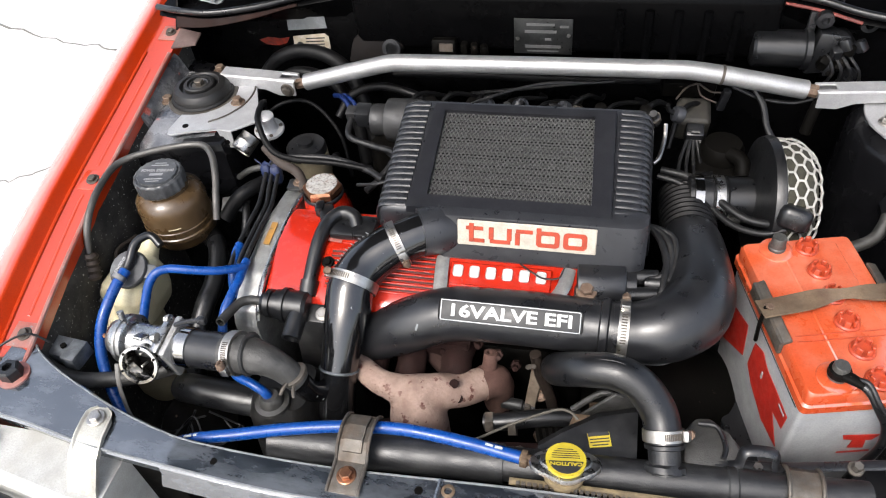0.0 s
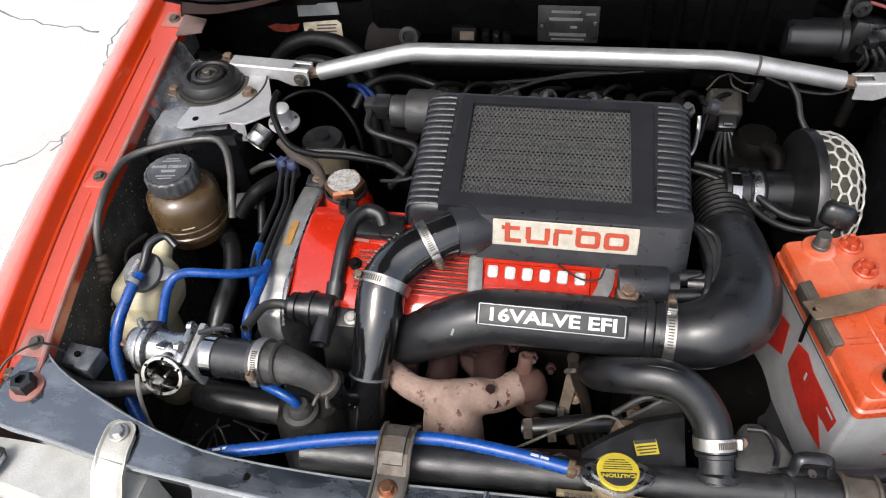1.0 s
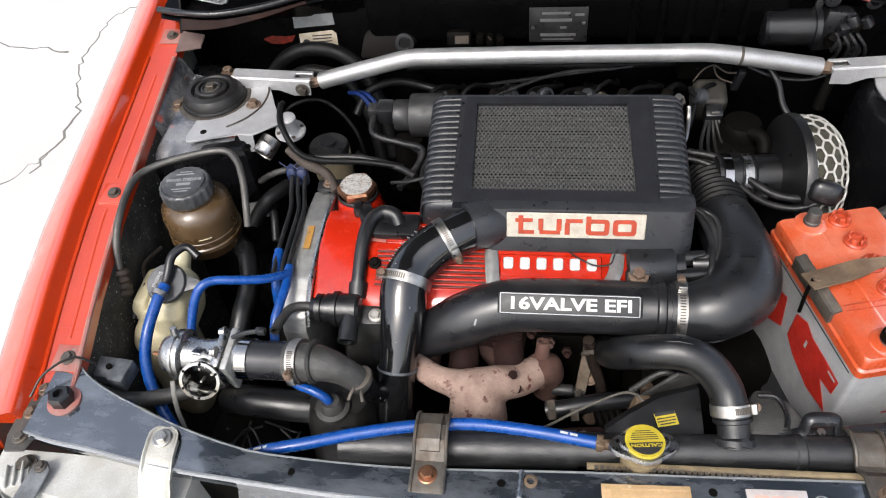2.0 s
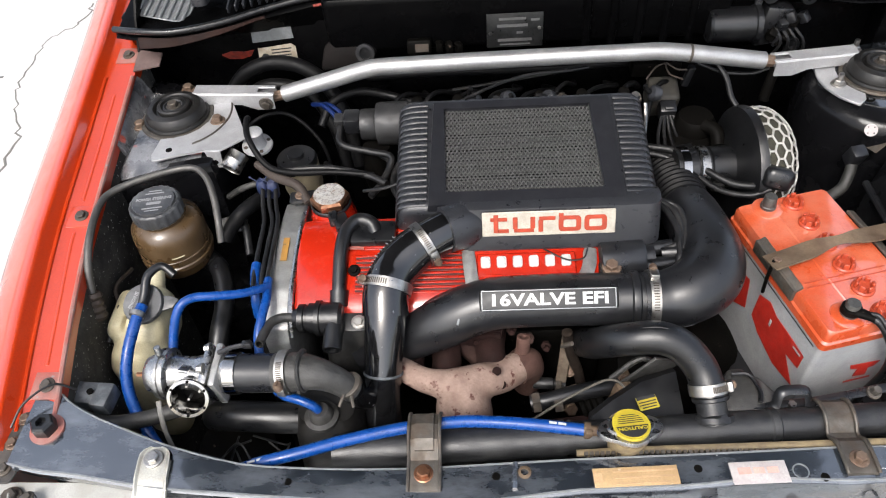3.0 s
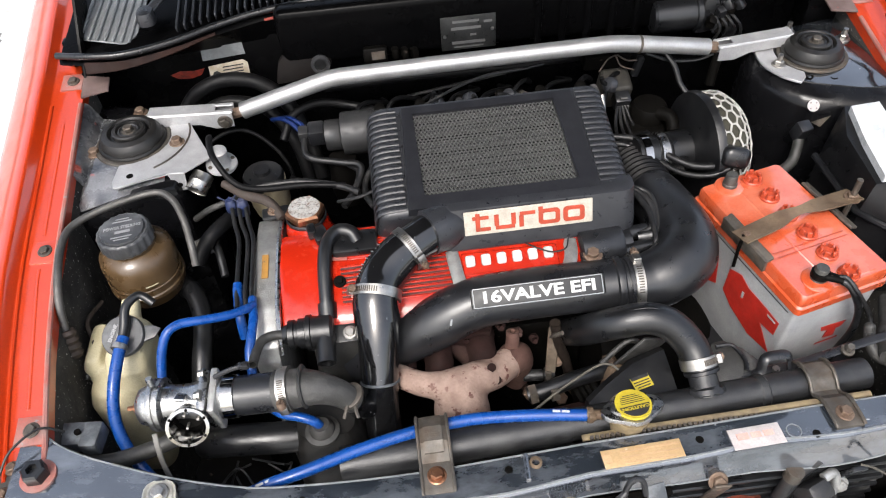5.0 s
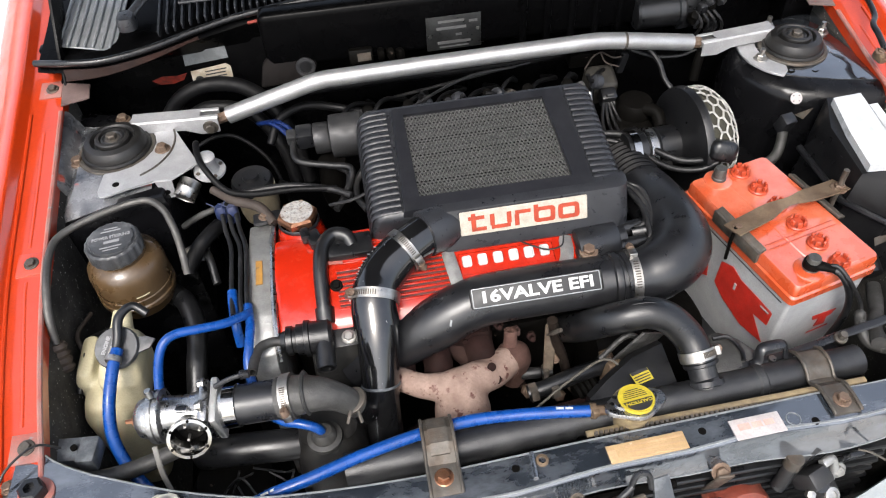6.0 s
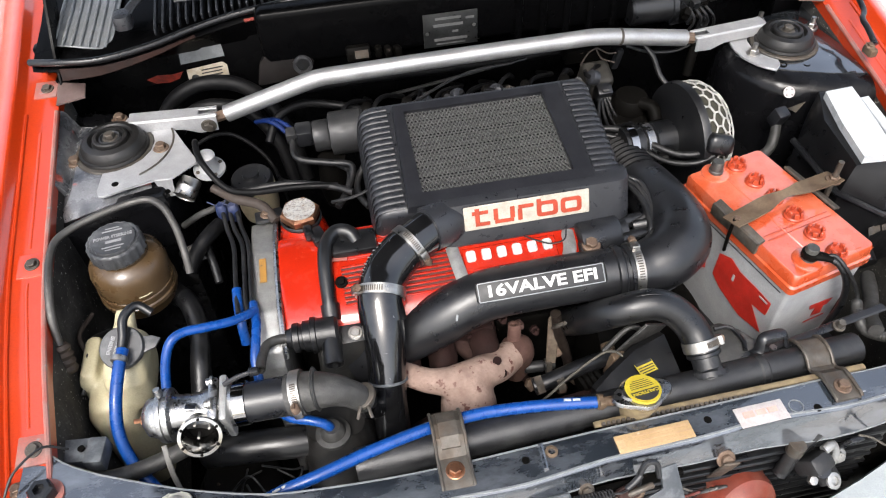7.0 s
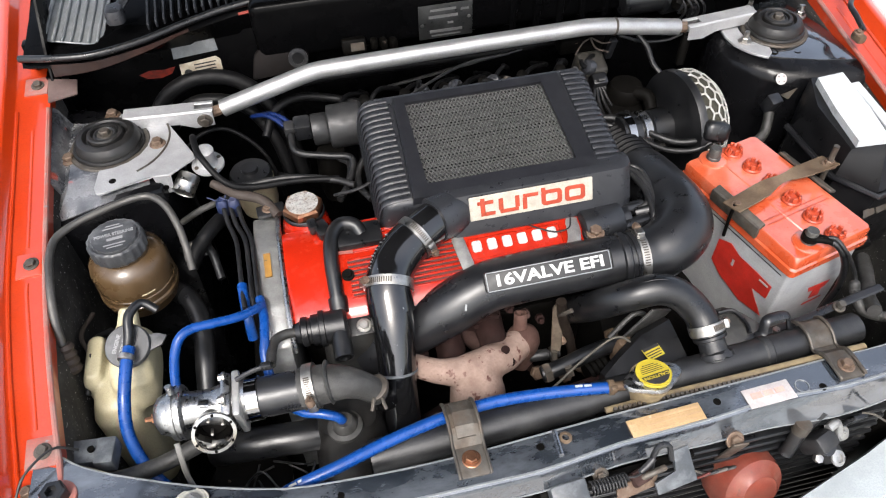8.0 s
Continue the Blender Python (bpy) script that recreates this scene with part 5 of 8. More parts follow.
EL = [(0.15, 0.2165, 0.7747), (0.18, 0.217, 0.776), (0.212, 0.224, 0.781), (0.238, 0.246, 0.783), (0.25, 0.28, 0.781), (0.25, 0.325, 0.775), (0.247, 0.375, 0.765), (0.245, 0.4, 0.76)]
part("elbow", tube(BM(), EL, [0.0362, 0.0368, 0.0405, 0.043, 0.042, 0.041, 0.040, 0.037], 30, 6), SATIN, eh)
part("mould_seam", tube(BM(), [(0.175, 0.186, 0.756), (0.212, 0.189, 0.758), (0.252, 0.215, 0.763), (0.277, 0.25, 0.765), (0.282, 0.285, 0.765)], 0.0012, 6, 5), SATIN, eh)
bm = BM()
n = 10
prof = []
for k in range(n):
    prof += [(0.034, 0.011 * k), (0.038, 0.011 * k + 0.003), (0.038, 0.011 * k + 0.006), (0.034, 0.011 * k + 0.009)]
lathe(bm, prof, aim((0.245, 0.396, 0.76), (-0.03, 1, -0.16)), 34)
part("corrugation", bm, BACK_RUBBER, eh)
hose_clamp((0.161, 0.2167, 0.7752), (1, -0.03, 0), 0.037, 0.012, (0.162, 0.226, 0.82), "steel worm-drive clamp on the intake pipe")

# ---- charge pipe from the intercooler ----
cpipe = thing("charge_pipe", "black charge pipe elbowing down from the intercooler", "pipe", (-0.18, 0.2, 0.7))
part("elbow", tube(BM(), [(-0.092, 0.3075, 0.826), (-0.114, 0.294, 0.8225), (-0.142, 0.277, 0.816), (-0.166, 0.254, 0.806), (-0.177, 0.226, 0.797), (-0.1785, 0.2, 0.778)], [0.0275, 0.028, 0.0295, 0.0305, 0.03, 0.03], 30, 6), GLOSS, cpipe)
part("down_pipe", tube(BM(), [(-0.1775, 0.218, 0.79), (-0.18, 0.188, 0.768), (-0.1845, 0.15, 0.723)], [0.0285, 0.0268, 0.0242], 30, 6), GLOSS, cpipe)
part("weld_ring", lathe(BM(), [(0.0238, -0.0022), (0.0256, -0.0008), (0.0256, 0.0008), (0.0238, 0.0022)], aim((-0.1845, 0.15, 0.723), (-0.06, -0.62, -0.78)), 34), TRAYGREY, cpipe, "pale weld bead round the pipe")
part("lower_pipe", tube(BM(), [(-0.1845, 0.15, 0.723), (-0.188, 0.118, 0.668), (-0.19, 0.1, 0.6), (-0.19, 0.095, 0.5)], 0.0236, 28, 5), GLOSS, cpipe)
part("side_tee", tube(BM(), [(-0.2, 0.128, 0.7), (-0.211, 0.112, 0.725), (-0.2145, 0.1035, 0.758)], 0.0138, 18, 4), GLOSS, cpipe)
ctr_ = spline([(-0.142, 0.277, 0.816), (-0.166, 0.254, 0.806), (-0.177, 0.232, 0.798)], 6)
bm = BM()
for k, c in enumerate(ctr_[1:-1]):
    o_ = c + Vector((-0.62, 0.34, 0.7)).normalized() * 0.0305
    box(bm, (0.0075, 0.0016, 0.0012), Matrix.Translation(o_) @ pose(0, 0, 0, 20, 35, 40 + (25 if k % 2 else -30)), 0.0004, 1)
part("scuffed_weave", bm, FOIL, cpipe, "scuffs showing the pale weave of the elbow")
hose_clamp((-0.128, 0.2855, 0.82), (-0.8, -0.48, -0.2), 0.0297, 0.012, (-0.115, 0.261, 0.827), "steel worm-drive clamp on the charge pipe elbow")
hose_clamp((-0.1755, 0.2315, 0.7985), (-0.2, -0.85, -0.42), 0.0312, 0.013, (-0.21, 0.226, 0.812), "steel worm-drive clamp on the charge pipe")

# ---- blow-off valve ----
bov = thing("blow_off_valve", "polished alloy blow-off valve with a flared trumpet", "blow-off valve", (-0.41, 0.11, 0.75))
ax = lambda x: aim((x, 0.117 - 0.04 * (x + 0.4), 0.781 + 0.02 * (x + 0.4)), (1, -0.04, 0.02)) @ Matrix.Diagonal((0.9, 0.9, 1, 1))
lathe_parts = (("dome", [(0, -0.012), (0.015, -0.011), (0.024, -0.006), (0.0275, 0.002), (0.028, 0.008)], -0.456), ("diaphragm_ring", [(0.028, 0), (0.034, 0.001), (0.035, 0.004), (0.035, 0.007), (0.033, 0.008), (0.033, 0.0095), (0.035, 0.0105), (0.035, 0.0145), (0.033, 0.016), (0.026, 0.017)], -0.449), ("barrel", [(0.026, 0), (0.024, 0.01), (0.0235, 0.03), (0.026, 0.04), (0.027, 0.05)], -0.434), ("outlet_neck", [(0.026, 0), (0.0265, 0.006), (0.028, 0.008), (0.028, 0.026), (0.026, 0.028)], -0.378))
for nm, prof, x in lathe_parts:
    part(nm, lathe(BM(), prof, ax(x), 34), ALU, bov)
part("flange", box(BM(), (0.058, 0.062, 0.011), ax(-0.383) @ pose(0, 0, 0, 0, 0, 8), 0.003), ALU, bov)
part("flange", box(BM(), (0.062, 0.06, 0.009), ax(-0.3715) @ pose(0, 0, 0, 0, 0, 8), 0.003), CAST, bov)
part("name_block", box(BM(), (0.012, 0.004, 0.03), Matrix.Translation((-0.408, 0.108, 0.8055)) @ pose(0, 0, 0, -40, 12, 0) @ pose(0, 0, 0, 90), 0.001), ALU, bov)
part("name_slot", box(BM(), (0.007, 0.001, 0.025), Matrix.Translation((-0.408, 0.106, 0.8072)) @ pose(0, 0, 0, -40, 12, 0) @ pose(0, 0, 0, 90), 0), SATIN, bov)
tm = aim((-0.403, 0.1, 0.778), (0.1, -0.78, 0.48)) @ Matrix.Diagonal((0.93, 0.93, 1, 1))
# near-black disc painted as the shade down the bore
part("bore", lathe(BM(), [(0.0164, 0.002), (0, 0.0025)], tm, 26), GRIME_SHADE, bov, "dark valve bore")
part("trumpet", lathe(BM(), [(0.021, 0), (0.0195, 0.012), (0.0205, 0.02), (0.0245, 0.026), (0.0262, 0.029), (0.0258, 0.032), (0.0218, 0.0322), (0.0185, 0.024), (0.0165, 0.0), (0.0, -0.002)], tm, 38), CHROME, bov, "", 50)
for a in range(0, 360, 60):
    part("trumpet_screw", lathe(BM(), [(0.0018, 0.033), (0.0018, 0.0346), (0, 0.0346)], tm @ pose(0.0234 * math.cos(radians(a + 20)), 0.0234 * math.sin(radians(a + 20)), -0.0017), 8), GRIME_SHADE, bov)
for a in range(0, 360, 120):
    part("valve_pin", tube(BM(), [tm @ Vector((0.01 * math.cos(radians(a)), 0.01 * math.sin(radians(a)), 0.002)), tm @ Vector((0.01 * math.cos(radians(a)), 0.01 * math.sin(radians(a)), 0.016))], 0.0016, 8, 1), STEEL, bov)
part("adjuster", lathe(BM(), [(0.006, 0), (0.006, 0.006), (0.003, 0.007), (0.003, 0.014), (0, 0.014)], aim((-0.466, 0.119, 0.779), (-1, 0, 0)), 6), COPPER, bov)
for z_, y_ in ((0.812, 0.103), (0.808, 0.135), (0.756, 0.1)):
    bolt(bov, (-0.385, y_, z_), 0.0045, (-1, 0, 0), STEEL, "flange_bolt", 0.006)
part("nipple", tube(BM(), [(-0.442, 0.125, 0.812), (-0.443, 0.128, 0.822)], 0.004, 10, 1), ALU, bov)
part("lever", tube(BM(), [(-0.37, 0.125, 0.812), (-0.352, 0.128, 0.818), (-0.335, 0.13, 0.82)], 0.003, 8, 3), SATIN, bov)
part("lever_end", box(BM(), (0.012, 0.008, 0.009), pose(-0.334, 0.13, 0.82), 0.002), SATIN, bov)
bp = thing("bypass_pipe", "black painted bypass pipe between the valve and its hose", "pipe", (-0.32, 0.112, 0.78))
part("tube", tube(BM(), [(-0.372, 0.1155, 0.782), (-0.33, 0.113, 0.785), (-0.285, 0.1095, 0.79)], 0.0236, 26, 4), SATIN, bp)
part("shiny_band", lathe(BM(), [(0.0235, -0.008), (0.0255, -0.007), (0.0255, 0.007), (0.0235, 0.008)], aim((-0.355, 0.1145, 0.7835), (1, -0.04, 0.05)), 34), CHROME, bp)
eb = thing("bypass_elbow_hose", "dusty grey-black rubber elbow hose", "hose", (-0.25, 0.105, 0.79))
part("elbow", tube(BM(), [(-0.3, 0.11, 0.789), (-0.272, 0.108, 0.793), (-0.25, 0.106, 0.79), (-0.235, 0.105, 0.781), (-0.224, 0.104, 0.77), (-0.214, 0.103, 0.757)], [0.0252, 0.0228, 0.0192, 0.0168, 0.0158, 0.0148], 26, 6), OLD_RUBBER, eb)
part("bead", lathe(BM(), [(0.024, -0.002), (0.0265, 0), (0.024, 0.002)], aim((-0.268, 0.1075, 0.796), (1, -0.05, 0.12)), 30), OLD_RUBBER, eb)
hose_clamp((-0.288, 0.109, 0.792), (1, -0.05, 0.15), 0.0258, 0.012, (-0.294, 0.082, 0.795), "worm-drive clamp with a rusty screw on the elbow hose")
sc = thing("spring_clamp", "rusty wire spring clamp with splayed ends", "clamp", (-0.212, 0.106, 0.75))
part("wire_ring", lathe(BM(), [(0.0158, -0.003), (0.0172, -0.002), (0.0172, 0.002), (0.0158, 0.003)], aim((-0.2175, 0.1035, 0.769), (0.4, 0.0, -0.9)), 26), STAINED, sc)
part("ear", tube(BM(), [(-0.221, 0.088, 0.772), (-0.2235, 0.081, 0.771), (-0.226, 0.076, 0.766)], 0.0022, 8, 3), STAINED, sc)
part("ear", tube(BM(), [(-0.212, 0.088, 0.77), (-0.211, 0.081, 0.769), (-0.2095, 0.076, 0.764)], 0.0022, 8, 3), STAINED, sc)

# ---- air control valve with breather hose ----
acv = thing("air_control_valve", "black plastic air control valve with rubber pipes", "valve", (-0.26, 0.2, 0.76))
va = aim((-0.302, 0.21, 0.765), (1, -0.02, 0.0))
part("body", lathe(BM(), [(0.012, 0), (0.014, 0.006), (0.019, 0.008), (0.019, 0.015), (0.0165, 0.016), (0.0165, 0.02), (0.02, 0.021), (0.02, 0.03), (0.0235, 0.031), (0.0235, 0.037), (0.021, 0.038), (0.021, 0.062), (0.017, 0.066), (0, 0.066)], va, 30), RUBBER, acv)
part("outlet", tube(BM(), [(-0.247, 0.203, 0.768), (-0.247, 0.182, 0.762), (-0.247, 0.163, 0.757)], 0.0125, 20, 3, 1.0, 0.003), RUBBER, acv)
part("mount_ear", box(BM(), (0.036, 0.026, 0.004), pose(-0.222, 0.205, 0.76, 15), 0.002), DULL, acv)
bolt(acv, (-0.216, 0.203, 0.763), 0.0065, (0, -0.3, 1), STEEL)
hose("breather_hose", [(-0.243, 0.228, 0.77), (-0.243, 0.25, 0.784), (-0.242, 0.29, 0.803), (-0.237, 0.32, 0.812), (-0.222, 0.338, 0.816), (-0.204, 0.335, 0.814), (-0.196, 0.322, 0.806)], 0.0098, RUBBER, "black rubber breather hose arching over the red cover")
part("hose_collar", tube(BM(), [(-0.243, 0.225, 0.768), (-0.243, 0.243, 0.78)], 0.0125, 18, 1), RUBBER, acv)
hose("vacuum_pipe", [(-0.297, 0.21, 0.766), (-0.315, 0.209, 0.769), (-0.328, 0.2, 0.772), (-0.333, 0.18, 0.776), (-0.334, 0.157, 0.783)], 0.0062, OLD_RUBBER, "short bent black vacuum pipe with an open end", wall=0.002)

# ---- engine mass below ----
eng = thing("engine_block", "grimy engine block and gearbox casing, darkened for depth shade", "engine", (-0.05, 0.33, 0.3))
part("block", box(BM(), (0.42, 0.22, 0.34), pose(-0.09, 0.36, 0.5), 0.02, 3), GRIME_SHADE, eng)
part("head_side", box(BM(), (0.4, 0.05, 0.07), pose(-0.09, 0.275, 0.7), 0.008), GRIME_SHADE, eng)
part("gearbox", lathe(BM(), [(0.1, 0), (0.13, 0.02), (0.13, 0.1), (0.09, 0.2), (0.07, 0.22)], aim((0.12, 0.3, 0.5), (1, 0, 0)), 28), GRIME_SHADE, eng)
part("front_pulley_cover", box(BM(), (0.05, 0.2, 0.3), pose(-0.345, 0.29, 0.55), 0.02, 3), GRIME_SHADE, eng)
part("mount_casting", loft(BM(), [round_rect(-0.258, 0.13, 0.085 * s, 0.085 * s, 0.02 * s, z) for z, s in ((0.45, 1.4), (0.6, 1.2), (0.68, 1.05), (0.7, 0.85))]), MOUNT_RUBBER, eng, "dusty cast engine mount")
part("pump_casting", roughen(loft(BM(), [round_rect(-0.236, 0.235, 0.075 * s, 0.07 * s, 0.018 * s, z) for z, s in ((0.52, 1.2), (0.62, 1.1), (0.69, 1.0), (0.735, 0.9), (0.745, 0.7))]), 0.003, 45, 5), OLD_RUBBER, eng, "greasy cast pump housing")
part("turbo_housing", lathe(BM(), [(0.03, -0.05), (0.06, -0.03), (0.065, 0), (0.06, 0.03), (0.03, 0.05)], aim((-0.12, 0.1, 0.58), (1, 0.2, 0)), 26), IRON_DARK, eng)
part("intake_manifold", box(BM(), (0.34, 0.1, 0.08), pose(0.0, 0.55, 0.72), 0.02, 3), GRIME_SHADE, eng)
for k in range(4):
    part("runner", tube(BM(), [(-0.12 + 0.085 * k, 0.44, 0.72), (-0.12 + 0.085 * k, 0.5, 0.75), (-0.12 + 0.085 * k, 0.56, 0.73)], 0.022, 16, 4), GRIME_SHADE, eng)

# exhaust manifold
EMO = pose(0, -0.005, -0.003)
em = thing("exhaust_manifold", "heat-bleached pinkish cast iron exhaust manifold with rust spots", "exhaust manifold", (-0.07, 0.14, 0.68))
bm = tube(BM(), [(-0.175, 0.184, 0.703), (-0.155, 0.168, 0.708), (-0.128, 0.154, 0.706), (-0.09, 0.15, 0.698)], [0.0155, 0.0155, 0.017, 0.0225], 24, 6)
tube(bm, [(-0.095, 0.15, 0.7), (-0.06, 0.162, 0.692), (-0.038, 0.173, 0.681), (-0.016, 0.19, 0.672), (-0.004, 0.201, 0.665)], [0.0235, 0.0235, 0.0225, 0.0225, 0.021], 24, 6)
tube(bm, [(-0.086, 0.152, 0.712), (-0.085, 0.146, 0.69), (-0.083, 0.138, 0.665), (-0.082, 0.13, 0.6)], [0.02, 0.032, 0.038, 0.04], 24, 6)
collector = part("collector", roughen(bm, 0.0015, 60), IRON, em, "", 80)
rm = collector.modifiers.new("fused_casting", "REMESH")
rm.mode, rm.voxel_size, rm.use_smooth_shade = "VOXEL", 0.0025, True
sm = collector.modifiers.new("casting_fillets", "SMOOTH")
sm.factor, sm.iterations = 0.6, 14
part("outer_arm", roughen(tube(BM(), [(-0.012, 0.193, 0.67), (0.001, 0.205, 0.665), (0.007, 0.215, 0.645), (0.007, 0.224, 0.59)], [0.0225, 0.0235, 0.0225, 0.021], 24, 6), 0.002, 50, 2), IRON_WARM, em, "reddish brown outer arm")
for x, x2 in ((-0.158, -0.155), (-0.11, -0.105), (-0.05, -0.045)):
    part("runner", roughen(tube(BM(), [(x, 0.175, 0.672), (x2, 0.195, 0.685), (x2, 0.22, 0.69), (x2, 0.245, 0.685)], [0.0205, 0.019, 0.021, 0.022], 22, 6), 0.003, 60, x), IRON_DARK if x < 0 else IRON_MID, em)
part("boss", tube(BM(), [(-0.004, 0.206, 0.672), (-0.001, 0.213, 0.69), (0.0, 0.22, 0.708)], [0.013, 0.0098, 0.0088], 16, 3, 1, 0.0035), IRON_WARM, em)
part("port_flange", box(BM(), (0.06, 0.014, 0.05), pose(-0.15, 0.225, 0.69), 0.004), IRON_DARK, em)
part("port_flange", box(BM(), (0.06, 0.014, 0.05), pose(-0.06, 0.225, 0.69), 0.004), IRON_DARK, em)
for x, y, z, r in ((-0.038, 0.164, 0.71, 0.006), (-0.032, 0.155, 0.692, 0.006)):
    part("cast_dot", lathe(BM(), [(r, -0.001), (r, 0.001), (0, 0.0015)], aim((x, y, z), (0.1, -0.75, 0.6)), 14), IRON_DARK, em)
for x in (-0.1, -0.07):
    part("stud_nut", lathe(BM(), [(0.008, 0), (0.008, 0.008), (0, 0.009)], aim((x, 0.08, 0.655), (0, -0.7, 0.7)), 6), IRON_DARK, em)
bolt(em, (-0.145, 0.09, 0.69), 0.009, (0.2, -0.5, 0.8), OLD_RUBBER, "stay_bolt")

for o_ in em.children:
    o_.matrix_basis = EMO @ o_.matrix_basis

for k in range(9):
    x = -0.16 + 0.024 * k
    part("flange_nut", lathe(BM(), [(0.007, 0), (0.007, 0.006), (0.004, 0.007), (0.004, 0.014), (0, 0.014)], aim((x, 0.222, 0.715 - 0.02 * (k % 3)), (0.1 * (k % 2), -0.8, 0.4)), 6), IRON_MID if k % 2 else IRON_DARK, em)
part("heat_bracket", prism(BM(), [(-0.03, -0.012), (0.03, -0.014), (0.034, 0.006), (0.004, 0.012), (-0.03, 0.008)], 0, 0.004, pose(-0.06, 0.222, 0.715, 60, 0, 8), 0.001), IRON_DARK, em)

# rusty linkage beyond the manifold
lk = thing("coolant_linkage", "rusty pipes and fittings below the intake pipe", "pipe fitting", (0.06, 0.12, 0.65))
part("cross_pipe", tube(BM(), [(0.005, 0.128, 0.678), (0.03, 0.13, 0.682), (0.075, 0.14, 0.685), (0.12, 0.15, 0.68)], 0.011, 14, 4), RUBBER, lk)
for x in (0.012, 0.04):
    part("union_nut", lathe(BM(), [(0.014, -0.005), (0.014, 0.005)], aim((x, 0.128, 0.679), (1, 0.1, 0.1)), 6), STAINED, lk)
part("rail", box(BM(), (0.12, 0.02, 0.025), pose(0.06, 0.105, 0.655, 0, 0, 6), 0.004), IRON_DARK, lk)
for x in (0.022, 0.052, 0.08):
    part("banjo_bolt", lathe(BM(), [(0.011, 0), (0.011, 0.01), (0.007, 0.011), (0.007, 0.018), (0, 0.018)], aim((x, 0.098, 0.664), (0, -0.5, 0.8)), 8), STAINED, lk)
part("bellows", lathe(BM(), [(0.014 + (0.003 if k % 2 else 0), 0.004 * k) for k in range(9)], aim((0.07, 0.125, 0.66), (1, 0.3, 0.1)), 18), GRIME_SHADE, lk)
part("lug", box(BM(), (0.022, 0.012, 0.04), pose(0.12, 0.135, 0.685, 0, 10, 10), 0.003), RUST, lk)
hose("braided_strap", [(-0.03, 0.083, 0.694), (0.0, 0.087, 0.705), (0.045, 0.108, 0.718), (0.09, 0.125, 0.73), (0.108, 0.124, 0.733), (0.118, 0.118, 0.728)], 0.0017, BRAID, "dirty braided wire strap with looped end", "wire", seg=8)
part("strap_end", tube(BM(), [(-0.03, 0.084, 0.692), (-0.012, 0.086, 0.7)], 0.007, 12, 1), GRIME_SHADE, lk)
hose("metal_tab", [(0.05, 0.2, 0.7), (0.052, 0.188, 0.72), (0.06, 0.18, 0.735)], [0.0015, 0.0035, 0.003], STAINED, "bent pale metal tab below the intake pipe", "bracket", seg=8)

# brackets and bolts deep between manifold and radiator hose
db = thing("engine_stay", "pale worn steel stay bolted to the engine side", "bracket", (0.058, 0.215, 0.62), "engine stays")
part("plate", prism(BM(), [(-0.009, -0.04), (0.006, -0.04), (0.009, 0.0), (0.002, 0.042), (-0.006, 0.03)], 0, 0.003, pose(0.058, 0.215, 0.655, 62, 0, -10), 0.001, 1), mat("pale_worn_steel", (0.16, 0.13, 0.095), 0.6, 0.3, vs=90, var=(0.08, 0.055, 0.04)), db)
bolt(db, (0.066, 0.208, 0.628), 0.0055, (0, -0.6, 0.8), RUST_BOLT)
db = thing("engine_stay", "bent tan steel lug with a rusty bolt", "bracket", (0.144, 0.2, 0.6), "engine stays")
part("plate", prism(BM(), [(-0.012, 0.018), (0.004, 0.02), (0.01, 0.008), (0.006, -0.022), (-0.002, -0.02), (-0.001, 0.004), (-0.012, 0.008)], 0, 0.004, pose(0.144, 0.2, 0.612, 60, 0, 5), 0.001, 1), RUST, db)
bolt(db, (0.14, 0.194, 0.628), 0.005, (0, -0.6, 0.8), RUST_BOLT)
hose("dipstick_tube", [(0.058, 0.212, 0.716), (0.066, 0.21, 0.67), (0.078, 0.21, 0.628), (0.09, 0.2, 0.57)], 0.0075, mat("browned_tube", (0.04, 0.03, 0.024), 0.5, 0.4, vs=60, var=(0.02, 0.014, 0.011)), "browned steel dipstick tube", "tube")
sn = thing("oil_pressure_sensor", "dull metal sensor with hexagon collar and wire", "sensor", (0.035, 0.2, 0.612))
part("barrel", lathe(BM(), [(0.007, -0.022), (0.0085, -0.02), (0.0085, 0.006), (0.006, 0.008), (0.006, 0.024)], aim((0.036, 0.198, 0.614), (1, -0.05, -0.05)), 18), DULL, sn)
part("collar", lathe(BM(), [(0.0115, -0.004), (0.0125, -0.003), (0.0125, 0.003), (0.0115, 0.004)], aim((0.05, 0.1973, 0.613), (1, -0.05, -0.05)), 6), STAINED, sn)
for x, y, z in ((0.069, 0.186, 0.566), (0.104, 0.186, 0.566), (0.02, 0.18, 0.6), (0.085, 0.178, 0.6)):
    nb = thing("flange_stud", "rusty hexagon stud on the engine side", "bolt", (x, y, z), "flange studs")
    part("shank", lathe(BM(), [(0.006, -0.03), (0.006, 0.004)], aim((x, y, z), (0.05, -0.7, 0.6)), 12), IRON_DARK, nb)
    part("head", lathe(BM(), [(0.0105, 0), (0.0105, 0.008), (0.008, 0.01), (0, 0.01)], aim((x, y, z), (0.05, -0.7, 0.6)), 6), RUST_BOLT, nb)
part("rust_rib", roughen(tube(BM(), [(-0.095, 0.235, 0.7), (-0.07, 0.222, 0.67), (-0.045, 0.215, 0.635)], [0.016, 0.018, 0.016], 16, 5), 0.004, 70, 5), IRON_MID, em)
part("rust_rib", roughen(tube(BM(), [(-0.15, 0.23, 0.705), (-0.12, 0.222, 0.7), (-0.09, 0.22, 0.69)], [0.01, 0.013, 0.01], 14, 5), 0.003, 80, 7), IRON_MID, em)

# ---- radiator ----
rad = thing("radiator", "black painted radiator with a tubular top tank", "radiator", (0.09, 0.05, 0.25))
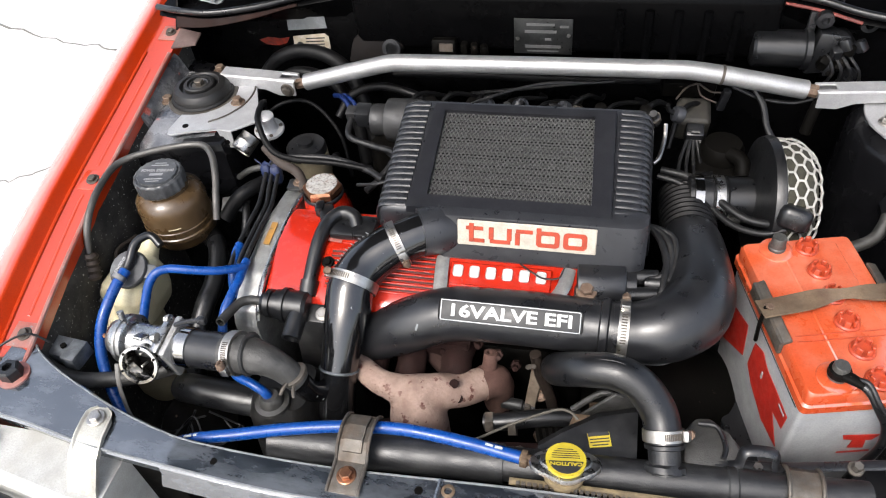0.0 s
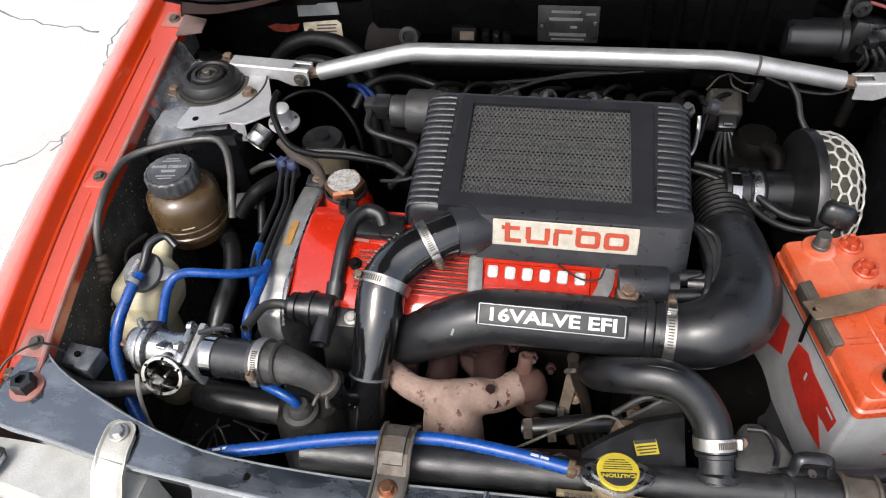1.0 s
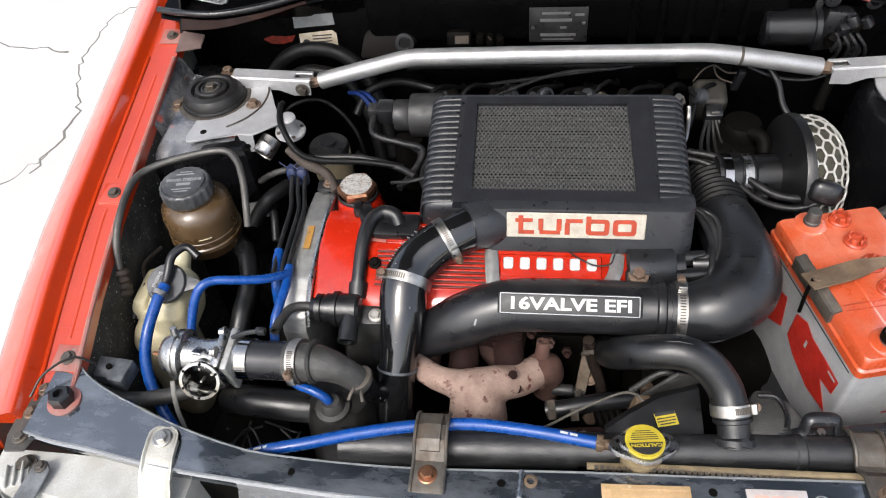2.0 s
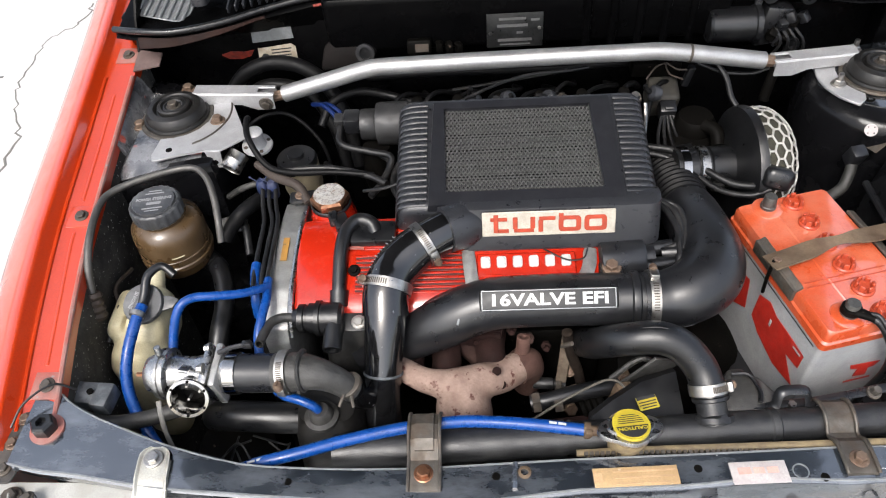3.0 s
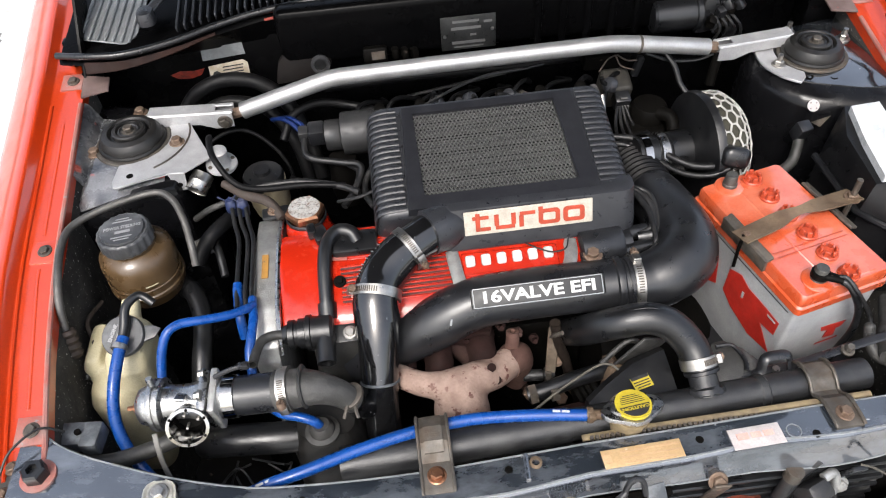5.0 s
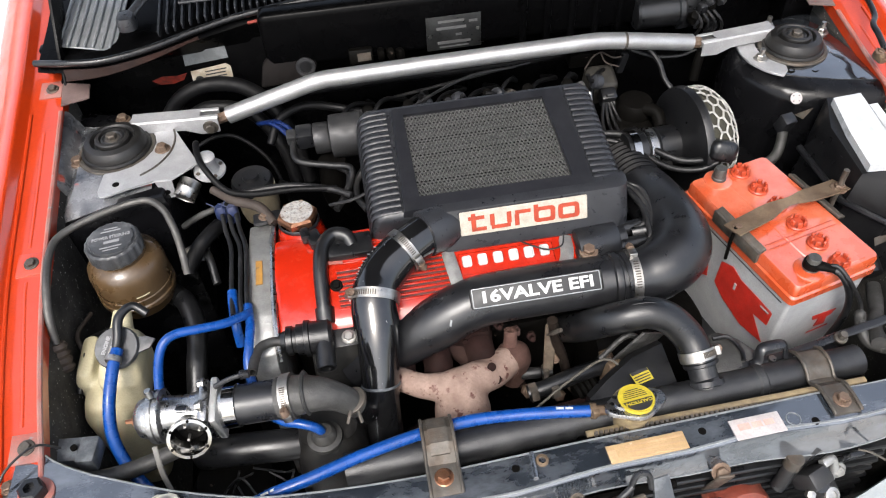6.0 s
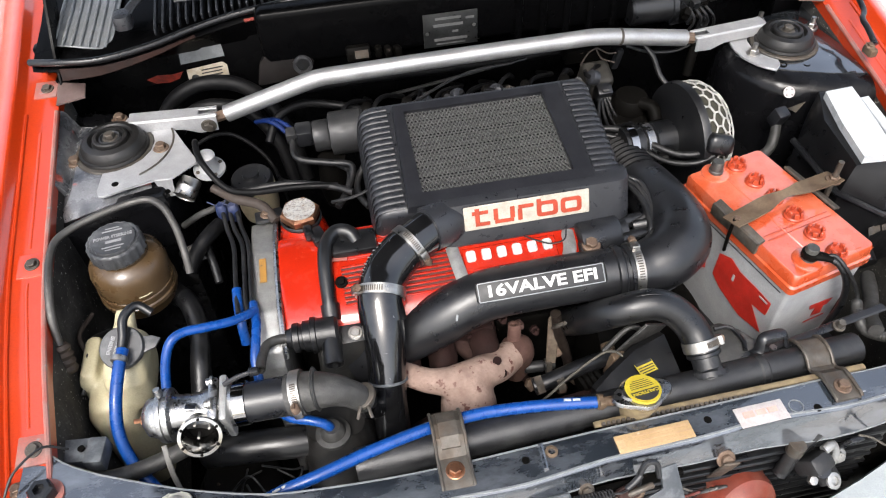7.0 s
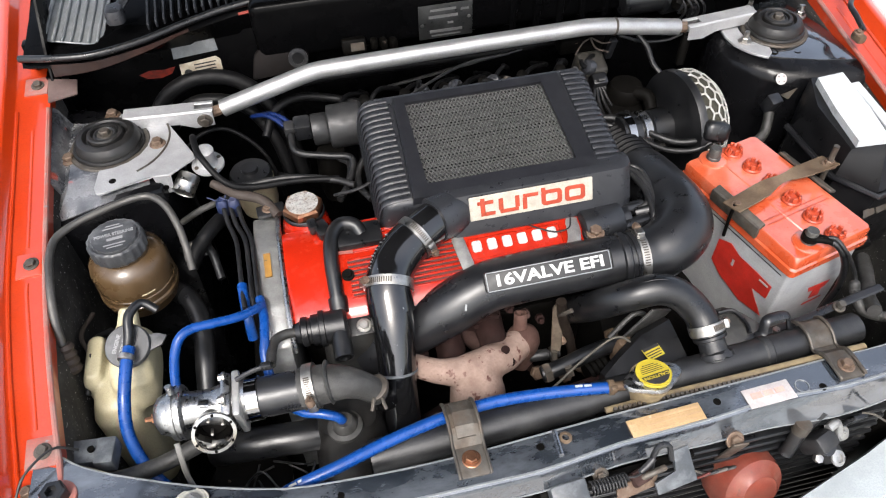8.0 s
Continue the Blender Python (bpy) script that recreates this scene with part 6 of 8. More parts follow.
TX = lambda x: (x, 0.0455 + 0.045 * (x + 0.24), 0.711 + 0.006 * (x + 0.24))
part("top_tank", tube(BM(), [TX(x) for x in (-0.055, 0.08, 0.2, 0.32, 0.422)], 0.0195, 28, 4), TANK, rad)
part("tank_sleeve", tube(BM(), [TX(-0.238), TX(-0.1), TX(0.04)], 0.022, 28, 4), TANK, rad)
for x_ in (0.03, 0.285):
    part("sleeve_edge", lathe(BM(), [(0.0195, -0.006), (0.0212, -0.004), (0.0212, 0.004), (0.0195, 0.006)], aim(TX(x_), (1, 0.045, 0.006)), 30), TANK, rad)
part("neck_weld", roughen(lathe(BM(), [(0.0175, -0.004), (0.022, -0.003), (0.0215, 0.003), (0.0175, 0.006)], aim((0.2145, 0.0715, 0.729), (-0.05, 0.78, 0.62)), 26), 0.0035, 160), TANK, rad, "lumpy weld round the neck")
part("core", box(BM(), (0.66, 0.02, 0.42), pose(0.09, 0.045, 0.48), 0.002), CORE, rad)
part("gasket_strip", tube(BM(), [(0.05, 0.032, 0.7255), (0.13, 0.0345, 0.7265), (0.25, 0.036, 0.728), (0.405, 0.038, 0.73)], 0.0044, 10, 4, 0.6), TAN, rad)
bm = BM()
for k in range(44):
    box(bm, (0.004, 0.004, 0.006), pose(0.06 + 0.0062 * k, 0.0275 + 0.00001 * k, 0.731), 0)
tagged(part("crimp_teeth", bm, STAINED, rad), kind="stuff")
part("hose_neck", tube(BM(), [(0.215, 0.067, 0.725), (0.213, 0.083, 0.738), (0.21, 0.1, 0.75)], 0.0175, 20, 3), TANK, rad)
part("filler_neck", lathe(BM(), [(0.021, 0.72), (0.0215, 0.745), (0.025, 0.748), (0.025, 0.755)], pose(0.108, 0.045, 0), 26), TAN, rad)
part("overflow_spout", tube(BM(), [(0.1, 0.047, 0.745), (0.078, 0.05, 0.743), (0.06, 0.053, 0.741)], 0.006, 12, 2), RUST, rad)
mc = pose(0.109, 0.042, 0.758, -9, 2, 7) @ Matrix.Diagonal((0.92, 0.92, 1, 1))
ears = []
for a in range(0, 360, 10):
    c, s = math.cos(radians(a)), math.sin(radians(a))
    r = 0.0265 + 0.0155 * abs(c) ** 8
    ears.append((r * c, r * s))
rc = part("radiator_cap", loft(BM(), [[mc @ Vector((x * k, y * k, h)) for x, y in ears] for k, h in ((0.95, -0.001), (1.0, 0.0005), (1.0, 0.004), (0.96, 0.006), (0.72, 0.007), (0.68, 0.0105), (0.3, 0.0112))]), ALU, rad, "alloy two-eared radiator cap with a yellow warning disc")
part("warning_disc", lathe(BM(), [(0.0232, 0.0075), (0.0232, 0.0118), (0, 0.0122)], mc, 32), YELLOW, rc, "yellow warning disc with black print")
seg_ = [(0.02 * math.cos(radians(a)), 0.02 * math.sin(radians(a))) for a in range(190, 351, 10)]
part("black_band", prism(BM(), seg_, 0.0119, 0.0129, mc), BLACK_PRINT, rc)
letters("CAUTION", 0.0062, mc @ pose(0, -0.0075, 0.0132, 0, 0, 180), YELLOW, rc, bold=0.0002, wide=1.3, thick=0.0002)
print_bars([(0, 0.0125, 0.018, 0.001), (0, 0.0095, 0.026, 0.001), (0, 0.0065, 0.03, 0.001), (0, 0.0035, 0.032, 0.001), (0, 0.0005, 0.032, 0.001)], mc @ pose(0, 0.001, 0.0122, 0, 0, 0), BLACK_PRINT, rc, t=0.0003)
uh = thing("upper_radiator_hose", "black rubber upper radiator hose curving to the tank", "hose", (0.15, 0.14, 0.77))
part("hose_body", tube(BM(), [(0.085, 0.235, 0.66), (0.086, 0.205, 0.7), (0.09, 0.18, 0.735), (0.103, 0.161, 0.765), (0.125, 0.15, 0.784), (0.155, 0.145, 0.792), (0.182, 0.137, 0.784), (0.203, 0.12, 0.765), (0.2105, 0.1, 0.75), (0.213, 0.088, 0.742)], 0.0202, 24, 6), RUBBER, uh)
part("hose_lip", lathe(BM(), [(0.0203, -0.003), (0.0216, -0.002), (0.0216, 0.002), (0.0203, 0.003)], aim((0.2125, 0.0905, 0.7435), (0.12, -0.72, -0.6)), 26), RUBBER, uh, "thickened hose end")
part("mould_seam", tube(BM(), [(0.103, 0.161, 0.7853), (0.125, 0.15, 0.8042), (0.155, 0.145, 0.8122), (0.185, 0.139, 0.803)], 0.0009, 6, 5), RUBBER, uh)
hose_clamp((0.2105, 0.1, 0.75), (0.12, -0.72, -0.6), 0.0212, 0.013, (0.236, 0.095, 0.757), "dull steel hose clamp with a rusty screw on the radiator hose")

# straps over the tank
st = thing("radiator_strap", "stained steel strap holding the radiator tank", "strap", (-0.126, 0.03, 0.74), "radiator straps")
prof = [(0.082, 0.735), (0.072, 0.75), (0.055, 0.757), (0.037, 0.7555), (0.026, 0.748), (0.018, 0.7415), (-0.012, 0.741), (-0.018, 0.7385)]
bm = BM()
loft(bm, [[(x, y, z) for y, z in prof] + [(x, y, z - 0.003) for y, z in prof[::-1]] for x in (-0.1435, -0.1075)])
part("strap", bm, STAINED, st, "", 25)
bm = BM()
loft(bm, [[(x, y + 0.0, z + 0.0028) for y, z in prof[1:5]] + [(x, y, z) for y, z in prof[1:5][::-1]] for x in (-0.1365, -0.1145)])
part("pressed_pad", bm, STAINED, st, "", 25)
for x in (-0.1435, -0.1075):
    part("rolled_edge", tube(BM(), [(x, y, z + 0.001) for y, z in prof], 0.002, 8, 3), STAINED, st)
bolt(st, (-0.126, 0.002, 0.7415), 0.0075, (0, 0, 1), COPPER, "bolt", 0.008, "coppery bolt")
st = thing("radiator_strap", "dusty black steel strap holding the radiator tank", "strap", (0.355, 0.03, 0.74), "radiator straps")
prof2 = [(0.1, 0.712), (0.096, 0.725), (0.087, 0.7345), (0.073, 0.7375), (0.06, 0.734), (0.051, 0.7275), (0.044, 0.7285), (0.035, 0.738), (0.022, 0.7405), (0.0, 0.7405), (-0.004, 0.739)]
bm = BM()
loft(bm, [[(x, y, z) for y, z in prof2] + [(x, y - 0.0015, z - 0.003) for y, z in prof2[::-1]] for x in (0.339, 0.372)])
part("strap", bm, STAINED, st, "", 30)
for x in (0.339, 0.372):
    part("rolled_edge", tube(BM(), [(x, y, z + 0.001) for y, z in prof2], 0.0025, 8, 3), STAINED, st)
bolt(st, (0.356, 0.012, 0.741), 0.007, (0, 0, 1), RUST_BOLT, "bolt", 0.008)

# fan shroud and its yellow label
fs = thing("fan_shroud", "black plastic fan shroud with a yellow caution label", "fan shroud", (0.2, 0.11, 0.6))
bm = BM()
loft(bm, [[(x, y0, z0 - 0.2), (x, y0, z0), (x, y1, z1), (x, y1 + 0.012, z1 - 0.01), (x, y1 + 0.012, z1 - 0.2)] for x, y0, z0, y1, z1 in ((0.075, 0.075, 0.705, 0.09, 0.705), (0.1, 0.077, 0.71, 0.105, 0.715), (0.14, 0.079, 0.715, 0.128, 0.722), (0.186, 0.082, 0.715, 0.143, 0.722))])
part("shroud_top", bm, RUBBER, fs, "", 30)
ml = Matrix.Translation((0.144, 0.1, 0.7205)) @ pose(0, 0, 0, 8, 0, 14)
part("caution_label", box(BM(), (0.025, 0.017, 0.001), ml, 0), YELLOW, fs, "yellow caution label")
print_bars([(0, 0.0065, 0.024, 0.004), (0, 0.001, 0.022, 0.0014), (0, -0.0025, 0.022, 0.0014), (0, -0.006, 0.018, 0.0014)], ml @ pose(0, 0, 0.0005), BLACK_PRINT, fs, t=0.0004)
bm = BM()
prism(bm, [(0.235, 0.085), (0.3, 0.085), (0.305, 0.105), (0.285, 0.13), (0.268, 0.148), (0.25, 0.146), (0.236, 0.125)], 0.69, 0.722, None, 0.006)
part("shroud_ear", bm, OLD_RUBBER, fs)
bm = tube(BM(), [(0.252, 0.135, 0.725), (0.272, 0.132, 0.727), (0.28, 0.11, 0.726), (0.277, 0.095, 0.724)], 0.003, 8, 5)
part("ear_rim", bm, RUBBER, fs)
part("fan_blade", box(BM(), (0.05, 0.004, 0.09), pose(0.15, 0.15, 0.70, 10, 35, 20), 0.001, 1), OLD_RUBBER, fs)
part("fan_rim", tube(BM(), [(0.11, 0.155, 0.69), (0.15, 0.165, 0.72), (0.18, 0.155, 0.69)], 0.004, 8, 5), OLD_RUBBER, fs)
cl = thing("wiring_clip", "black steel wiring clip on the radiator top", "clip", (0.31, 0.09, 0.725))
part("clip_bridge", tube(BM(), [(0.283, 0.088, 0.722), (0.292, 0.09, 0.726), (0.296, 0.097, 0.742), (0.312, 0.099, 0.744), (0.327, 0.098, 0.742), (0.33, 0.09, 0.728), (0.338, 0.088, 0.724)], 0.0065, 8, 4, 0.4), SATIN, cl)
part("clip_bolt", lathe(BM(), [(0.005, 0), (0.005, 0.006), (0, 0.006)], pose(0.312, 0.09, 0.722), 6), STEEL, cl)
part("tray_lip", tube(BM(), [(0.25, 0.092, 0.718), (0.33, 0.095, 0.722), (0.42, 0.108, 0.728), (0.48, 0.115, 0.735)], 0.006, 8, 4, 0.5), SATIN, cl)
bolt(cl, (0.409, 0.101, 0.731), 0.0055, (0, -0.2, 1), STAINED, "bolt", 0.011)

# ---- blue hoses ----
oh = thing("overflow_hose", "long blue silicone overflow hose from bottle to radiator cap", "hose", (-0.3, 0.06, 0.7))
part("hose_body", tube(BM(), [(-0.5, 0.219, 0.79), (-0.504, 0.195, 0.785), (-0.51, 0.158, 0.766), (-0.513, 0.132, 0.738), (-0.504, 0.108, 0.71), (-0.485, 0.084, 0.69), (-0.46, 0.062, 0.68), (-0.41, 0.036, 0.69), (-0.36, 0.019, 0.718), (-0.32, 0.0215, 0.735), (-0.275, 0.0295, 0.741), (-0.215, 0.0465, 0.741), (-0.15, 0.0605, 0.7405), (-0.09, 0.068, 0.739), (-0.045, 0.0675, 0.738), (0.01, 0.062, 0.738), (0.068, 0.0535, 0.738)], 0.0074, 18, 6), BLUE, oh)
for at, ax_ in (((-0.5035, 0.206, 0.7885), (-0.2, -0.9, -0.2)), ((0.064, 0.0542, 0.738), (1, -0.15, 0))):
    bm = lathe(BM(), [(0.0085, -0.004), (0.0098, -0.003), (0.0098, 0.003), (0.0085, 0.004)], aim(at, ax_), 20)
    part("clip_ring", bm, RUST if at[0] > 0 else STEEL, oh)
part("clip_tab", box(BM(), (0.008, 0.006, 0.01), pose(0.064, 0.046, 0.746), 0.001), RUST, oh)
for mm_ in (pose(-0.322, 0.021, 0.7425, 0, 0, 18), pose(0.03, 0.0595, 0.746, 0, 0, -10)):
    print_bars([(-0.006, 0, 0.009, 0.003), (0.005, 0, 0.009, 0.003)], mm_, WHITE_PRINT, oh)
hose("blue_vacuum_hose", [(-0.338, 0.247, 0.789), (-0.346, 0.235, 0.797), (-0.365, 0.221, 0.806), (-0.393, 0.211, 0.815), (-0.417, 0.205, 0.82), (-0.431, 0.196, 0.819), (-0.44, 0.185, 0.807), (-0.446, 0.172, 0.787), (-0.448, 0.155, 0.768), (-0.444, 0.14, 0.76)], 0.0058, BLUE, "blue silicone vacuum hose to the blow-off valve")
hose("blue_tee_hose", [(-0.341, 0.262, 0.785), (-0.339, 0.245, 0.786), (-0.337, 0.228, 0.786), (-0.339, 0.2, 0.782), (-0.342, 0.175, 0.77), (-0.335, 0.14, 0.74), (-0.31, 0.115, 0.735), (-0.285, 0.105, 0.735), (-0.268, 0.1, 0.728), (-0.262, 0.1, 0.712)], 0.006, BLUE, "blue silicone hose dropping into a rubber grommet")
hose("blue_stub_hose", [(-0.362, 0.29, 0.786), (-0.361, 0.268, 0.782), (-0.36, 0.245, 0.765), (-0.36, 0.235, 0.74)], 0.0066, BLUE, "short blue silicone hose stub")
for dx_ in (0.0, -0.012):
    hose("blue_rear_hose", [(-0.266 + dx_, 0.572, 0.818), (-0.278 + dx_, 0.588, 0.822), (-0.295 + dx_, 0.607, 0.82), (-0.315 + dx_, 0.63, 0.805)], 0.0038, mat("dark_blue_hose", (0.004, 0.015, 0.08), 0.35), "dark blue silicone hose by the throttle", group="blue hoses by the throttle")
gm = single("rubber_grommet", lathe(BM(), [(0.022, 0), (0.022, 0.006), (0.016, 0.008), (0.0145, 0.016), (0.0105, 0.02), (0.008, 0.02)], pose(-0.262, 0.1, 0.7), 24), OLD_RUBBER, "dusty rubber grommet on the engine mount", "grommet")

# leads beside the timing cover
for k, (x0, x1) in enumerate(((-0.386, -0.362), (-0.376, -0.35), (-0.366, -0.342))):
    hose("spark_lead", [(x0 + 0.004, 0.445, 0.79), (x0 + 0.01, 0.41, 0.785), (x1 - 0.004, 0.37, 0.788), (x1 - 0.001, 0.32, 0.79), (x1, 0.27 + 0.01 * (k == 0), 0.788), (x1 + 0.002, 0.25, 0.785)], 0.0033, WIRE, "black lead running along the timing cover", "cable", seg=10, group="timing cover leads")
for x, y in ((-0.383, 0.447), (-0.366, 0.444)):
    pg = thing("blue_plug", "faded blue connector with frayed tie ends", "connector", (x, y, 0.79), "blue plugs")
    part("plug_body", loft(BM(), [round_rect(x, y, 0.016 * s, 0.016 * s, 0.006 * s, z) for z, s in ((0.772, 0.9), (0.785, 1.05), (0.796, 1.0), (0.801, 0.6))]), PLUG_BLUE, pg)
    part("tie_end", tube(BM(), [(x - 0.004, y, 0.798), (x - 0.018, y + 0.006, 0.804)], 0.001, 6, 1), PLUG_BLUE, pg)
    part("tie_end", tube(BM(), [(x + 0.004, y, 0.798), (x + 0.012, y + 0.014, 0.806)], 0.001, 6, 1), PLUG_BLUE, pg)

# ---- battery ----
bat = thing("battery", "grey car battery with an orange lid and red print", "battery", (0.394, 0.27, 0.58))
B = pose(0.394, 0.272, 0, 0, 0, 13.5)
bm = BM()
loft(bm, [[B @ Vector(p) for p in round_rect(0, 0, w, d, 0.006, z, 3)] for w, d, z in ((0.122, 0.212, 0.575), (0.128, 0.218, 0.65), (0.132, 0.223, 0.755), (0.132, 0.223, 0.762))])
part("case", bm, CASE, bat)
bm = BM()
loft(bm, [[B @ Vector(p) for p in round_rect(0, 0, w, d, 0.007, z, 3)] for w, d, z in ((0.136, 0.228, 0.756), (0.141, 0.233, 0.757), (0.141, 0.233, 0.768), (0.136, 0.228, 0.77), (0.136, 0.228, 0.785), (0.132, 0.224, 0.789))])
part("lid", bm, ORANGE, bat, "orange plastic lid with grime")
part("lid_panel", box(BM(), (0.07, 0.212, 0.003), B @ pose(0.012, -0.003, 0.789), 0.0015, 1), ORANGE, bat)
part("lid_line", box(BM(), (0.11, 0.0012, 0.0006), B @ pose(0.0, -0.045, 0.7908), 0), CAP_RED, bat)
part("lid_line", box(BM(), (0.11, 0.0012, 0.0006), B @ pose(0.0, -0.037, 0.7908), 0), CAP_RED, bat)
vent = None
for k in range(6):
    m = B @ pose(0.008, 0.095 - 0.0395 * k, 0.7895, 0, 0, 37 * k + 10)
    if vent is None:
        bm = lathe(BM(), [(0.014, 0), (0.014, 0.0035), (0.0125, 0.005), (0.0105, 0.0052), (0.0085, 0.0045), (0, 0.0045)], None, 26)
        for a in range(0, 360, 60):
            box(bm, (0.0035, 0.0065, 0.009), pose(0, 0, 0, 0, 0, a) @ pose(0.0098, 0, 0.0085, 0, -8), 0.0008, 1)
        vent = part("vent_cap", bm, CAP_RED, bat, "red castellated vent cap")
        vent.matrix_basis = m
    else:
        tagged(again("vent_cap", vent, m, bat), "red castellated vent cap")
for x, y in ((-0.0288, 0.0975), (-0.032, -0.094)):
    part("post_seat", lathe(BM(), [(0.021, 0.788), (0.02, 0.791), (0.0165, 0.7925), (0.0105, 0.793)], B @ pose(x, y, 0), 28), ORANGE, bat)
    part("terminal_post", lathe(BM(), [(0.0105, 0.79), (0.0105, 0.797), (0.0092, 0.798), (0.0086, 0.811), (0.0075, 0.813), (0, 0.813)], B @ pose(x, y, 0), 20), LEAD, bat)
# side print: bold red shapes on both seen faces
ms = B @ pose(-0.0658, 0, 0.665, 90, 0, -90)
for poly in ([(-0.012, 0.05), (0.01, 0.06), (0.03, 0.052), (0.064, 0.052), (0.095, 0.05), (0.094, 0.024), (0.067, 0.02), (0.097, -0.012), (0.055, -0.02), (0.01, -0.009), (-0.013, 0.005)], [(-0.1, 0.03), (-0.04, 0.05), (-0.03, 0.0), (-0.1, -0.045)]):
    part("side_print", prism(BM(), poly, 0, 0.0008, ms), LABEL_RED, bat)
for yy_ in (0.087, 0.08):
    part("side_line", box(BM(), (0.2, 0.0016, 0.0008), ms @ pose(0, yy_, 0.0002), 0), BLACK_PRINT, bat)
print_bars([(0.024, 0.032, 0.004, 0.012), (0.082, 0.045, 0.016, 0.003)], ms @ pose(0, 0, 0.0008), CASE, bat)
mf = B @ pose(0, -0.1105, 0.69, 90, 0, 0)
part("front_emblem", prism(BM(), [(-0.003, 0.004), (0.04, 0.0), (0.034, -0.01), (0.027, -0.011), (0.029, -0.028), (0.01, -0.025), (0.012, -0.008), (0.0, -0.005)], 0, 0.0008, mf), LABEL_RED, bat)
print_bars([(0.02, -0.036, 0.038, 0.003)], mf, LABEL_RED, bat)

hd = thing("battery_clamp", "rusty twisted steel battery hold-down bar", "battery clamp", (0.39, 0.27, 0.79))
bm = BM()
rings = []
for k in range(17):
    f = k / 16
    x = -0.083 + 0.183 * f
    tw = radians(-14 + 48 * math.exp(-((f - 0.5) / 0.16) ** 2))
    w = 0.0158 * (1 - 0.62 * math.exp(-((f - 0.52) / 0.17) ** 2))
    c = Vector((x, 0.004 * math.sin(f * 3), 0.797 + 0.012 * f + 0.006 * math.exp(-((f - 0.5) / 0.2) ** 2)))
    d = Vector((0.0, math.cos(tw), math.sin(tw)))
    n_ = Vector((0.0, -math.sin(tw), math.cos(tw)))
    rings.append([B @ (c + d * w + n_ * 0.0012), B @ (c - d * w + n_ * 0.0012), B @ (c - d * w - n_ * 0.0012), B @ (c + d * w - n_ * 0.0012)])
loft(bm, rings)
part("bar", bm, RUST, hd, "", 50)
bolt(hd, B @ Vector((-0.072, 0.0, 0.798)), 0.0048, (0, 0, 1), RUST_BOLT, "nut")
part("stud", tube(BM(), [B @ Vector((0.0905, -0.004, 0.74)), B @ Vector((0.091, -0.004, 0.842))], 0.0042, 12, 1), STAINED, hd)
bolt(hd, B @ Vector((0.091, -0.004, 0.81)), 0.0075, (0, 0, 1), RUST_BOLT, "nut")
part("edge_pad", box(BM(), (0.012, 0.092, 0.006), B @ pose(-0.0665, 0.0, 0.791, 0, -28), 0.002), STAINED, hd)
part("edge_pad", box(BM(), (0.005, 0.092, 0.02), B @ pose(-0.0722, 0.0, 0.782), 0.001), STAINED, hd)
part("edge_pad", box(BM(), (0.012, 0.1, 0.004), B @ pose(0.0705, 0.01, 0.792, 0, 20), 0.001), STAINED, hd)
part("hook_rod", tube(BM(), [B @ Vector((-0.077, 0.0, 0.8)), B @ Vector((-0.077, 0.001, 0.77)), B @ Vector((-0.074, 0.002, 0.735))], 0.0025, 8, 2), GRIME_SHADE, hd)
# cables at the front post
bc = thing("battery_cable", "black battery cables clamped to the front post", "cable", (0.4, 0.15, 0.75))
part("post_clamp", lathe(BM(), [(0.0095, 0.796), (0.0115, 0.797), (0.0115, 0.805), (0.0095, 0.806)], B @ pose(-0.032, -0.094, 0), 20), GRIME_SHADE, bc)
part("clamp_tail", tube(BM(), [(0.384, 0.17, 0.801), (0.394, 0.164, 0.803), (0.406, 0.157, 0.802)], [0.0075, 0.007, 0.0055], 14, 3, 0.75), GRIME_SHADE, bc)
part("cable", tube(BM(), [(0.403, 0.159, 0.802), (0.413, 0.151, 0.797), (0.423, 0.1445, 0.782), (0.4435, 0.149, 0.742), (0.45, 0.149, 0.7), (0.441, 0.148, 0.657), (0.436, 0.147, 0.62)], 0.0047, 14, 5), RUBBER, bc)
part("cable", tube(BM(), [(0.4, 0.163, 0.804), (0.41, 0.156, 0.806), (0.423, 0.14, 0.79), (0.4565, 0.1425, 0.74), (0.458, 0.132, 0.722)], 0.0028, 12, 5), WIRE, bc)
bm = tube(BM(), [(0.4575, 0.135, 0.727), (0.457, 0.128, 0.718), (0.452, 0.112, 0.715), (0.459, 0.099, 0.706), (0.486, 0.089, 0.7), (0.53, 0.09, 0.695)], 0.0066, 16, 5)
for c in spline([(0.4575, 0.134, 0.725), (0.457, 0.128, 0.718), (0.452, 0.112, 0.715), (0.459, 0.099, 0.706), (0.486, 0.089, 0.7), (0.53, 0.09, 0.695)], 7):
    bmesh.ops.create_icosphere(bm, subdivisions=2, radius=0.0074, matrix=Matrix.Translation(c))
part("corrugated_sleeve", bm, OLD_RUBBER, bc)
# rear terminal boot and leads
bt = thing("terminal_boot", "black rubber terminal boot lifted off the rear post", "boot", (0.36, 0.41, 0.79))
part("boot", loft(BM(), [[Matrix.Translation((0.367, 0.406, 0.806)) @ pose(0, 0, 0, -25, 10, -14) @ Vector(p) for p in round_rect(0, 0, 0.042 * s, 0.03 * s, 0.011 * s, z)] for z, s in ((-0.016, 0.75), (-0.011, 0.95), (0.004, 1.0), (0.011, 0.9), (0.014, 0.6))]), RUBBER, bt, "", 60)
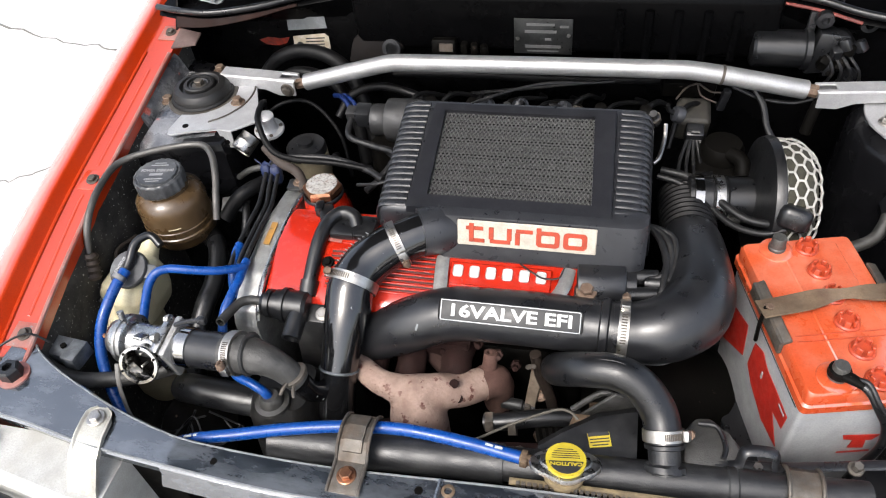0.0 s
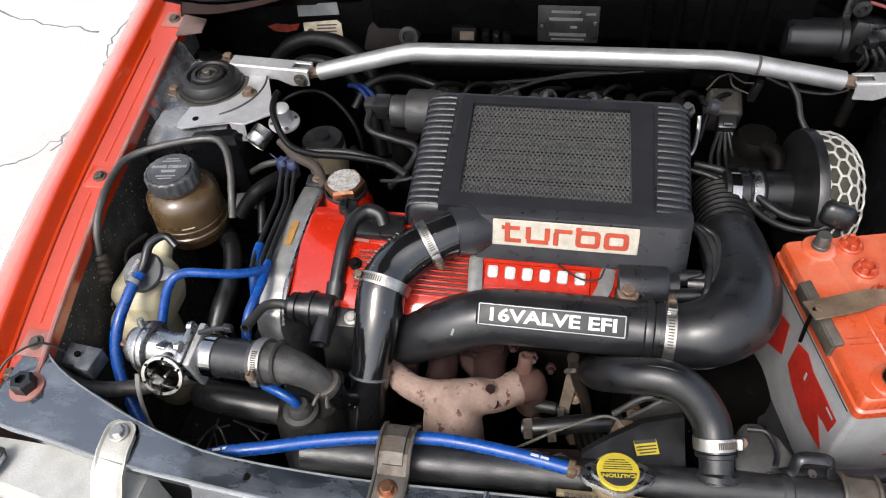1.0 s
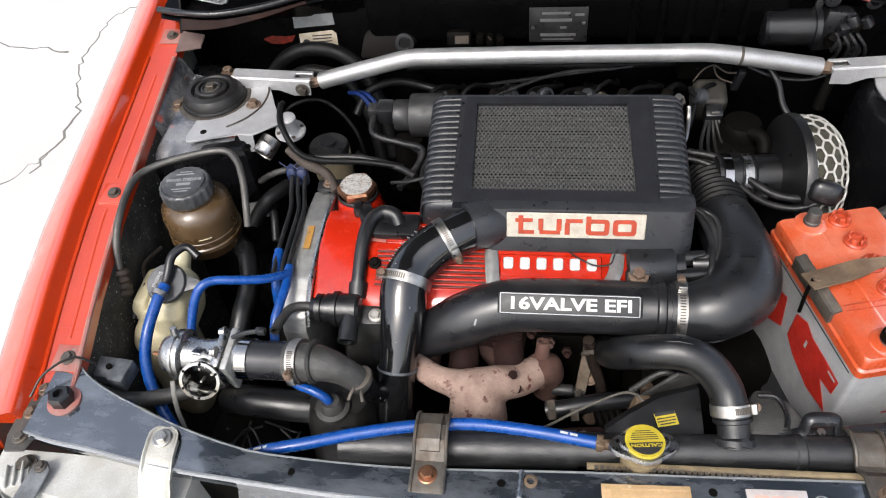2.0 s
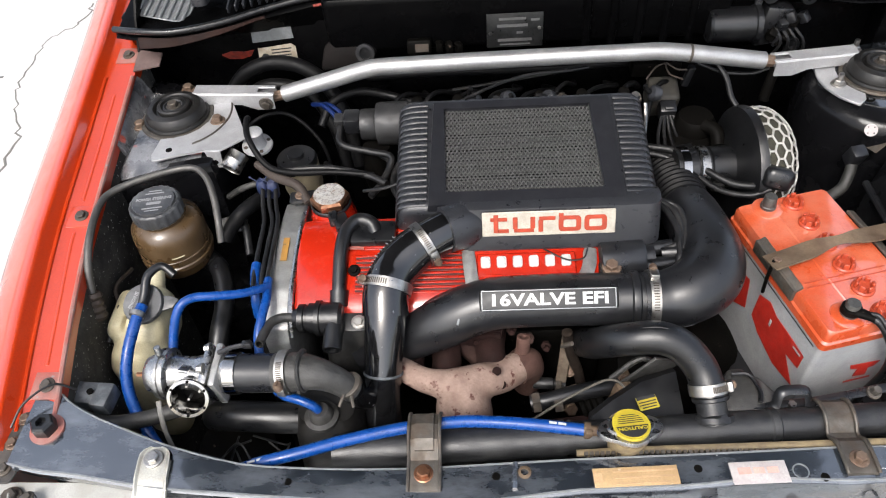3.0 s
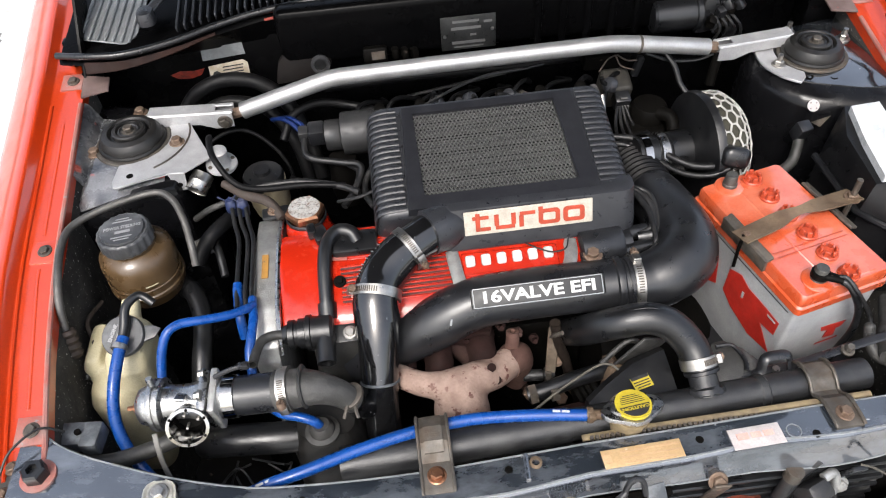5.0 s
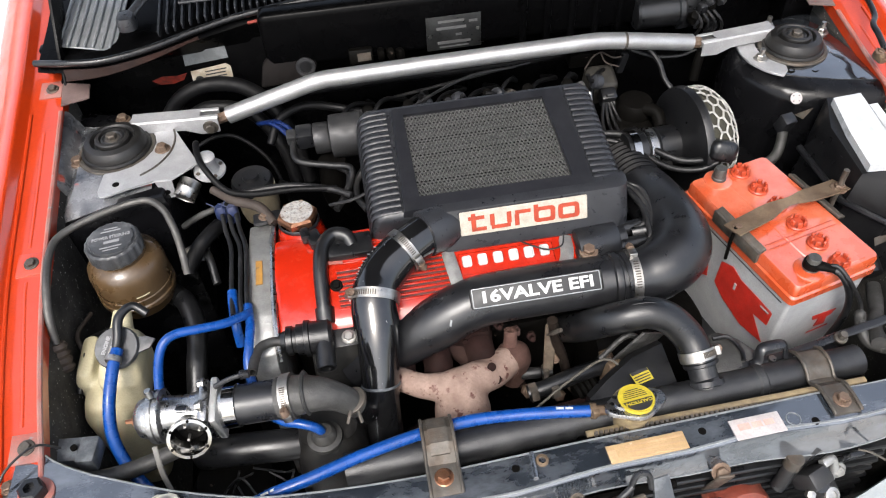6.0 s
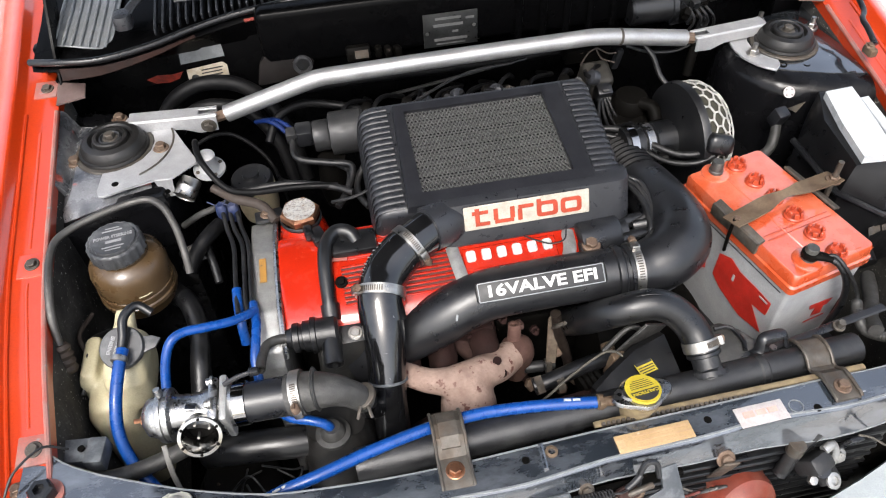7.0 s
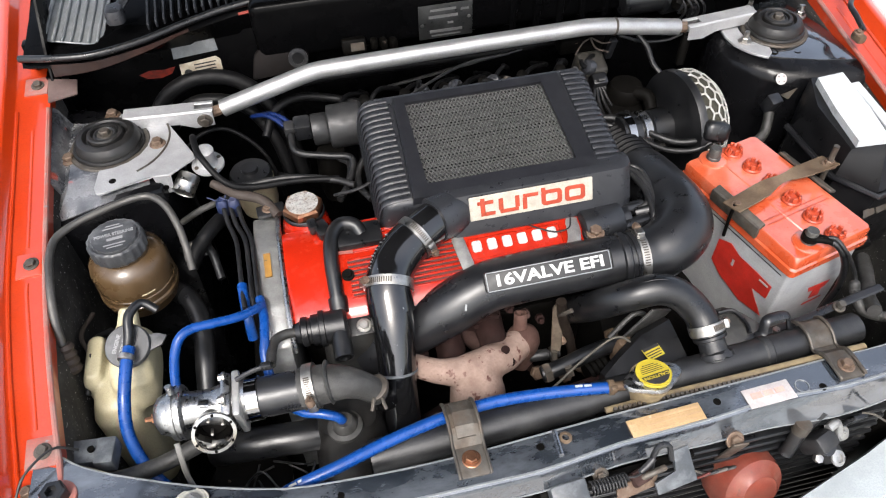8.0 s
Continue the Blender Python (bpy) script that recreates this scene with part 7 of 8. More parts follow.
hose("battery_lead", [(0.355, 0.405, 0.795), (0.34, 0.412, 0.785), (0.315, 0.424, 0.78), (0.29, 0.445, 0.782), (0.262, 0.48, 0.785), (0.24, 0.497, 0.787), (0.205, 0.51, 0.785)], 0.0055, WIRE, "black battery lead to the engine loom", "cable", group="battery leads")
hose("battery_lead", [(0.36, 0.398, 0.79), (0.335, 0.4, 0.778), (0.305, 0.415, 0.772), (0.282, 0.437, 0.772), (0.258, 0.468, 0.776), (0.23, 0.49, 0.78), (0.2, 0.5, 0.782)], 0.0045, WIRE, "black battery lead to the engine loom", "cable", group="battery leads")
tray = single("battery_tray", box(BM(), (0.18, 0.27, 0.012), B @ pose(0, 0, 0.569), 0.004), SATIN, "black steel battery tray", "tray")

# ---- fluid bottles ----
cb = thing("coolant_bottle", "yellowed translucent coolant bottle with a black cap", "coolant bottle", (-0.54, 0.25, 0.5))
bm = BM()
for sect in (((-0.546, 0.225, 0.05, 0.07, 0.02, 0.5), (-0.546, 0.225, 0.062, 0.086, 0.022, 0.53), (-0.545, 0.225, 0.064, 0.088, 0.022, 0.6), (-0.544, 0.224, 0.064, 0.09, 0.022, 0.69), (-0.541, 0.226, 0.056, 0.08, 0.02, 0.712), (-0.535, 0.23, 0.04, 0.06, 0.015, 0.72)),
             ((-0.515, 0.236, 0.05, 0.08, 0.018, 0.69), (-0.512, 0.236, 0.056, 0.088, 0.018, 0.715), (-0.511, 0.236, 0.056, 0.088, 0.018, 0.745), (-0.511, 0.24, 0.048, 0.075, 0.016, 0.759), (-0.511, 0.243, 0.03, 0.05, 0.01, 0.765)),
             ((-0.568, 0.262, 0.026, 0.075, 0.011, 0.56), (-0.568, 0.262, 0.028, 0.08, 0.012, 0.72), (-0.566, 0.264, 0.02, 0.065, 0.008, 0.734))):
    loft(bm, [round_rect(*q) for q in sect])
tube(bm, [(-0.52, 0.262, 0.74), (-0.517, 0.288, 0.753), (-0.514, 0.305, 0.768)], [0.024, 0.0145, 0.0118], 18, 5)
bottle = part("bottle", bm, BOTTLE, cb, "", 80)
rm = bottle.modifiers.new("blown_skin", "REMESH")
rm.mode, rm.voxel_size, rm.use_smooth_shade = "VOXEL", 0.0028, True
sm = bottle.modifiers.new("soft_edges", "SMOOTH")
sm.factor, sm.iterations = 0.6, 10
part("neck", tube(BM(), [(-0.512, 0.25, 0.755), (-0.507, 0.236, 0.776)], [0.021, 0.0165], 20, 1), BOTTLE, cb)
mcap = aim((-0.505, 0.232, 0.776), (-0.02, -0.45, 0.9), 180)
capob = part("cap", lathe(BM(), [(0.026, 0), (0.0275, 0.002), (0.0275, 0.007), (0.026, 0.009), (0, 0.009)], mcap, 30), CAP_GREY, cb, "black cap with raised lettering")
mtx = Matrix.Translation((-0.505, 0.232, 0.776)) @ pose(0, 0, 0, 26, 0, 0)
letters("ENGINE", 0.0068, mtx @ pose(-0.012, 0.004, 0.0094, 0, 0, 70), LETTER, capob, wide=1.0, bold=0.0002, thick=0.0004)
letters("COOLANT", 0.006, mtx @ pose(-0.0045, 0.0013, 0.0094, 0, 0, 70), LETTER, capob, wide=1.0, bold=0.0002, thick=0.0004)
letters("COOLANT", 0.0062, mtx @ pose(-0.002, 0.002, 0.0094, 0, 0, 70), LETTER, capob, wide=0.9, bold=0.0002, thick=0.0004)
part("cap_tab", prism(BM(), [(0, -0.012), (0.02, -0.012), (0.04, -0.006), (0.047, 0.005), (0.036, 0.01), (0.0, 0.012)], 0.001, 0.005, mtx, 0.001), CAP_GREY, capob)
part("cap_spout", tube(BM(), [(-0.503, 0.225, 0.787), (-0.4995, 0.235, 0.796), (-0.497, 0.255, 0.808), (-0.482, 0.27, 0.81), (-0.465, 0.262, 0.8)], [0.0058, 0.006, 0.006, 0.0055, 0.0055], 14, 5), RUBBER, capob)

ps = thing("power_steering_reservoir", "brown translucent fluid reservoir with a black ribbed cap", "reservoir", (-0.505, 0.37, 0.71))
mr = pose(-0.5115, 0.374, 0)
part("tank", lathe(BM(), [(0.03, 0.712), (0.046, 0.717), (0.0495, 0.722), (0.05, 0.734), (0.0515, 0.736), (0.0535, 0.737), (0.0535, 0.7425), (0.0515, 0.744), (0.0515, 0.751), (0.0525, 0.752), (0.0525, 0.755), (0.0515, 0.756), (0.052, 0.782), (0.0495, 0.794), (0.042, 0.802), (0.034, 0.806), (0.034, 0.815)], mr, 44), AMBER, ps)
mk = pose(-0.5135, 0.372, 0, 0, 0, 0)
cp = part("cap", lathe(BM(), [(0.0345, 0.811), (0.0362, 0.813), (0.0362, 0.831), (0.035, 0.8335), (0.033, 0.8345), (0.0315, 0.8335), (0.030, 0.8335), (0.029, 0.8365), (0, 0.8365)], mk, 80, 0.02, 20), CAP_GREY, ps, "black ribbed cap with raised lettering")
letters("POWER STEERING", 0.0072, mk @ pose(0, 0.003, 0.8368, 0, 0, 8), LETTER, cp, wide=0.85, bold=0.0002, thick=0.0005)
print_bars([(0.001, -0.006, 0.02, 0.0045)], mk @ pose(0, 0, 0.8365, 0, 0, 8), LETTER, cp)
print_bars([(0, 0.015, 0.026, 0.0018), (0, 0.02, 0.018, 0.0015), (0, -0.016, 0.028, 0.0018), (0, -0.021, 0.02, 0.0015)], mk @ pose(0, 0, 0.8365, 0, 0, 8), LETTER, cp)
part("level_mark", tube(BM(), [(-0.5115 + 0.0522 * math.cos(radians(a)), 0.374 + 0.0522 * math.sin(radians(a)), 0.764) for a in (-75, -65, -55)], 0.0008, 6, 3), BOTTLE, ps)
part("outlet", tube(BM(), [(-0.478, 0.38, 0.712), (-0.458, 0.361, 0.7095)], 0.0155, 14, 1), BACK_RUBBER, ps, "black hose socket")
hose("steering_hose", [(-0.468, 0.372, 0.709), (-0.45, 0.352, 0.709), (-0.438, 0.319, 0.7), (-0.435, 0.285, 0.69), (-0.436, 0.249, 0.68), (-0.44, 0.2, 0.64), (-0.44, 0.17, 0.58)], 0.0145, RUBBER, "black rubber power steering hose")
hose("steering_pipe", [(-0.588, 0.245, 0.75), (-0.589, 0.275, 0.8), (-0.59, 0.313, 0.825), (-0.595, 0.37, 0.83), (-0.584, 0.403, 0.83), (-0.538, 0.429, 0.832), (-0.483, 0.446, 0.832), (-0.456, 0.43, 0.829), (-0.44, 0.4, 0.815), (-0.432, 0.37, 0.795), (-0.43, 0.35, 0.77)], 0.0052, mat("dull_steel_tube", (0.1, 0.096, 0.09), 0.45, 0.6, vs=50, dust=0.5, dust_col=(0.1, 0.095, 0.088)), "dull steel power steering pipe looping behind the reservoir")
hose("steering_return_hose", [(-0.44, 0.385, 0.74), (-0.42, 0.402, 0.765), (-0.405, 0.418, 0.772), (-0.39, 0.44, 0.77)], 0.011, BACK_RUBBER, "oily black return hose")
bl = single("pipe_bellows", lathe(BM(), [(0.009 + 0.003 * (k % 2), 0.005 * k) for k in range(9)], aim((-0.586, 0.24, 0.738), (-0.05, 0.5, 1)), 14), BROWN_HOSE, "perished rubber bellows on the steering pipe", "bellows")
mcy = thing("clutch_reservoir", "small fluid reservoir with a black screw cap", "reservoir", (-0.337, 0.505, 0.75))
part("tank", lathe(BM(), [(0.027, 0.72), (0.031, 0.74), (0.031, 0.782)], pose(-0.337, 0.507, 0), 28), mat("dim_yellow_tank", (0.3724, 0.3166, 0.211), 0.4, vs=30), mcy)
part("cap", lathe(BM(), [(0.03, 0.778), (0.032, 0.78), (0.032, 0.79), (0.0295, 0.7945), (0.013, 0.796), (0.0125, 0.802), (0, 0.802)], pose(-0.339, 0.508, 0), 34), RUBBER, mcy)

# ---- throttle side ----
th = thing("throttle_valve", "grey throttle body with black connector", "throttle body", (-0.19, 0.56, 0.78))
part("barrel", lathe(BM(), [(0.024, 0), (0.0245, 0.004), (0.0245, 0.022), (0.023, 0.024), (0.033, 0.026), (0.034, 0.03), (0.034, 0.075), (0.03, 0.08)], aim((-0.236, 0.556, 0.815), (1, -0.02, 0.02)), 28), DULL, th)
part("connector", box(BM(), (0.026, 0.028, 0.03), pose(-0.25, 0.556, 0.822, 10), 0.004), SATIN, th)
part("connector_plug", box(BM(), (0.016, 0.02, 0.02), pose(-0.27, 0.555, 0.824, 10), 0.003), DULL, th)
part("lower_body", lathe(BM(), [(0.02, 0), (0.026, 0.03), (0.022, 0.09)], pose(-0.215, 0.53, 0.70), 20), GRIME_SHADE, th)
for pts in ([(-0.27, 0.548, 0.82), (-0.265, 0.515, 0.81), (-0.22, 0.5, 0.805), (-0.187, 0.487, 0.805), (-0.19, 0.465, 0.795), (-0.2, 0.445, 0.79)], [(-0.205, 0.51, 0.79), (-0.19, 0.49, 0.79), (-0.198, 0.45, 0.788), (-0.215, 0.42, 0.785)], [(-0.35, 0.47, 0.80), (-0.28, 0.468, 0.802), (-0.22, 0.45, 0.80), (-0.19, 0.43, 0.8)], [(-0.165, 0.49, 0.80), (-0.18, 0.47, 0.79), (-0.182, 0.44, 0.785), (-0.17, 0.41, 0.785)]):
    hose("vacuum_line", pts, 0.0052, WIRE, "thin black vacuum line behind the cover", group="vacuum lines", seg=10)
hose("dipstick_wire", [(-0.222, 0.41, 0.805), (-0.19, 0.4, 0.818), (-0.16, 0.405, 0.825), (-0.14, 0.41, 0.82)], 0.0025, WIRE, "thin black wire over the red cover", "wire", seg=8)
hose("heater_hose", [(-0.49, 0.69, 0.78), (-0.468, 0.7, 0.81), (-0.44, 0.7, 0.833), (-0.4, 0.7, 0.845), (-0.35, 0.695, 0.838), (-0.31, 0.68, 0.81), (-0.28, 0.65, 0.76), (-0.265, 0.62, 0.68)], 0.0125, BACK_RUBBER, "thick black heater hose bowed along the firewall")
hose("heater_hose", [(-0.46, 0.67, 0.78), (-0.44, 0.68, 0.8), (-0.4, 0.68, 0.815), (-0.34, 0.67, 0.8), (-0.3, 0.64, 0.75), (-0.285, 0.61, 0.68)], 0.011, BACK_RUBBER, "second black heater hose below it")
bs = thing("vacuum_switch", "dusty pressed bracket on the firewall, darkened for bonnet shade", "bracket", (-0.27, 0.7, 0.85))
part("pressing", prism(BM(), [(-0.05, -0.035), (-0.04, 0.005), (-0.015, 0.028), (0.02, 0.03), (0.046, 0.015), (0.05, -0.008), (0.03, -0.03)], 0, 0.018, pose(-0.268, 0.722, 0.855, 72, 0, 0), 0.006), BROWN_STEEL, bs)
part("pressed_ring", lathe(BM(), [(0.016, 0), (0.016, 0.004), (0.01, 0.004), (0.01, 0)], aim((-0.238, 0.70, 0.855), (0, -0.95, 0.3)), 20), SATIN, bs)
rl = thing("relay", "small dark relay with a pale label on the firewall", "relay", (-0.13, 0.7, 0.86))
part("relay_case", box(BM(), (0.04, 0.02, 0.024), pose(-0.145, 0.692, 0.868, -15), 0.004), GRIME_SHADE, rl)
part("relay_label", box(BM(), (0.022, 0.001, 0.013), pose(-0.14, 0.6805, 0.871, -15), 0), STAINED, rl, "pale label")
for k in range(3):
    part("relay_pin", box(BM(), (0.012, 0.016, 0.018), pose(-0.112 + 0.016 * k, 0.692, 0.866 - 0.002 * k, 0, 0, 12 * k), 0.004), GRIME_SHADE, rl)
fr = thing("fuel_rail", "dark fuel rail and injectors behind the cover", "fuel rail", (0.06, 0.56, 0.83))
part("rail", tube(BM(), [(-0.06, 0.565, 0.825), (0.05, 0.56, 0.83), (0.19, 0.555, 0.83)], 0.009, 14, 2), GRIME_SHADE, fr)
for x in (-0.04, 0.02, 0.08, 0.11, 0.14, 0.17):
    part("injector", lathe(BM(), [(0.009, -0.02), (0.012, 0), (0.012, 0.014), (0.008, 0.018), (0, 0.018)], pose(x, 0.558, 0.83, 20), 12), SATIN if x > 0 else GRIME_SHADE, fr)
part("bracket", box(BM(), (0.04, 0.03, 0.012), pose(0.07, 0.57, 0.835, 0, 10, 20), 0.003), GRIME_SHADE, fr)
part("sensor", box(BM(), (0.024, 0.018, 0.014), pose(-0.03, 0.545, 0.832), 0.003), STAINED, fr)

# solenoid cluster by the filter
sol = thing("solenoid_valve", "dusty solenoid block with plugs and loose wires", "solenoid", (0.25, 0.62, 0.8))
part("block", box(BM(), (0.05, 0.05, 0.05), pose(0.25, 0.632, 0.79, 18), 0.009, 3), mat("dust_caked_alloy", (0.03, 0.0265, 0.021), 0.6, 0.2, vs=60, bump=0.4, var=(0.012, 0.011, 0.009), dust=0.4, dust_col=(0.045, 0.04, 0.033)), sol)
part("upper_box", box(BM(), (0.08, 0.03, 0.03), pose(0.24, 0.665, 0.83, 10), 0.005), GRIME_SHADE, sol)
part("plug", box(BM(), (0.026, 0.022, 0.026), pose(0.252, 0.595, 0.79, 25), 0.003), SATIN, sol)
part("plug_slot", box(BM(), (0.012, 0.003, 0.012), pose(0.252, 0.585, 0.799, 45), 0), OLD_RUBBER, sol)
part("side_plug", box(BM(), (0.012, 0.012, 0.04), pose(0.293, 0.65, 0.815, 10, 8), 0.003), SATIN, sol)
for k in range(5):
    part("wire", tube(BM(), [(0.244 + 0.004 * k, 0.588, 0.785), (0.235 + 0.009 * k, 0.56, 0.77), (0.232 + 0.011 * k, 0.53, 0.765), (0.24 + 0.008 * k, 0.5, 0.765)], 0.0028, 8, 4), WIRE, sol)
for p in ([(0.25, 0.645, 0.845), (0.235, 0.64, 0.84), (0.222, 0.635, 0.822)], [(0.252, 0.645, 0.845), (0.27, 0.64, 0.835), (0.285, 0.638, 0.835)], [(0.25, 0.645, 0.845), (0.258, 0.635, 0.83), (0.28, 0.63, 0.822)]):
    part("loose_wire", tube(BM(), p, 0.0015, 6, 5), BROWN_HOSE, sol)
hose("steel_line", [(0.206, 0.56, 0.83), (0.206, 0.545, 0.815), (0.2, 0.515, 0.805), (0.192, 0.505, 0.80)], 0.0032, STEEL, "thin bright steel line beside the cover", "pipe", seg=8)
hose("ground_wire", [(0.27, 0.65, 0.86), (0.31, 0.645, 0.86), (0.34, 0.62, 0.835), (0.352, 0.6, 0.805), (0.365, 0.58, 0.79)], 0.0045, WIRE, "black wire drooping from the brace", "wire", seg=8)
hose("sensor_wire", [(0.3, 0.64, 0.845), (0.34, 0.635, 0.83), (0.385, 0.63, 0.828), (0.41, 0.625, 0.84)], 0.003, WIRE, "thin black wire under the brace", "wire", seg=8)

# ---- air filter ----
af = thing("air_filter", "round foam air filter in a pale honeycomb cage", "air filter", (0.39, 0.49, 0.69))
FA = aim((0.341, 0.482, 0.764), (1, 0.08, -0.04))
R_ = 0.0865
part("back_plate", lathe(BM(), [(0.028, -0.016), (0.05, -0.012), (R_ + 0.002, -0.006), (R_ + 0.004, 0.0), (R_ + 0.004, 0.006), (R_, 0.008), (0.02, 0.008)], FA, 48), RUBBER, af)
part("foam", lathe(BM(), [(R_ - 0.003, 0.004), (R_ - 0.002, 0.025), (R_ - 0.004, 0.04), (R_ - 0.014, 0.05), (R_ - 0.03, 0.056), (0, 0.058)], FA, 48), FOAM, af, "dark filter foam")
cyl = lambda a, h: FA @ Vector(((R_ if h < 0.036 else R_ - (h - 0.036) * 0.8) * math.cos(a), (R_ if h < 0.036 else R_ - (h - 0.036) * 0.8) * math.sin(a), min(h, 0.056)))
bm = BM()
NA = 24
hx = 2 * math.pi / NA
for row in range(5):
    for k in range(NA):
        a0 = hx * (k + 0.5 * (row % 2))
        h0 = 0.004 + 0.0122 * row
        P = [cyl(a0, h0), cyl(a0 + hx / 2, h0 + 0.0045), cyl(a0 + hx / 2, h0 + 0.0122), cyl(a0 - hx / 2, h0 + 0.0045)]
        for a_, b_ in ((P[0], P[1]), (P[1], P[2]), (P[0], P[3])):
            tube(bm, [a_, b_], 0.0016, 6, 1)
part("honeycomb_cage", bm, HEX, af, "pale honeycomb cage")
part("intake_tube", lathe(BM(), [(0.03, -0.1), (0.031, -0.07), (0.029, -0.068), (0.029, -0.05), (0.032, -0.048), (0.032, -0.012)], FA, 30), RUBBER, af)
for h in (-0.088, -0.06):
    part("bright_band", lathe(BM(), [(0.031, -0.007), (0.0335, -0.006), (0.0335, 0.006), (0.031, 0.007)], FA @ pose(0, 0, h), 34), CHROME if h < -0.07 else ALU, af)
part("band_screw", box(BM(), (0.012, 0.012, 0.02), FA @ pose(-0.0, -0.0, -0.04) @ pose(0.034 * math.cos(radians(200)), 0.034 * math.sin(radians(200)), 0), 0.003), STEEL, af)
afm = thing("airflow_meter", "black airflow housing behind the filter neck", "airflow meter", (0.28, 0.53, 0.7))
part("housing", box(BM(), (0.07, 0.08, 0.07), pose(0.285, 0.56, 0.735, 0, 0, -8), 0.015, 3), GRIME_SHADE, afm)
part("duct", tube(BM(), [(0.25, 0.49, 0.735), (0.262, 0.505, 0.745), (0.285, 0.507, 0.752)], [0.034, 0.033, 0.031], 26, 4), RUBBER, afm)
part("top_pod", lathe(BM(), [(0.03, 0), (0.032, 0.02), (0.026, 0.03), (0, 0.032)], pose(0.292, 0.57, 0.765), 22), GRIME_SHADE, afm)
part("bypass_hose", tube(BM(), [(0.3, 0.55, 0.79), (0.315, 0.535, 0.79), (0.318, 0.52, 0.775)], 0.011, 14, 4), GRIME_SHADE, afm)
hose("brace_stay_hose", [(0.416, 0.618, 0.84), (0.412, 0.615, 0.82), (0.408, 0.61, 0.79)], 0.008, GRIME_SHADE, "black hose under the brace bracket")

# ---- far side ----
fb = thing("fuse_box", "black fuse box with a glossy pale lid", "fuse box", (0.59, 0.4, 0.66))
outline = [(0.497, 0.402), (0.55, 0.462), (0.625, 0.455), (0.61, 0.25), (0.535, 0.235), (0.5, 0.285)]
lid = [(0.543, 0.436), (0.588, 0.439), (0.574, 0.352), (0.557, 0.28), (0.511, 0.284), (0.524, 0.36)]
brim = [(0.515, 0.385), (0.546, 0.452), (0.6, 0.446), (0.585, 0.305), (0.556, 0.28), (0.503, 0.282)]
part("box_body", loft(BM(), [[(x, y, 0.66) for x, y in outline], [(x, y, 0.79) for x, y in outline], [(0.3 * x + 0.7 * a, 0.3 * y + 0.7 * b, 0.828) for (x, y), (a, b) in zip(outline, brim)], [(x, y, 0.838) for x, y in brim]]), FUSE_BLACK, fb, "", 30)
part("lid", loft(BM(), [[(x, y, z) for x, y in lid] for z in (0.836, 0.848, 0.85)]), FUSE_LID, fb, "glossy pale lid", 30)
part("lid_step", prism(BM(), [(0.593, 0.42), (0.608, 0.421), (0.592, 0.3), (0.574, 0.29)], 0.83, 0.842, None, 0.001, 1), FUSE_LID, fb)
part("box_rim", tube(BM(), [(0.492, 0.405, 0.79), (0.496, 0.285, 0.785), (0.533, 0.23, 0.785), (0.61, 0.245, 0.79)], 0.005, 8, 1), RUBBER, fb)
for k in range(3):
    part("fuse_label", box(BM(), (0.022, 0.012, 0.001), pose(0.535 + 0.026 * k, 0.233 + 0.006 * k, 0.752 - 0.002 * k, 60, 0, 14), 0), STAINED, fb)
cn = thing("sensor_connector", "black connector on a bracket below the tower", "connector", (0.496, 0.459, 0.78))
part("plug", box(BM(), (0.022, 0.02, 0.03), pose(0.496, 0.459, 0.794, 20, 0, 10), 0.003), SATIN, cn)
part("bracket", prism(BM(), [(-0.004, 0.0), (0.03, 0.008), (0.012, -0.008)], 0, 0.002, pose(0.512, 0.462, 0.806, 60, 8, 6)), STAINED, cn)
for a in range(45, 360, 90):
    part("marker_dot", lathe(BM(), [(0.0011, 0), (0.0011, 0.0014), (0, 0.0014)], aim((0.5165, 0.481, 0.8225), (-0.1, -0.75, 0.65)) @ pose(0.006 * math.cos(radians(a)), 0.006 * math.sin(radians(a)), 0), 8), BLACK_PRINT, cn)
part("disc_marker", lathe(BM(), [(0.0092, 0), (0.0092, 0.001), (0, 0.001)], aim((0.5165, 0.481, 0.8225), (-0.1, -0.75, 0.65)), 22), PAPER_WHITE, cn, "round white paper marker with four dots")
hose("loom_hose", [(0.494, 0.455, 0.782), (0.49, 0.445, 0.765), (0.478, 0.432, 0.752), (0.448, 0.42, 0.742)], 0.008, OLD_RUBBER, "grey corrugated loom hose behind the battery")
hose("brake_hose", [(0.52, 0.42, 0.73), (0.53, 0.38, 0.735), (0.54, 0.34, 0.73), (0.545, 0.28, 0.71), (0.54, 0.22, 0.69)], 0.016, RUBBER, "thick black hose between battery and fuse box")
hose("loom_pipe", [(0.46, 0.09, 0.72), (0.475, 0.12, 0.71), (0.5, 0.15, 0.70), (0.53, 0.2, 0.69)], [0.0095, 0.0105, 0.0095, 0.0105, 0.0095, 0.0105, 0.0095], OLD_RUBBER, "corrugated black loom pipe in front of the battery")
wm = thing("wiper_motor", "black wiper motor bolted to the firewall", "wiper motor", (0.38, 0.72, 0.84))
part("motor_can", lathe(BM(), [(0, -0.002), (0.024, 0), (0.0275, 0.004), (0.0275, 0.07), (0.03, 0.072), (0.03, 0.08)], aim((0.325, 0.705, 0.872), (1, 0, 0)), 28), RUBBER, wm)
part("gear_case", prism(BM(), [(-0.02, -0.035), (0.035, -0.028), (0.048, 0.01), (0.03, 0.032), (-0.01, 0.036)], 0, 0.03, pose(0.425, 0.73, 0.865, 90, 0, 0), 0.006), SATIN, wm)
part("mount_plate", box(BM(), (0.012, 0.008, 0.085), pose(0.402, 0.715, 0.885), 0.003), SATIN, wm)
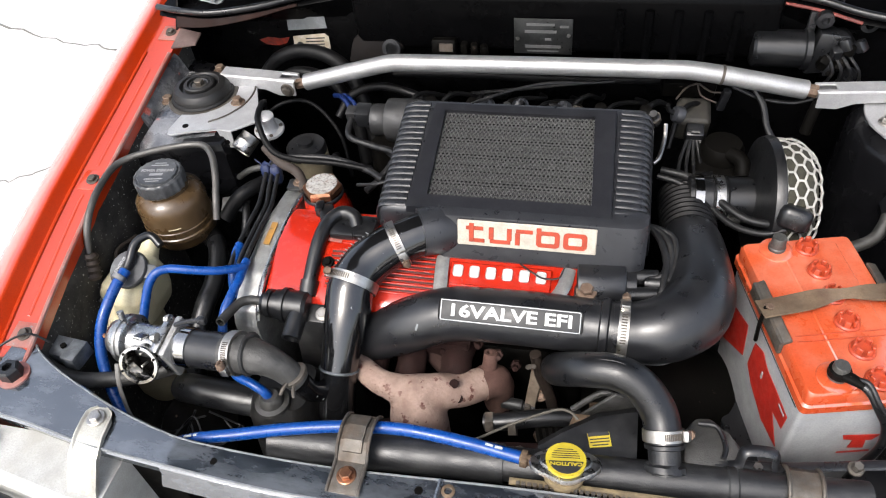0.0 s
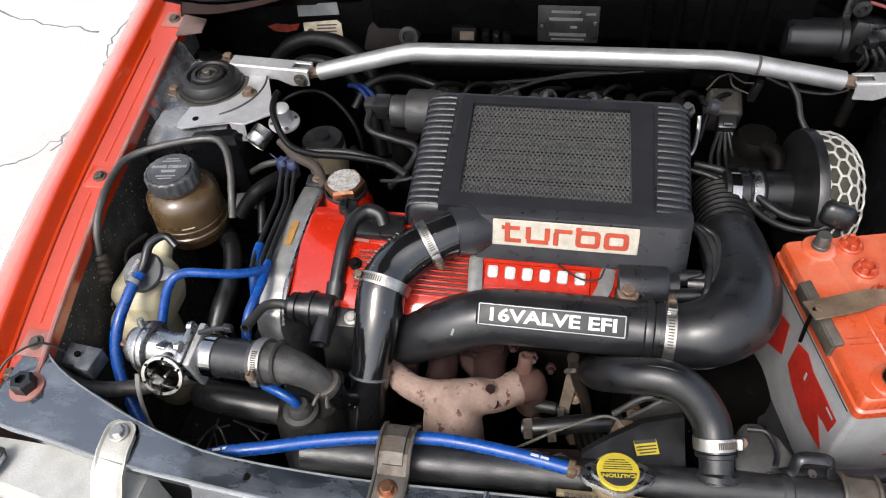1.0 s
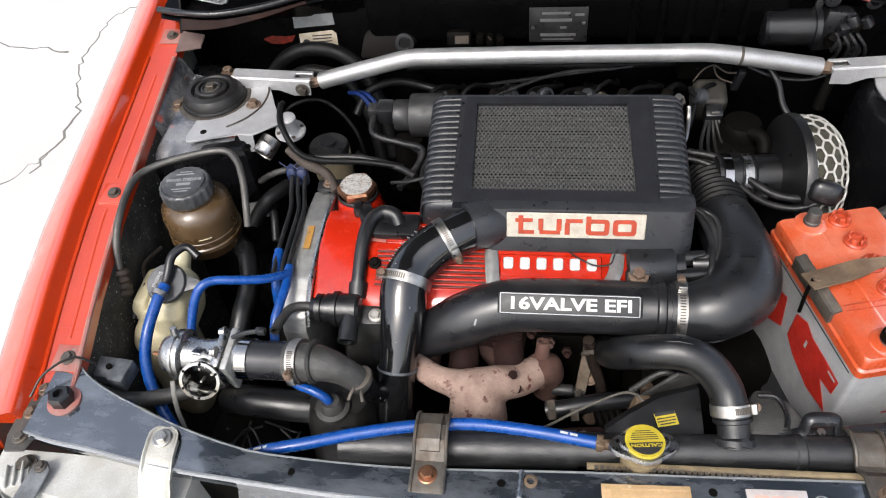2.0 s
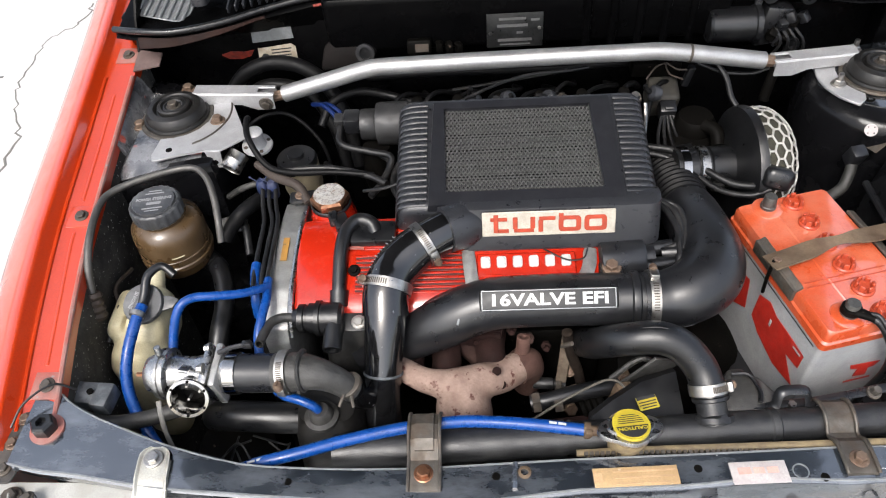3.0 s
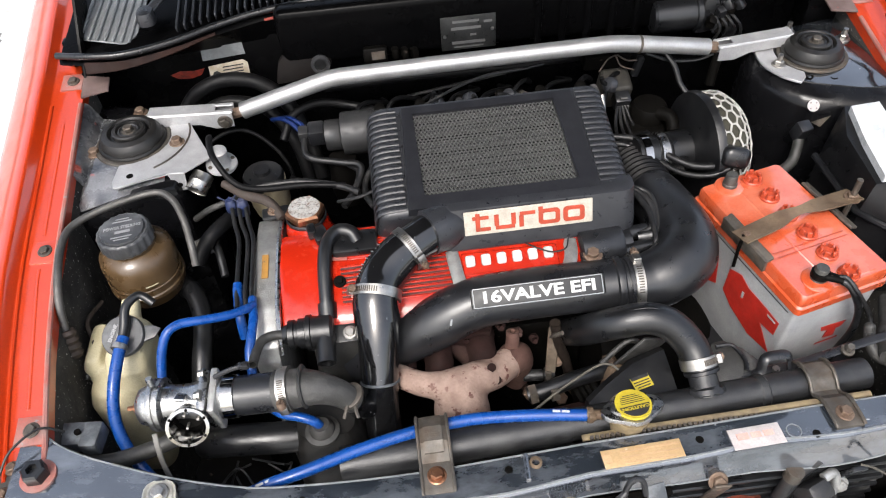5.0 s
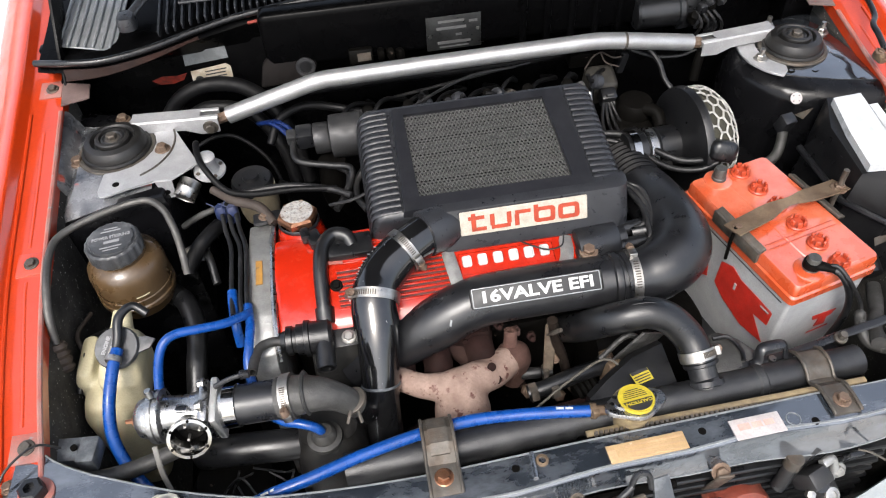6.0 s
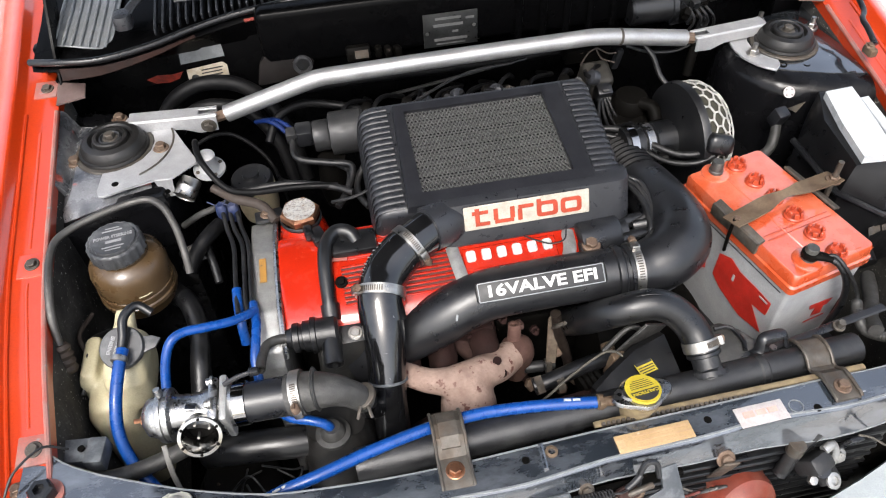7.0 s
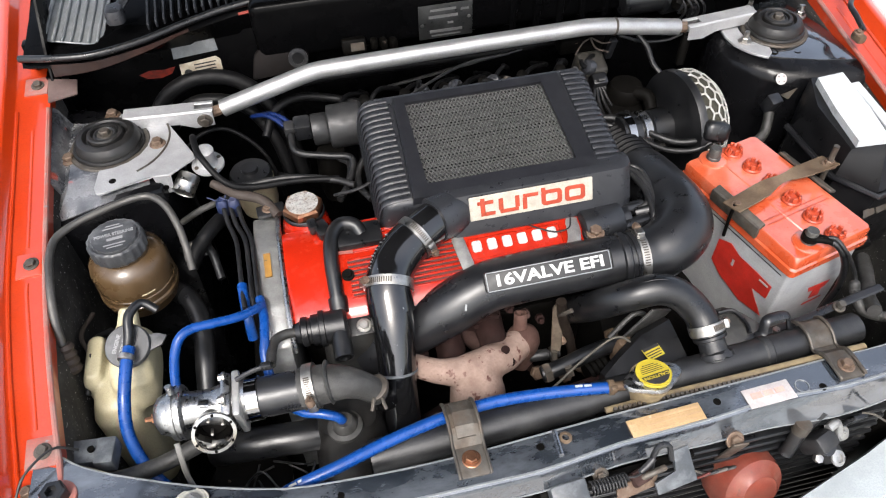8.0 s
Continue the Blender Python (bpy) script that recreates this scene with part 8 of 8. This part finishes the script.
for x, z in ((0.415, 0.92), (0.475, 0.915), (0.47, 0.83)):
    part("mount_eye", lathe(BM(), [(0.012, 0), (0.013, 0.004), (0.012, 0.01), (0.006, 0.011), (0.004, 0.006), (0, 0.006)], aim((x, 0.71, z), (0, -1, 0)), 20), SATIN, wm)
rng = random.Random(9)
for k in range(9):
    p = Vector((0.425 + 0.05 * rng.random(), 0.69, 0.835 + 0.06 * rng.random()))
    part("wiring_plug", box(BM(), (0.014, 0.014, 0.018), Matrix.Translation(p) @ pose(0, 0, 0, rng.uniform(-40, 40), rng.uniform(-40, 40), rng.uniform(0, 90)), 0.003), SATIN if k % 2 else GRIME_SHADE, wm)
for k in range(4):
    part("motor_wire", tube(BM(), [(0.43 + 0.01 * k, 0.69, 0.87), (0.44 + 0.012 * k, 0.68, 0.85), (0.435 + 0.014 * k, 0.69, 0.82), (0.43, 0.7, 0.79)], 0.0025, 8, 4), WIRE, wm)

# ---- low front corner ----
lr = hose("lower_radiator_hose", [(-0.435, 0.16, 0.6), (-0.42, 0.135, 0.65), (-0.385, 0.12, 0.675), (-0.35, 0.115, 0.68), (-0.31, 0.113, 0.678), (-0.27, 0.12, 0.668), (-0.23, 0.15, 0.63)], 0.0205, RUBBER, "thick black lower radiator hose", seg=20)
hose("washer_hose", [(-0.6, 0.115, 0.752), (-0.57, 0.09, 0.74), (-0.53, 0.085, 0.722), (-0.48, 0.1, 0.71), (-0.42, 0.12, 0.715), (-0.37, 0.14, 0.735), (-0.33, 0.15, 0.75)], 0.0105, OLD_RUBBER, "dusty black hose tucked under the valve")
bx = thing("relay_bracket", "dusty black plastic bracket box on the apron", "bracket", (-0.55, 0.11, 0.7))
part("tray", box(BM(), (0.088, 0.032, 0.02), pose(-0.577, 0.118, 0.738, 0, 0, -6), 0.004), TRAYGREY, bx)
part("tab", box(BM(), (0.022, 0.034, 0.024), pose(-0.534, 0.11, 0.74, 0, 0, -6), 0.003), TRAYGREY, bx)
part("rivet", lathe(BM(), [(0.004, 0), (0.004, 0.003), (0, 0.003)], pose(-0.548, 0.112, 0.753), 12), GRIME_SHADE, bx)
hose("zip_tie", [(-0.447, 0.086, 0.77), (-0.446, 0.075, 0.755), (-0.446, 0.066, 0.73), (-0.44, 0.055, 0.7), (-0.43, 0.055, 0.68)], 0.0032, TIE, "grey zip tie hanging from the valve", "zip tie", seg=8, flat=0.5)
rng = random.Random(5)
for k in range(5):
    c = Vector((-0.385 + 0.012 * k, 0.06 + 0.004 * k, 0.66))
    pts = [c + Vector((0.03 * math.cos(a + k), 0.022 * math.sin(a + k), 0.02 * math.sin(2 * a + k))) for a in (0, 1.2, 2.4, 3.4, 4.6)]
    hose("loose_wire", pts, 0.0014, WIRE, "thin loose wire coiled behind the lamp panel", "wire", seg=6, group="loose wires")
single("alternator", lathe(BM(), [(0.03, 0), (0.05, 0.01), (0.055, 0.04), (0.05, 0.07), (0.02, 0.08)], aim((-0.41, 0.1, 0.56), (0.3, 0, 1)), 24), GRIME_SHADE, "dust-covered alternator low in the bay", "alternator")
part("ground_strap", tube(BM(), [(-0.612, 0.05, 0.777), (-0.6, 0.075, 0.79), (-0.575, 0.1, 0.79), (-0.555, 0.105, 0.77)], 0.0015, 8, 5), WIRE, body)

hb = thing("lamp_bracket", "dull cream steel lamp bracket bolted to the panel", "bracket", (-0.43, 0, 0.768))
bm = BM()
sec = [(0.026, 0.0, 0.35), (0.0225, 0.0, 0.75), (0.017, 0.0, 0.95), (0.008, 0.0, 1.0), (-0.012, -0.001, 1.0), (-0.035, -0.01, 1.0), (-0.06, -0.035, 1.0), (-0.08, -0.07, 1.0)]
loft(bm, [[(-0.43 + w * q + 0.08 * (0.02 - y), y - 0.001, 0.7705 + z + (0.0025 if abs(w) > 0.0165 else 0)) for y, z, q in sec] + [(-0.43 + w * q + 0.08 * (0.02 - y), y + 0.001, 0.7675 + z) for y, z, q in sec[::-1]] for w in (-0.0185, -0.017, -0.0145, -0.006, 0.006, 0.0145, 0.017, 0.0185)])
part("strap", bm, BRACKET, hb, "", 40)
bolt(hb, (-0.43, 0.01, 0.7725), 0.0075, (0, 0, 1), STEEL)
for side in (-1, 1):
    hl = thing("headlamp", "chalky pale headlamp housing under the lamp panel", "headlamp", (side * 0.53, -0.06, 0.55), "headlamps")
    bm = BM()
    loft(bm, [[(side * x, y, z) for x, y, z in ((xx_, 0.0, zt - 0.06), (xx_, 0.0, zt), (xx_, yf + 0.012, zt), (xx_, yf, zt - 0.012), (xx_, yf - 0.02, zt - 0.16), (xx_, 0.0, zt - 0.16))] for xx_, yf, zt in ((0.4 if side < 0 else 0.54, -0.085, 0.728), (0.43 if side < 0 else 0.56, -0.083, 0.731), (0.6, -0.055, 0.739), (0.64, -0.04, 0.739))])
    part("housing", bm, LAMP, hl, "", 25)
    part("trim", tube(BM(), [(side * (0.4 if side < 0 else 0.54), -0.09, 0.712), (side * (0.5 if side < 0 else 0.57), -0.086, 0.718), (side * 0.64, -0.055, 0.722)], 0.007, 10, 4), TANK, hl)
    bolt(hl, (side * 0.6, -0.02, 0.742), 0.009, (0, 0, 1), STAINED)

# condenser, horn, latch and bumper in front of the support
cd = thing("condenser", "black finned condenser behind the grille", "condenser", (0.05, -0.02, 0.4))
part("core", box(BM(), (0.7, 0.012, 0.34), pose(0.08, -0.008, 0.5), 0.001), CORE, cd)
fin = None
for k in range(14):
    m = pose(0.08, -0.018, 0.665 - 0.02 * k)
    if fin is None:
        fin = part("fin_tube", box(BM(), (0.7, 0.01, 0.006), None, 0.002, 1), RUBBER, cd)
        fin.matrix_basis = m
    else:
        again("fin_tube", fin, m, cd)
hn = thing("horn", "faded red round horn on a steel bracket", "horn", (0.237, -0.05, 0.56))
mh = aim((0.238, -0.03, 0.58), (0.12, -0.9, 0.42)) @ Matrix.Diagonal((1, 1, 1.5, 1))
part("disc", lathe(BM(), [(0.02, -0.02), (0.046, -0.014), (0.05, -0.004), (0.05, 0.004), (0.047, 0.008), (0.0475, 0.012), (0.044, 0.018), (0.03, 0.022), (0.026, 0.026), (0.0, 0.027)], mh, 40), HORN, hn)
part("hanger", box(BM(), (0.02, 0.003, 0.075), pose(0.203, -0.027, 0.66, 14, 0, -4), 0.001), STAINED, hn)
bolt(hn, (0.2015, -0.026, 0.688), 0.008, (0, -0.8, 0.6), RUST_BOLT)
la = thing("bonnet_latch", "grimy bonnet latch with a coil spring", "latch", (0.05, -0.04, 0.65))
part("backing", box(BM(), (0.2, 0.012, 0.05), pose(0.06, -0.036, 0.64, 20, 0, 2), 0.004), GRIME_SHADE, la)
part("plate", prism(BM(), [(-0.025, -0.022), (0.028, -0.022), (0.03, 0.02), (0.008, 0.02), (0.006, -0.004), (-0.025, -0.006)], 0, 0.004, pose(0.118, -0.058, 0.672, 38, 0, 8), 0.0015), TRAYGREY, la, "dull steel plate")
part("block", box(BM(), (0.045, 0.028, 0.02), pose(-0.008, -0.058, 0.672, 30, 0, 4), 0.004), TRAYGREY, la)
spr = [(0.018 + 0.00055 * k, -0.06 + 0.0075 * math.cos(k * 0.9), 0.678 + 0.0075 * math.sin(k * 0.9)) for k in range(80)]
part("spring", tube(BM(), spr, 0.0013, 6, 1), DULL, la, "coil return spring")
part("spring_hook", tube(BM(), [(0.06, -0.06, 0.684), (0.07, -0.062, 0.686), (0.08, -0.058, 0.68)], 0.0014, 6, 3), DULL, la)
part("hook", tube(BM(), [(0.065, -0.06, 0.664), (0.08, -0.054, 0.672), (0.092, -0.05, 0.68), (0.1, -0.046, 0.686)], 0.004, 10, 5), SATIN, la)
part("lever", tube(BM(), [(0.075, -0.06, 0.668), (0.1, -0.058, 0.676), (0.112, -0.056, 0.676)], 0.004, 10, 3), STAINED, la)
part("pivot_arm", prism(BM(), [(-0.03, -0.008), (0.02, -0.01), (0.03, 0.0), (0.018, 0.01), (-0.026, 0.007)], 0, 0.004, pose(0.075, -0.062, 0.662, 40, 0, 12), 0.001, 1), RUST_BOLT, la, "rusty orange latch arm")
bolt(la, (0.035, -0.047, 0.676), 0.0065, (0, -0.8, 0.6), STAINED)
part("wire_loop", tube(BM(), [(0.098, -0.05, 0.67), (0.1, -0.044, 0.69), (0.108, -0.04, 0.702), (0.118, -0.042, 0.7), (0.122, -0.05, 0.68)], 0.0035, 8, 5), SATIN, la)
part("rust_block", box(BM(), (0.03, 0.018, 0.012), pose(0.083, -0.056, 0.668, 25, 10, 20), 0.004), IRON_MID, la)
for o_ in la.children:
    o_.matrix_basis = pose(-0.014, 0.012, 0.026) @ o_.matrix_basis
ac = thing("pipe_manifold", "dull grey alloy pipe union with capped valve", "pipe union", (0.32, -0.03, 0.62))
part("union", box(BM(), (0.034, 0.024, 0.042), pose(0.325, -0.035, 0.645, 30, 0, 20), 0.006), DULL, ac)
part("union_step", box(BM(), (0.026, 0.02, 0.022), pose(0.345, -0.046, 0.625, 30, 15, 30), 0.005), DULL, ac)
part("union_port", lathe(BM(), [(0.0105, 0), (0.0105, 0.003), (0.006, 0.004), (0.006, 0.001), (0, 0.001)], aim((0.343, -0.057, 0.634), (0.2, -0.6, 0.8)), 16), CAST, ac)
part("union_bolt", lathe(BM(), [(0.006, 0), (0.006, 0.007), (0, 0.008)], aim((0.315, -0.052, 0.638), (0.0, -0.6, 0.8)), 6), STEEL, ac)
part("union_port", lathe(BM(), [(0.011, 0), (0.011, 0.004), (0, 0.004)], aim((0.325, -0.048, 0.655), (0.1, -0.6, 0.8)), 16), SATIN, ac)
part("valve_stem", tube(BM(), [(0.29, -0.03, 0.63), (0.296, -0.025, 0.67)], 0.008, 14, 1), DULL, ac)
part("valve_cap", tube(BM(), [(0.296, -0.0255, 0.668), (0.298, -0.024, 0.684)], 0.0105, 16, 1), STAINED, ac)
part("pipe", tube(BM(), [(0.29, -0.03, 0.62), (0.31, -0.018, 0.66), (0.33, -0.012, 0.685)], 0.0095, 14, 4), SATIN, ac)
part("pipe", tube(BM(), [(0.335, -0.03, 0.665), (0.35, -0.025, 0.665), (0.358, -0.03, 0.64), (0.355, -0.035, 0.6)], 0.006, 12, 4), CAST, ac)
for pts, rr in (([(0.41, -0.005, 0.70), (0.43, -0.005, 0.68), (0.432, -0.008, 0.64), (0.42, -0.012, 0.58)], 0.009), ([(0.38, -0.01, 0.66), (0.4, -0.005, 0.665), (0.405, -0.012, 0.6)], 0.007)):
    hose("refrigerant_pipe", pts, rr, OLD_RUBBER, "dusty grey pipe beside the condenser", "pipe", group="refrigerant pipes")
br_ = thing("support_stay", "rusty stay bolted under the support panel", "bracket", (0.38, -0.02, 0.66))
part("stay", box(BM(), (0.022, 0.006, 0.05), pose(0.372, -0.024, 0.655, 15, 10, 6), 0.002), SATIN, br_)
bolt(br_, (0.364, -0.03, 0.64), 0.0075, (0, -0.8, 0.5), STEEL)
part("wire", tube(BM(), [(0.372, -0.03, 0.69), (0.385, -0.036, 0.69), (0.42, -0.035, 0.655)], 0.0015, 6, 4), BRAID, br_)
for k in range(4):
    hose("latch_wire", [(0.13 + 0.012 * k, -0.03, 0.66 - 0.01 * k), (0.15 + 0.01 * k, -0.04, 0.64), (0.165 + 0.012 * k, -0.045, 0.655), (0.18 + 0.008 * k, -0.03, 0.62)], 0.0018, mat("faded_wire_%d" % k, ((0.1241, 0.031, 0.0248), (0.0372, 0.0372, 0.0372), (0.1241, 0.1117, 0.0993), (0.0372, 0.0372, 0.0372))[k], 0.6), "thin loose wire behind the grille", "wire", seg=6, group="grille wires")
bu = thing("front_bumper", "weathered grey plastic front bumper", "bumper", (0, -0.12, 0.45))
bm = BM()
loft(bm, [[(x, y, 0.59), (x, y - 0.004, 0.606), (x, y - 0.055, 0.603), (x, y - 0.075, 0.575), (x, y - 0.085, 0.42), (x, y - 0.03, 0.42), (x, y, 0.46)] for x, y in ((-0.78, 0.1), (-0.7, 0.02), (-0.6, -0.045), (-0.4, -0.1), (-0.2, -0.125), (0, -0.13), (0.2, -0.105), (0.4, -0.048), (0.6, 0.02), (0.7, 0.07), (0.78, 0.13))])
part("shell", bm, BUMPER, bu, "", 30)


# ---- dark plumbing behind the cover ----
rng = random.Random(21)
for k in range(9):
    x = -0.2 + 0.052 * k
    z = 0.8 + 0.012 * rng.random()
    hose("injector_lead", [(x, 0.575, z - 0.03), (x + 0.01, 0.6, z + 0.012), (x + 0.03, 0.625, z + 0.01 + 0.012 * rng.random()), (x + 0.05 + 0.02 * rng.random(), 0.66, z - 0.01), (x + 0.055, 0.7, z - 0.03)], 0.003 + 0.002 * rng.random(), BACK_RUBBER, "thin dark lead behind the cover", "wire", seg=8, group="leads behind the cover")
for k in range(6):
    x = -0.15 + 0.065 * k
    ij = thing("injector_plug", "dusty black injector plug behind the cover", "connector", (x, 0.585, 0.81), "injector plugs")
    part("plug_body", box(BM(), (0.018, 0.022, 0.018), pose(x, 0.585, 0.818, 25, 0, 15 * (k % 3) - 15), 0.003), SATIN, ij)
    part("plug_collar", lathe(BM(), [(0.008, 0), (0.009, 0.004), (0.009, 0.01), (0.006, 0.012), (0, 0.012)], pose(x + 0.002, 0.59, 0.826, 25), 12), GRIME_SHADE, ij)
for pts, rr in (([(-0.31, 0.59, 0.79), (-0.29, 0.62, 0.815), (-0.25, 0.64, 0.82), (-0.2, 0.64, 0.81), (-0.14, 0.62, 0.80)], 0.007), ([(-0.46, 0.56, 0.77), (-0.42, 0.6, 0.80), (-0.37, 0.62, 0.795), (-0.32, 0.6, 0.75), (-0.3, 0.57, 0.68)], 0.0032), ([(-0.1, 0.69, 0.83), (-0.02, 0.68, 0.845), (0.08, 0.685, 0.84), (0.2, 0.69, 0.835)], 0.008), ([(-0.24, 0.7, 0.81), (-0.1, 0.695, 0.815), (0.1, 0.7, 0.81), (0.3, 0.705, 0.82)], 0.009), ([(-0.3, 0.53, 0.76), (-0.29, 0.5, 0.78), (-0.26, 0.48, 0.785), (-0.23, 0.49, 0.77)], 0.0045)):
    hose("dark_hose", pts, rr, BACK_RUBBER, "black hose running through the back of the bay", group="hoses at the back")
for x, z in ((-0.06, 0.845), (0.02, 0.84), (0.16, 0.842)):
    hc = thing("hose_clip", "dusty steel clip holding a hose", "clip", (x, 0.685, z), "hose clips")
    part("clip_strap", lathe(BM(), [(0.0095, -0.004), (0.0105, -0.003), (0.0105, 0.003), (0.0095, 0.004)], aim((x, 0.684, z), (1, 0, 0)), 16), STAINED, hc)
    part("clip_tab", box(BM(), (0.008, 0.012, 0.003), pose(x, 0.676, z + 0.008, 30), 0.001), STAINED, hc)

# clutter between the reservoir and the timing cover
for pts, rr, mm_, lb_ in (([(-0.46, 0.44, 0.72), (-0.43, 0.425, 0.745), (-0.41, 0.4, 0.75), (-0.4, 0.36, 0.73)], 0.006, RUBBER, "thin black hose behind the reservoir"),
                          ([(-0.45, 0.47, 0.75), (-0.42, 0.46, 0.775), (-0.395, 0.465, 0.78), (-0.37, 0.49, 0.77)], 0.005, OLD_RUBBER, "dusty hose behind the plugs"),
                          ([(-0.56, 0.33, 0.7), (-0.575, 0.3, 0.72), (-0.57, 0.26, 0.73), (-0.578, 0.22, 0.71)], 0.004, WIRE, "black wire along the apron")):
    hose("side_hose", pts, rr, mm_, lb_, group="hoses beside the timing cover")
bk = thing("pipe_bracket", "dusty black bracket behind the reservoir", "bracket", (-0.43, 0.41, 0.74))
part("plate", prism(BM(), [(-0.02, -0.012), (0.016, -0.014), (0.024, 0.004), (0.008, 0.014), (-0.018, 0.01)], 0, 0.003, pose(-0.43, 0.405, 0.752, 30, 12, 20), 0.001), OLD_RUBBER, bk)
bolt(bk, (-0.432, 0.404, 0.758), 0.005, (0, -0.4, 0.9), STAINED)

# small valves and unions along the back of the cover
rng = random.Random(33)
for k in range(11):
    x, y, z = -0.06 + 0.028 * k + rng.uniform(-0.006, 0.006), 0.548 + rng.uniform(0, 0.035), 0.838 + rng.uniform(-0.006, 0.01)
    vv = thing("vacuum_valve", ("dusty black vacuum valve with a stub pipe", "dull metal union with a hexagon collar")[k % 2], "valve", (x, y, z), "valves behind the cover")
    m = aim((x, y, z), (rng.uniform(-1, 1), rng.uniform(-0.6, 0.2), rng.uniform(0.1, 0.9)), 40 * k)
    if k % 2:
        part("body", lathe(BM(), [(0.006, -0.014), (0.0075, -0.012), (0.0075, 0.004), (0.0055, 0.006), (0.0055, 0.016), (0, 0.016)], m, 14), DULL, vv)
        part("collar", lathe(BM(), [(0.0095, -0.004), (0.0102, -0.003), (0.0102, 0.003), (0.0095, 0.004)], m, 6), STAINED, vv)
    else:
        part("body", lathe(BM(), [(0.008, -0.01), (0.012, -0.008), (0.0125, 0.0), (0.011, 0.004), (0.006, 0.006), (0, 0.006)], m, 18), PLASTIC, vv)
        part("stub", tube(BM(), [m @ Vector((0, 0, 0.004)), m @ Vector((0, 0.002, 0.014)), m @ Vector((0.004, 0.008, 0.02))], 0.0035, 10, 3), BACK_RUBBER, vv)
hose("back_cable", [(-0.1, 0.66, 0.8), (0.0, 0.645, 0.825), (0.06, 0.64, 0.838), (0.13, 0.65, 0.84)], 0.003, WIRE, "thin black cable slung behind the cover", "cable", seg=8)
hose("back_cable", [(-0.12, 0.53, 0.84), (-0.06, 0.56, 0.858), (0.02, 0.6, 0.862), (0.1, 0.625, 0.852)], 0.0024, WIRE, "thin black cable slung behind the cover", "cable", seg=8)
hose("loose_earth_wire", [(0.03, 0.288, 0.8), (0.045, 0.276, 0.8), (0.062, 0.268, 0.7985), (0.08, 0.268, 0.802), (0.086, 0.28, 0.808)], 0.0012, WIRE, "thin loose wire drooping under the cover nose", "wire", seg=6)
hose("apron_bracket_wire", [(-0.575, 0.34, 0.73), (-0.585, 0.3, 0.735), (-0.575, 0.27, 0.72), (-0.585, 0.24, 0.7)], 0.003, BROWN_HOSE, "brown perished wire along the apron", "wire", seg=8)
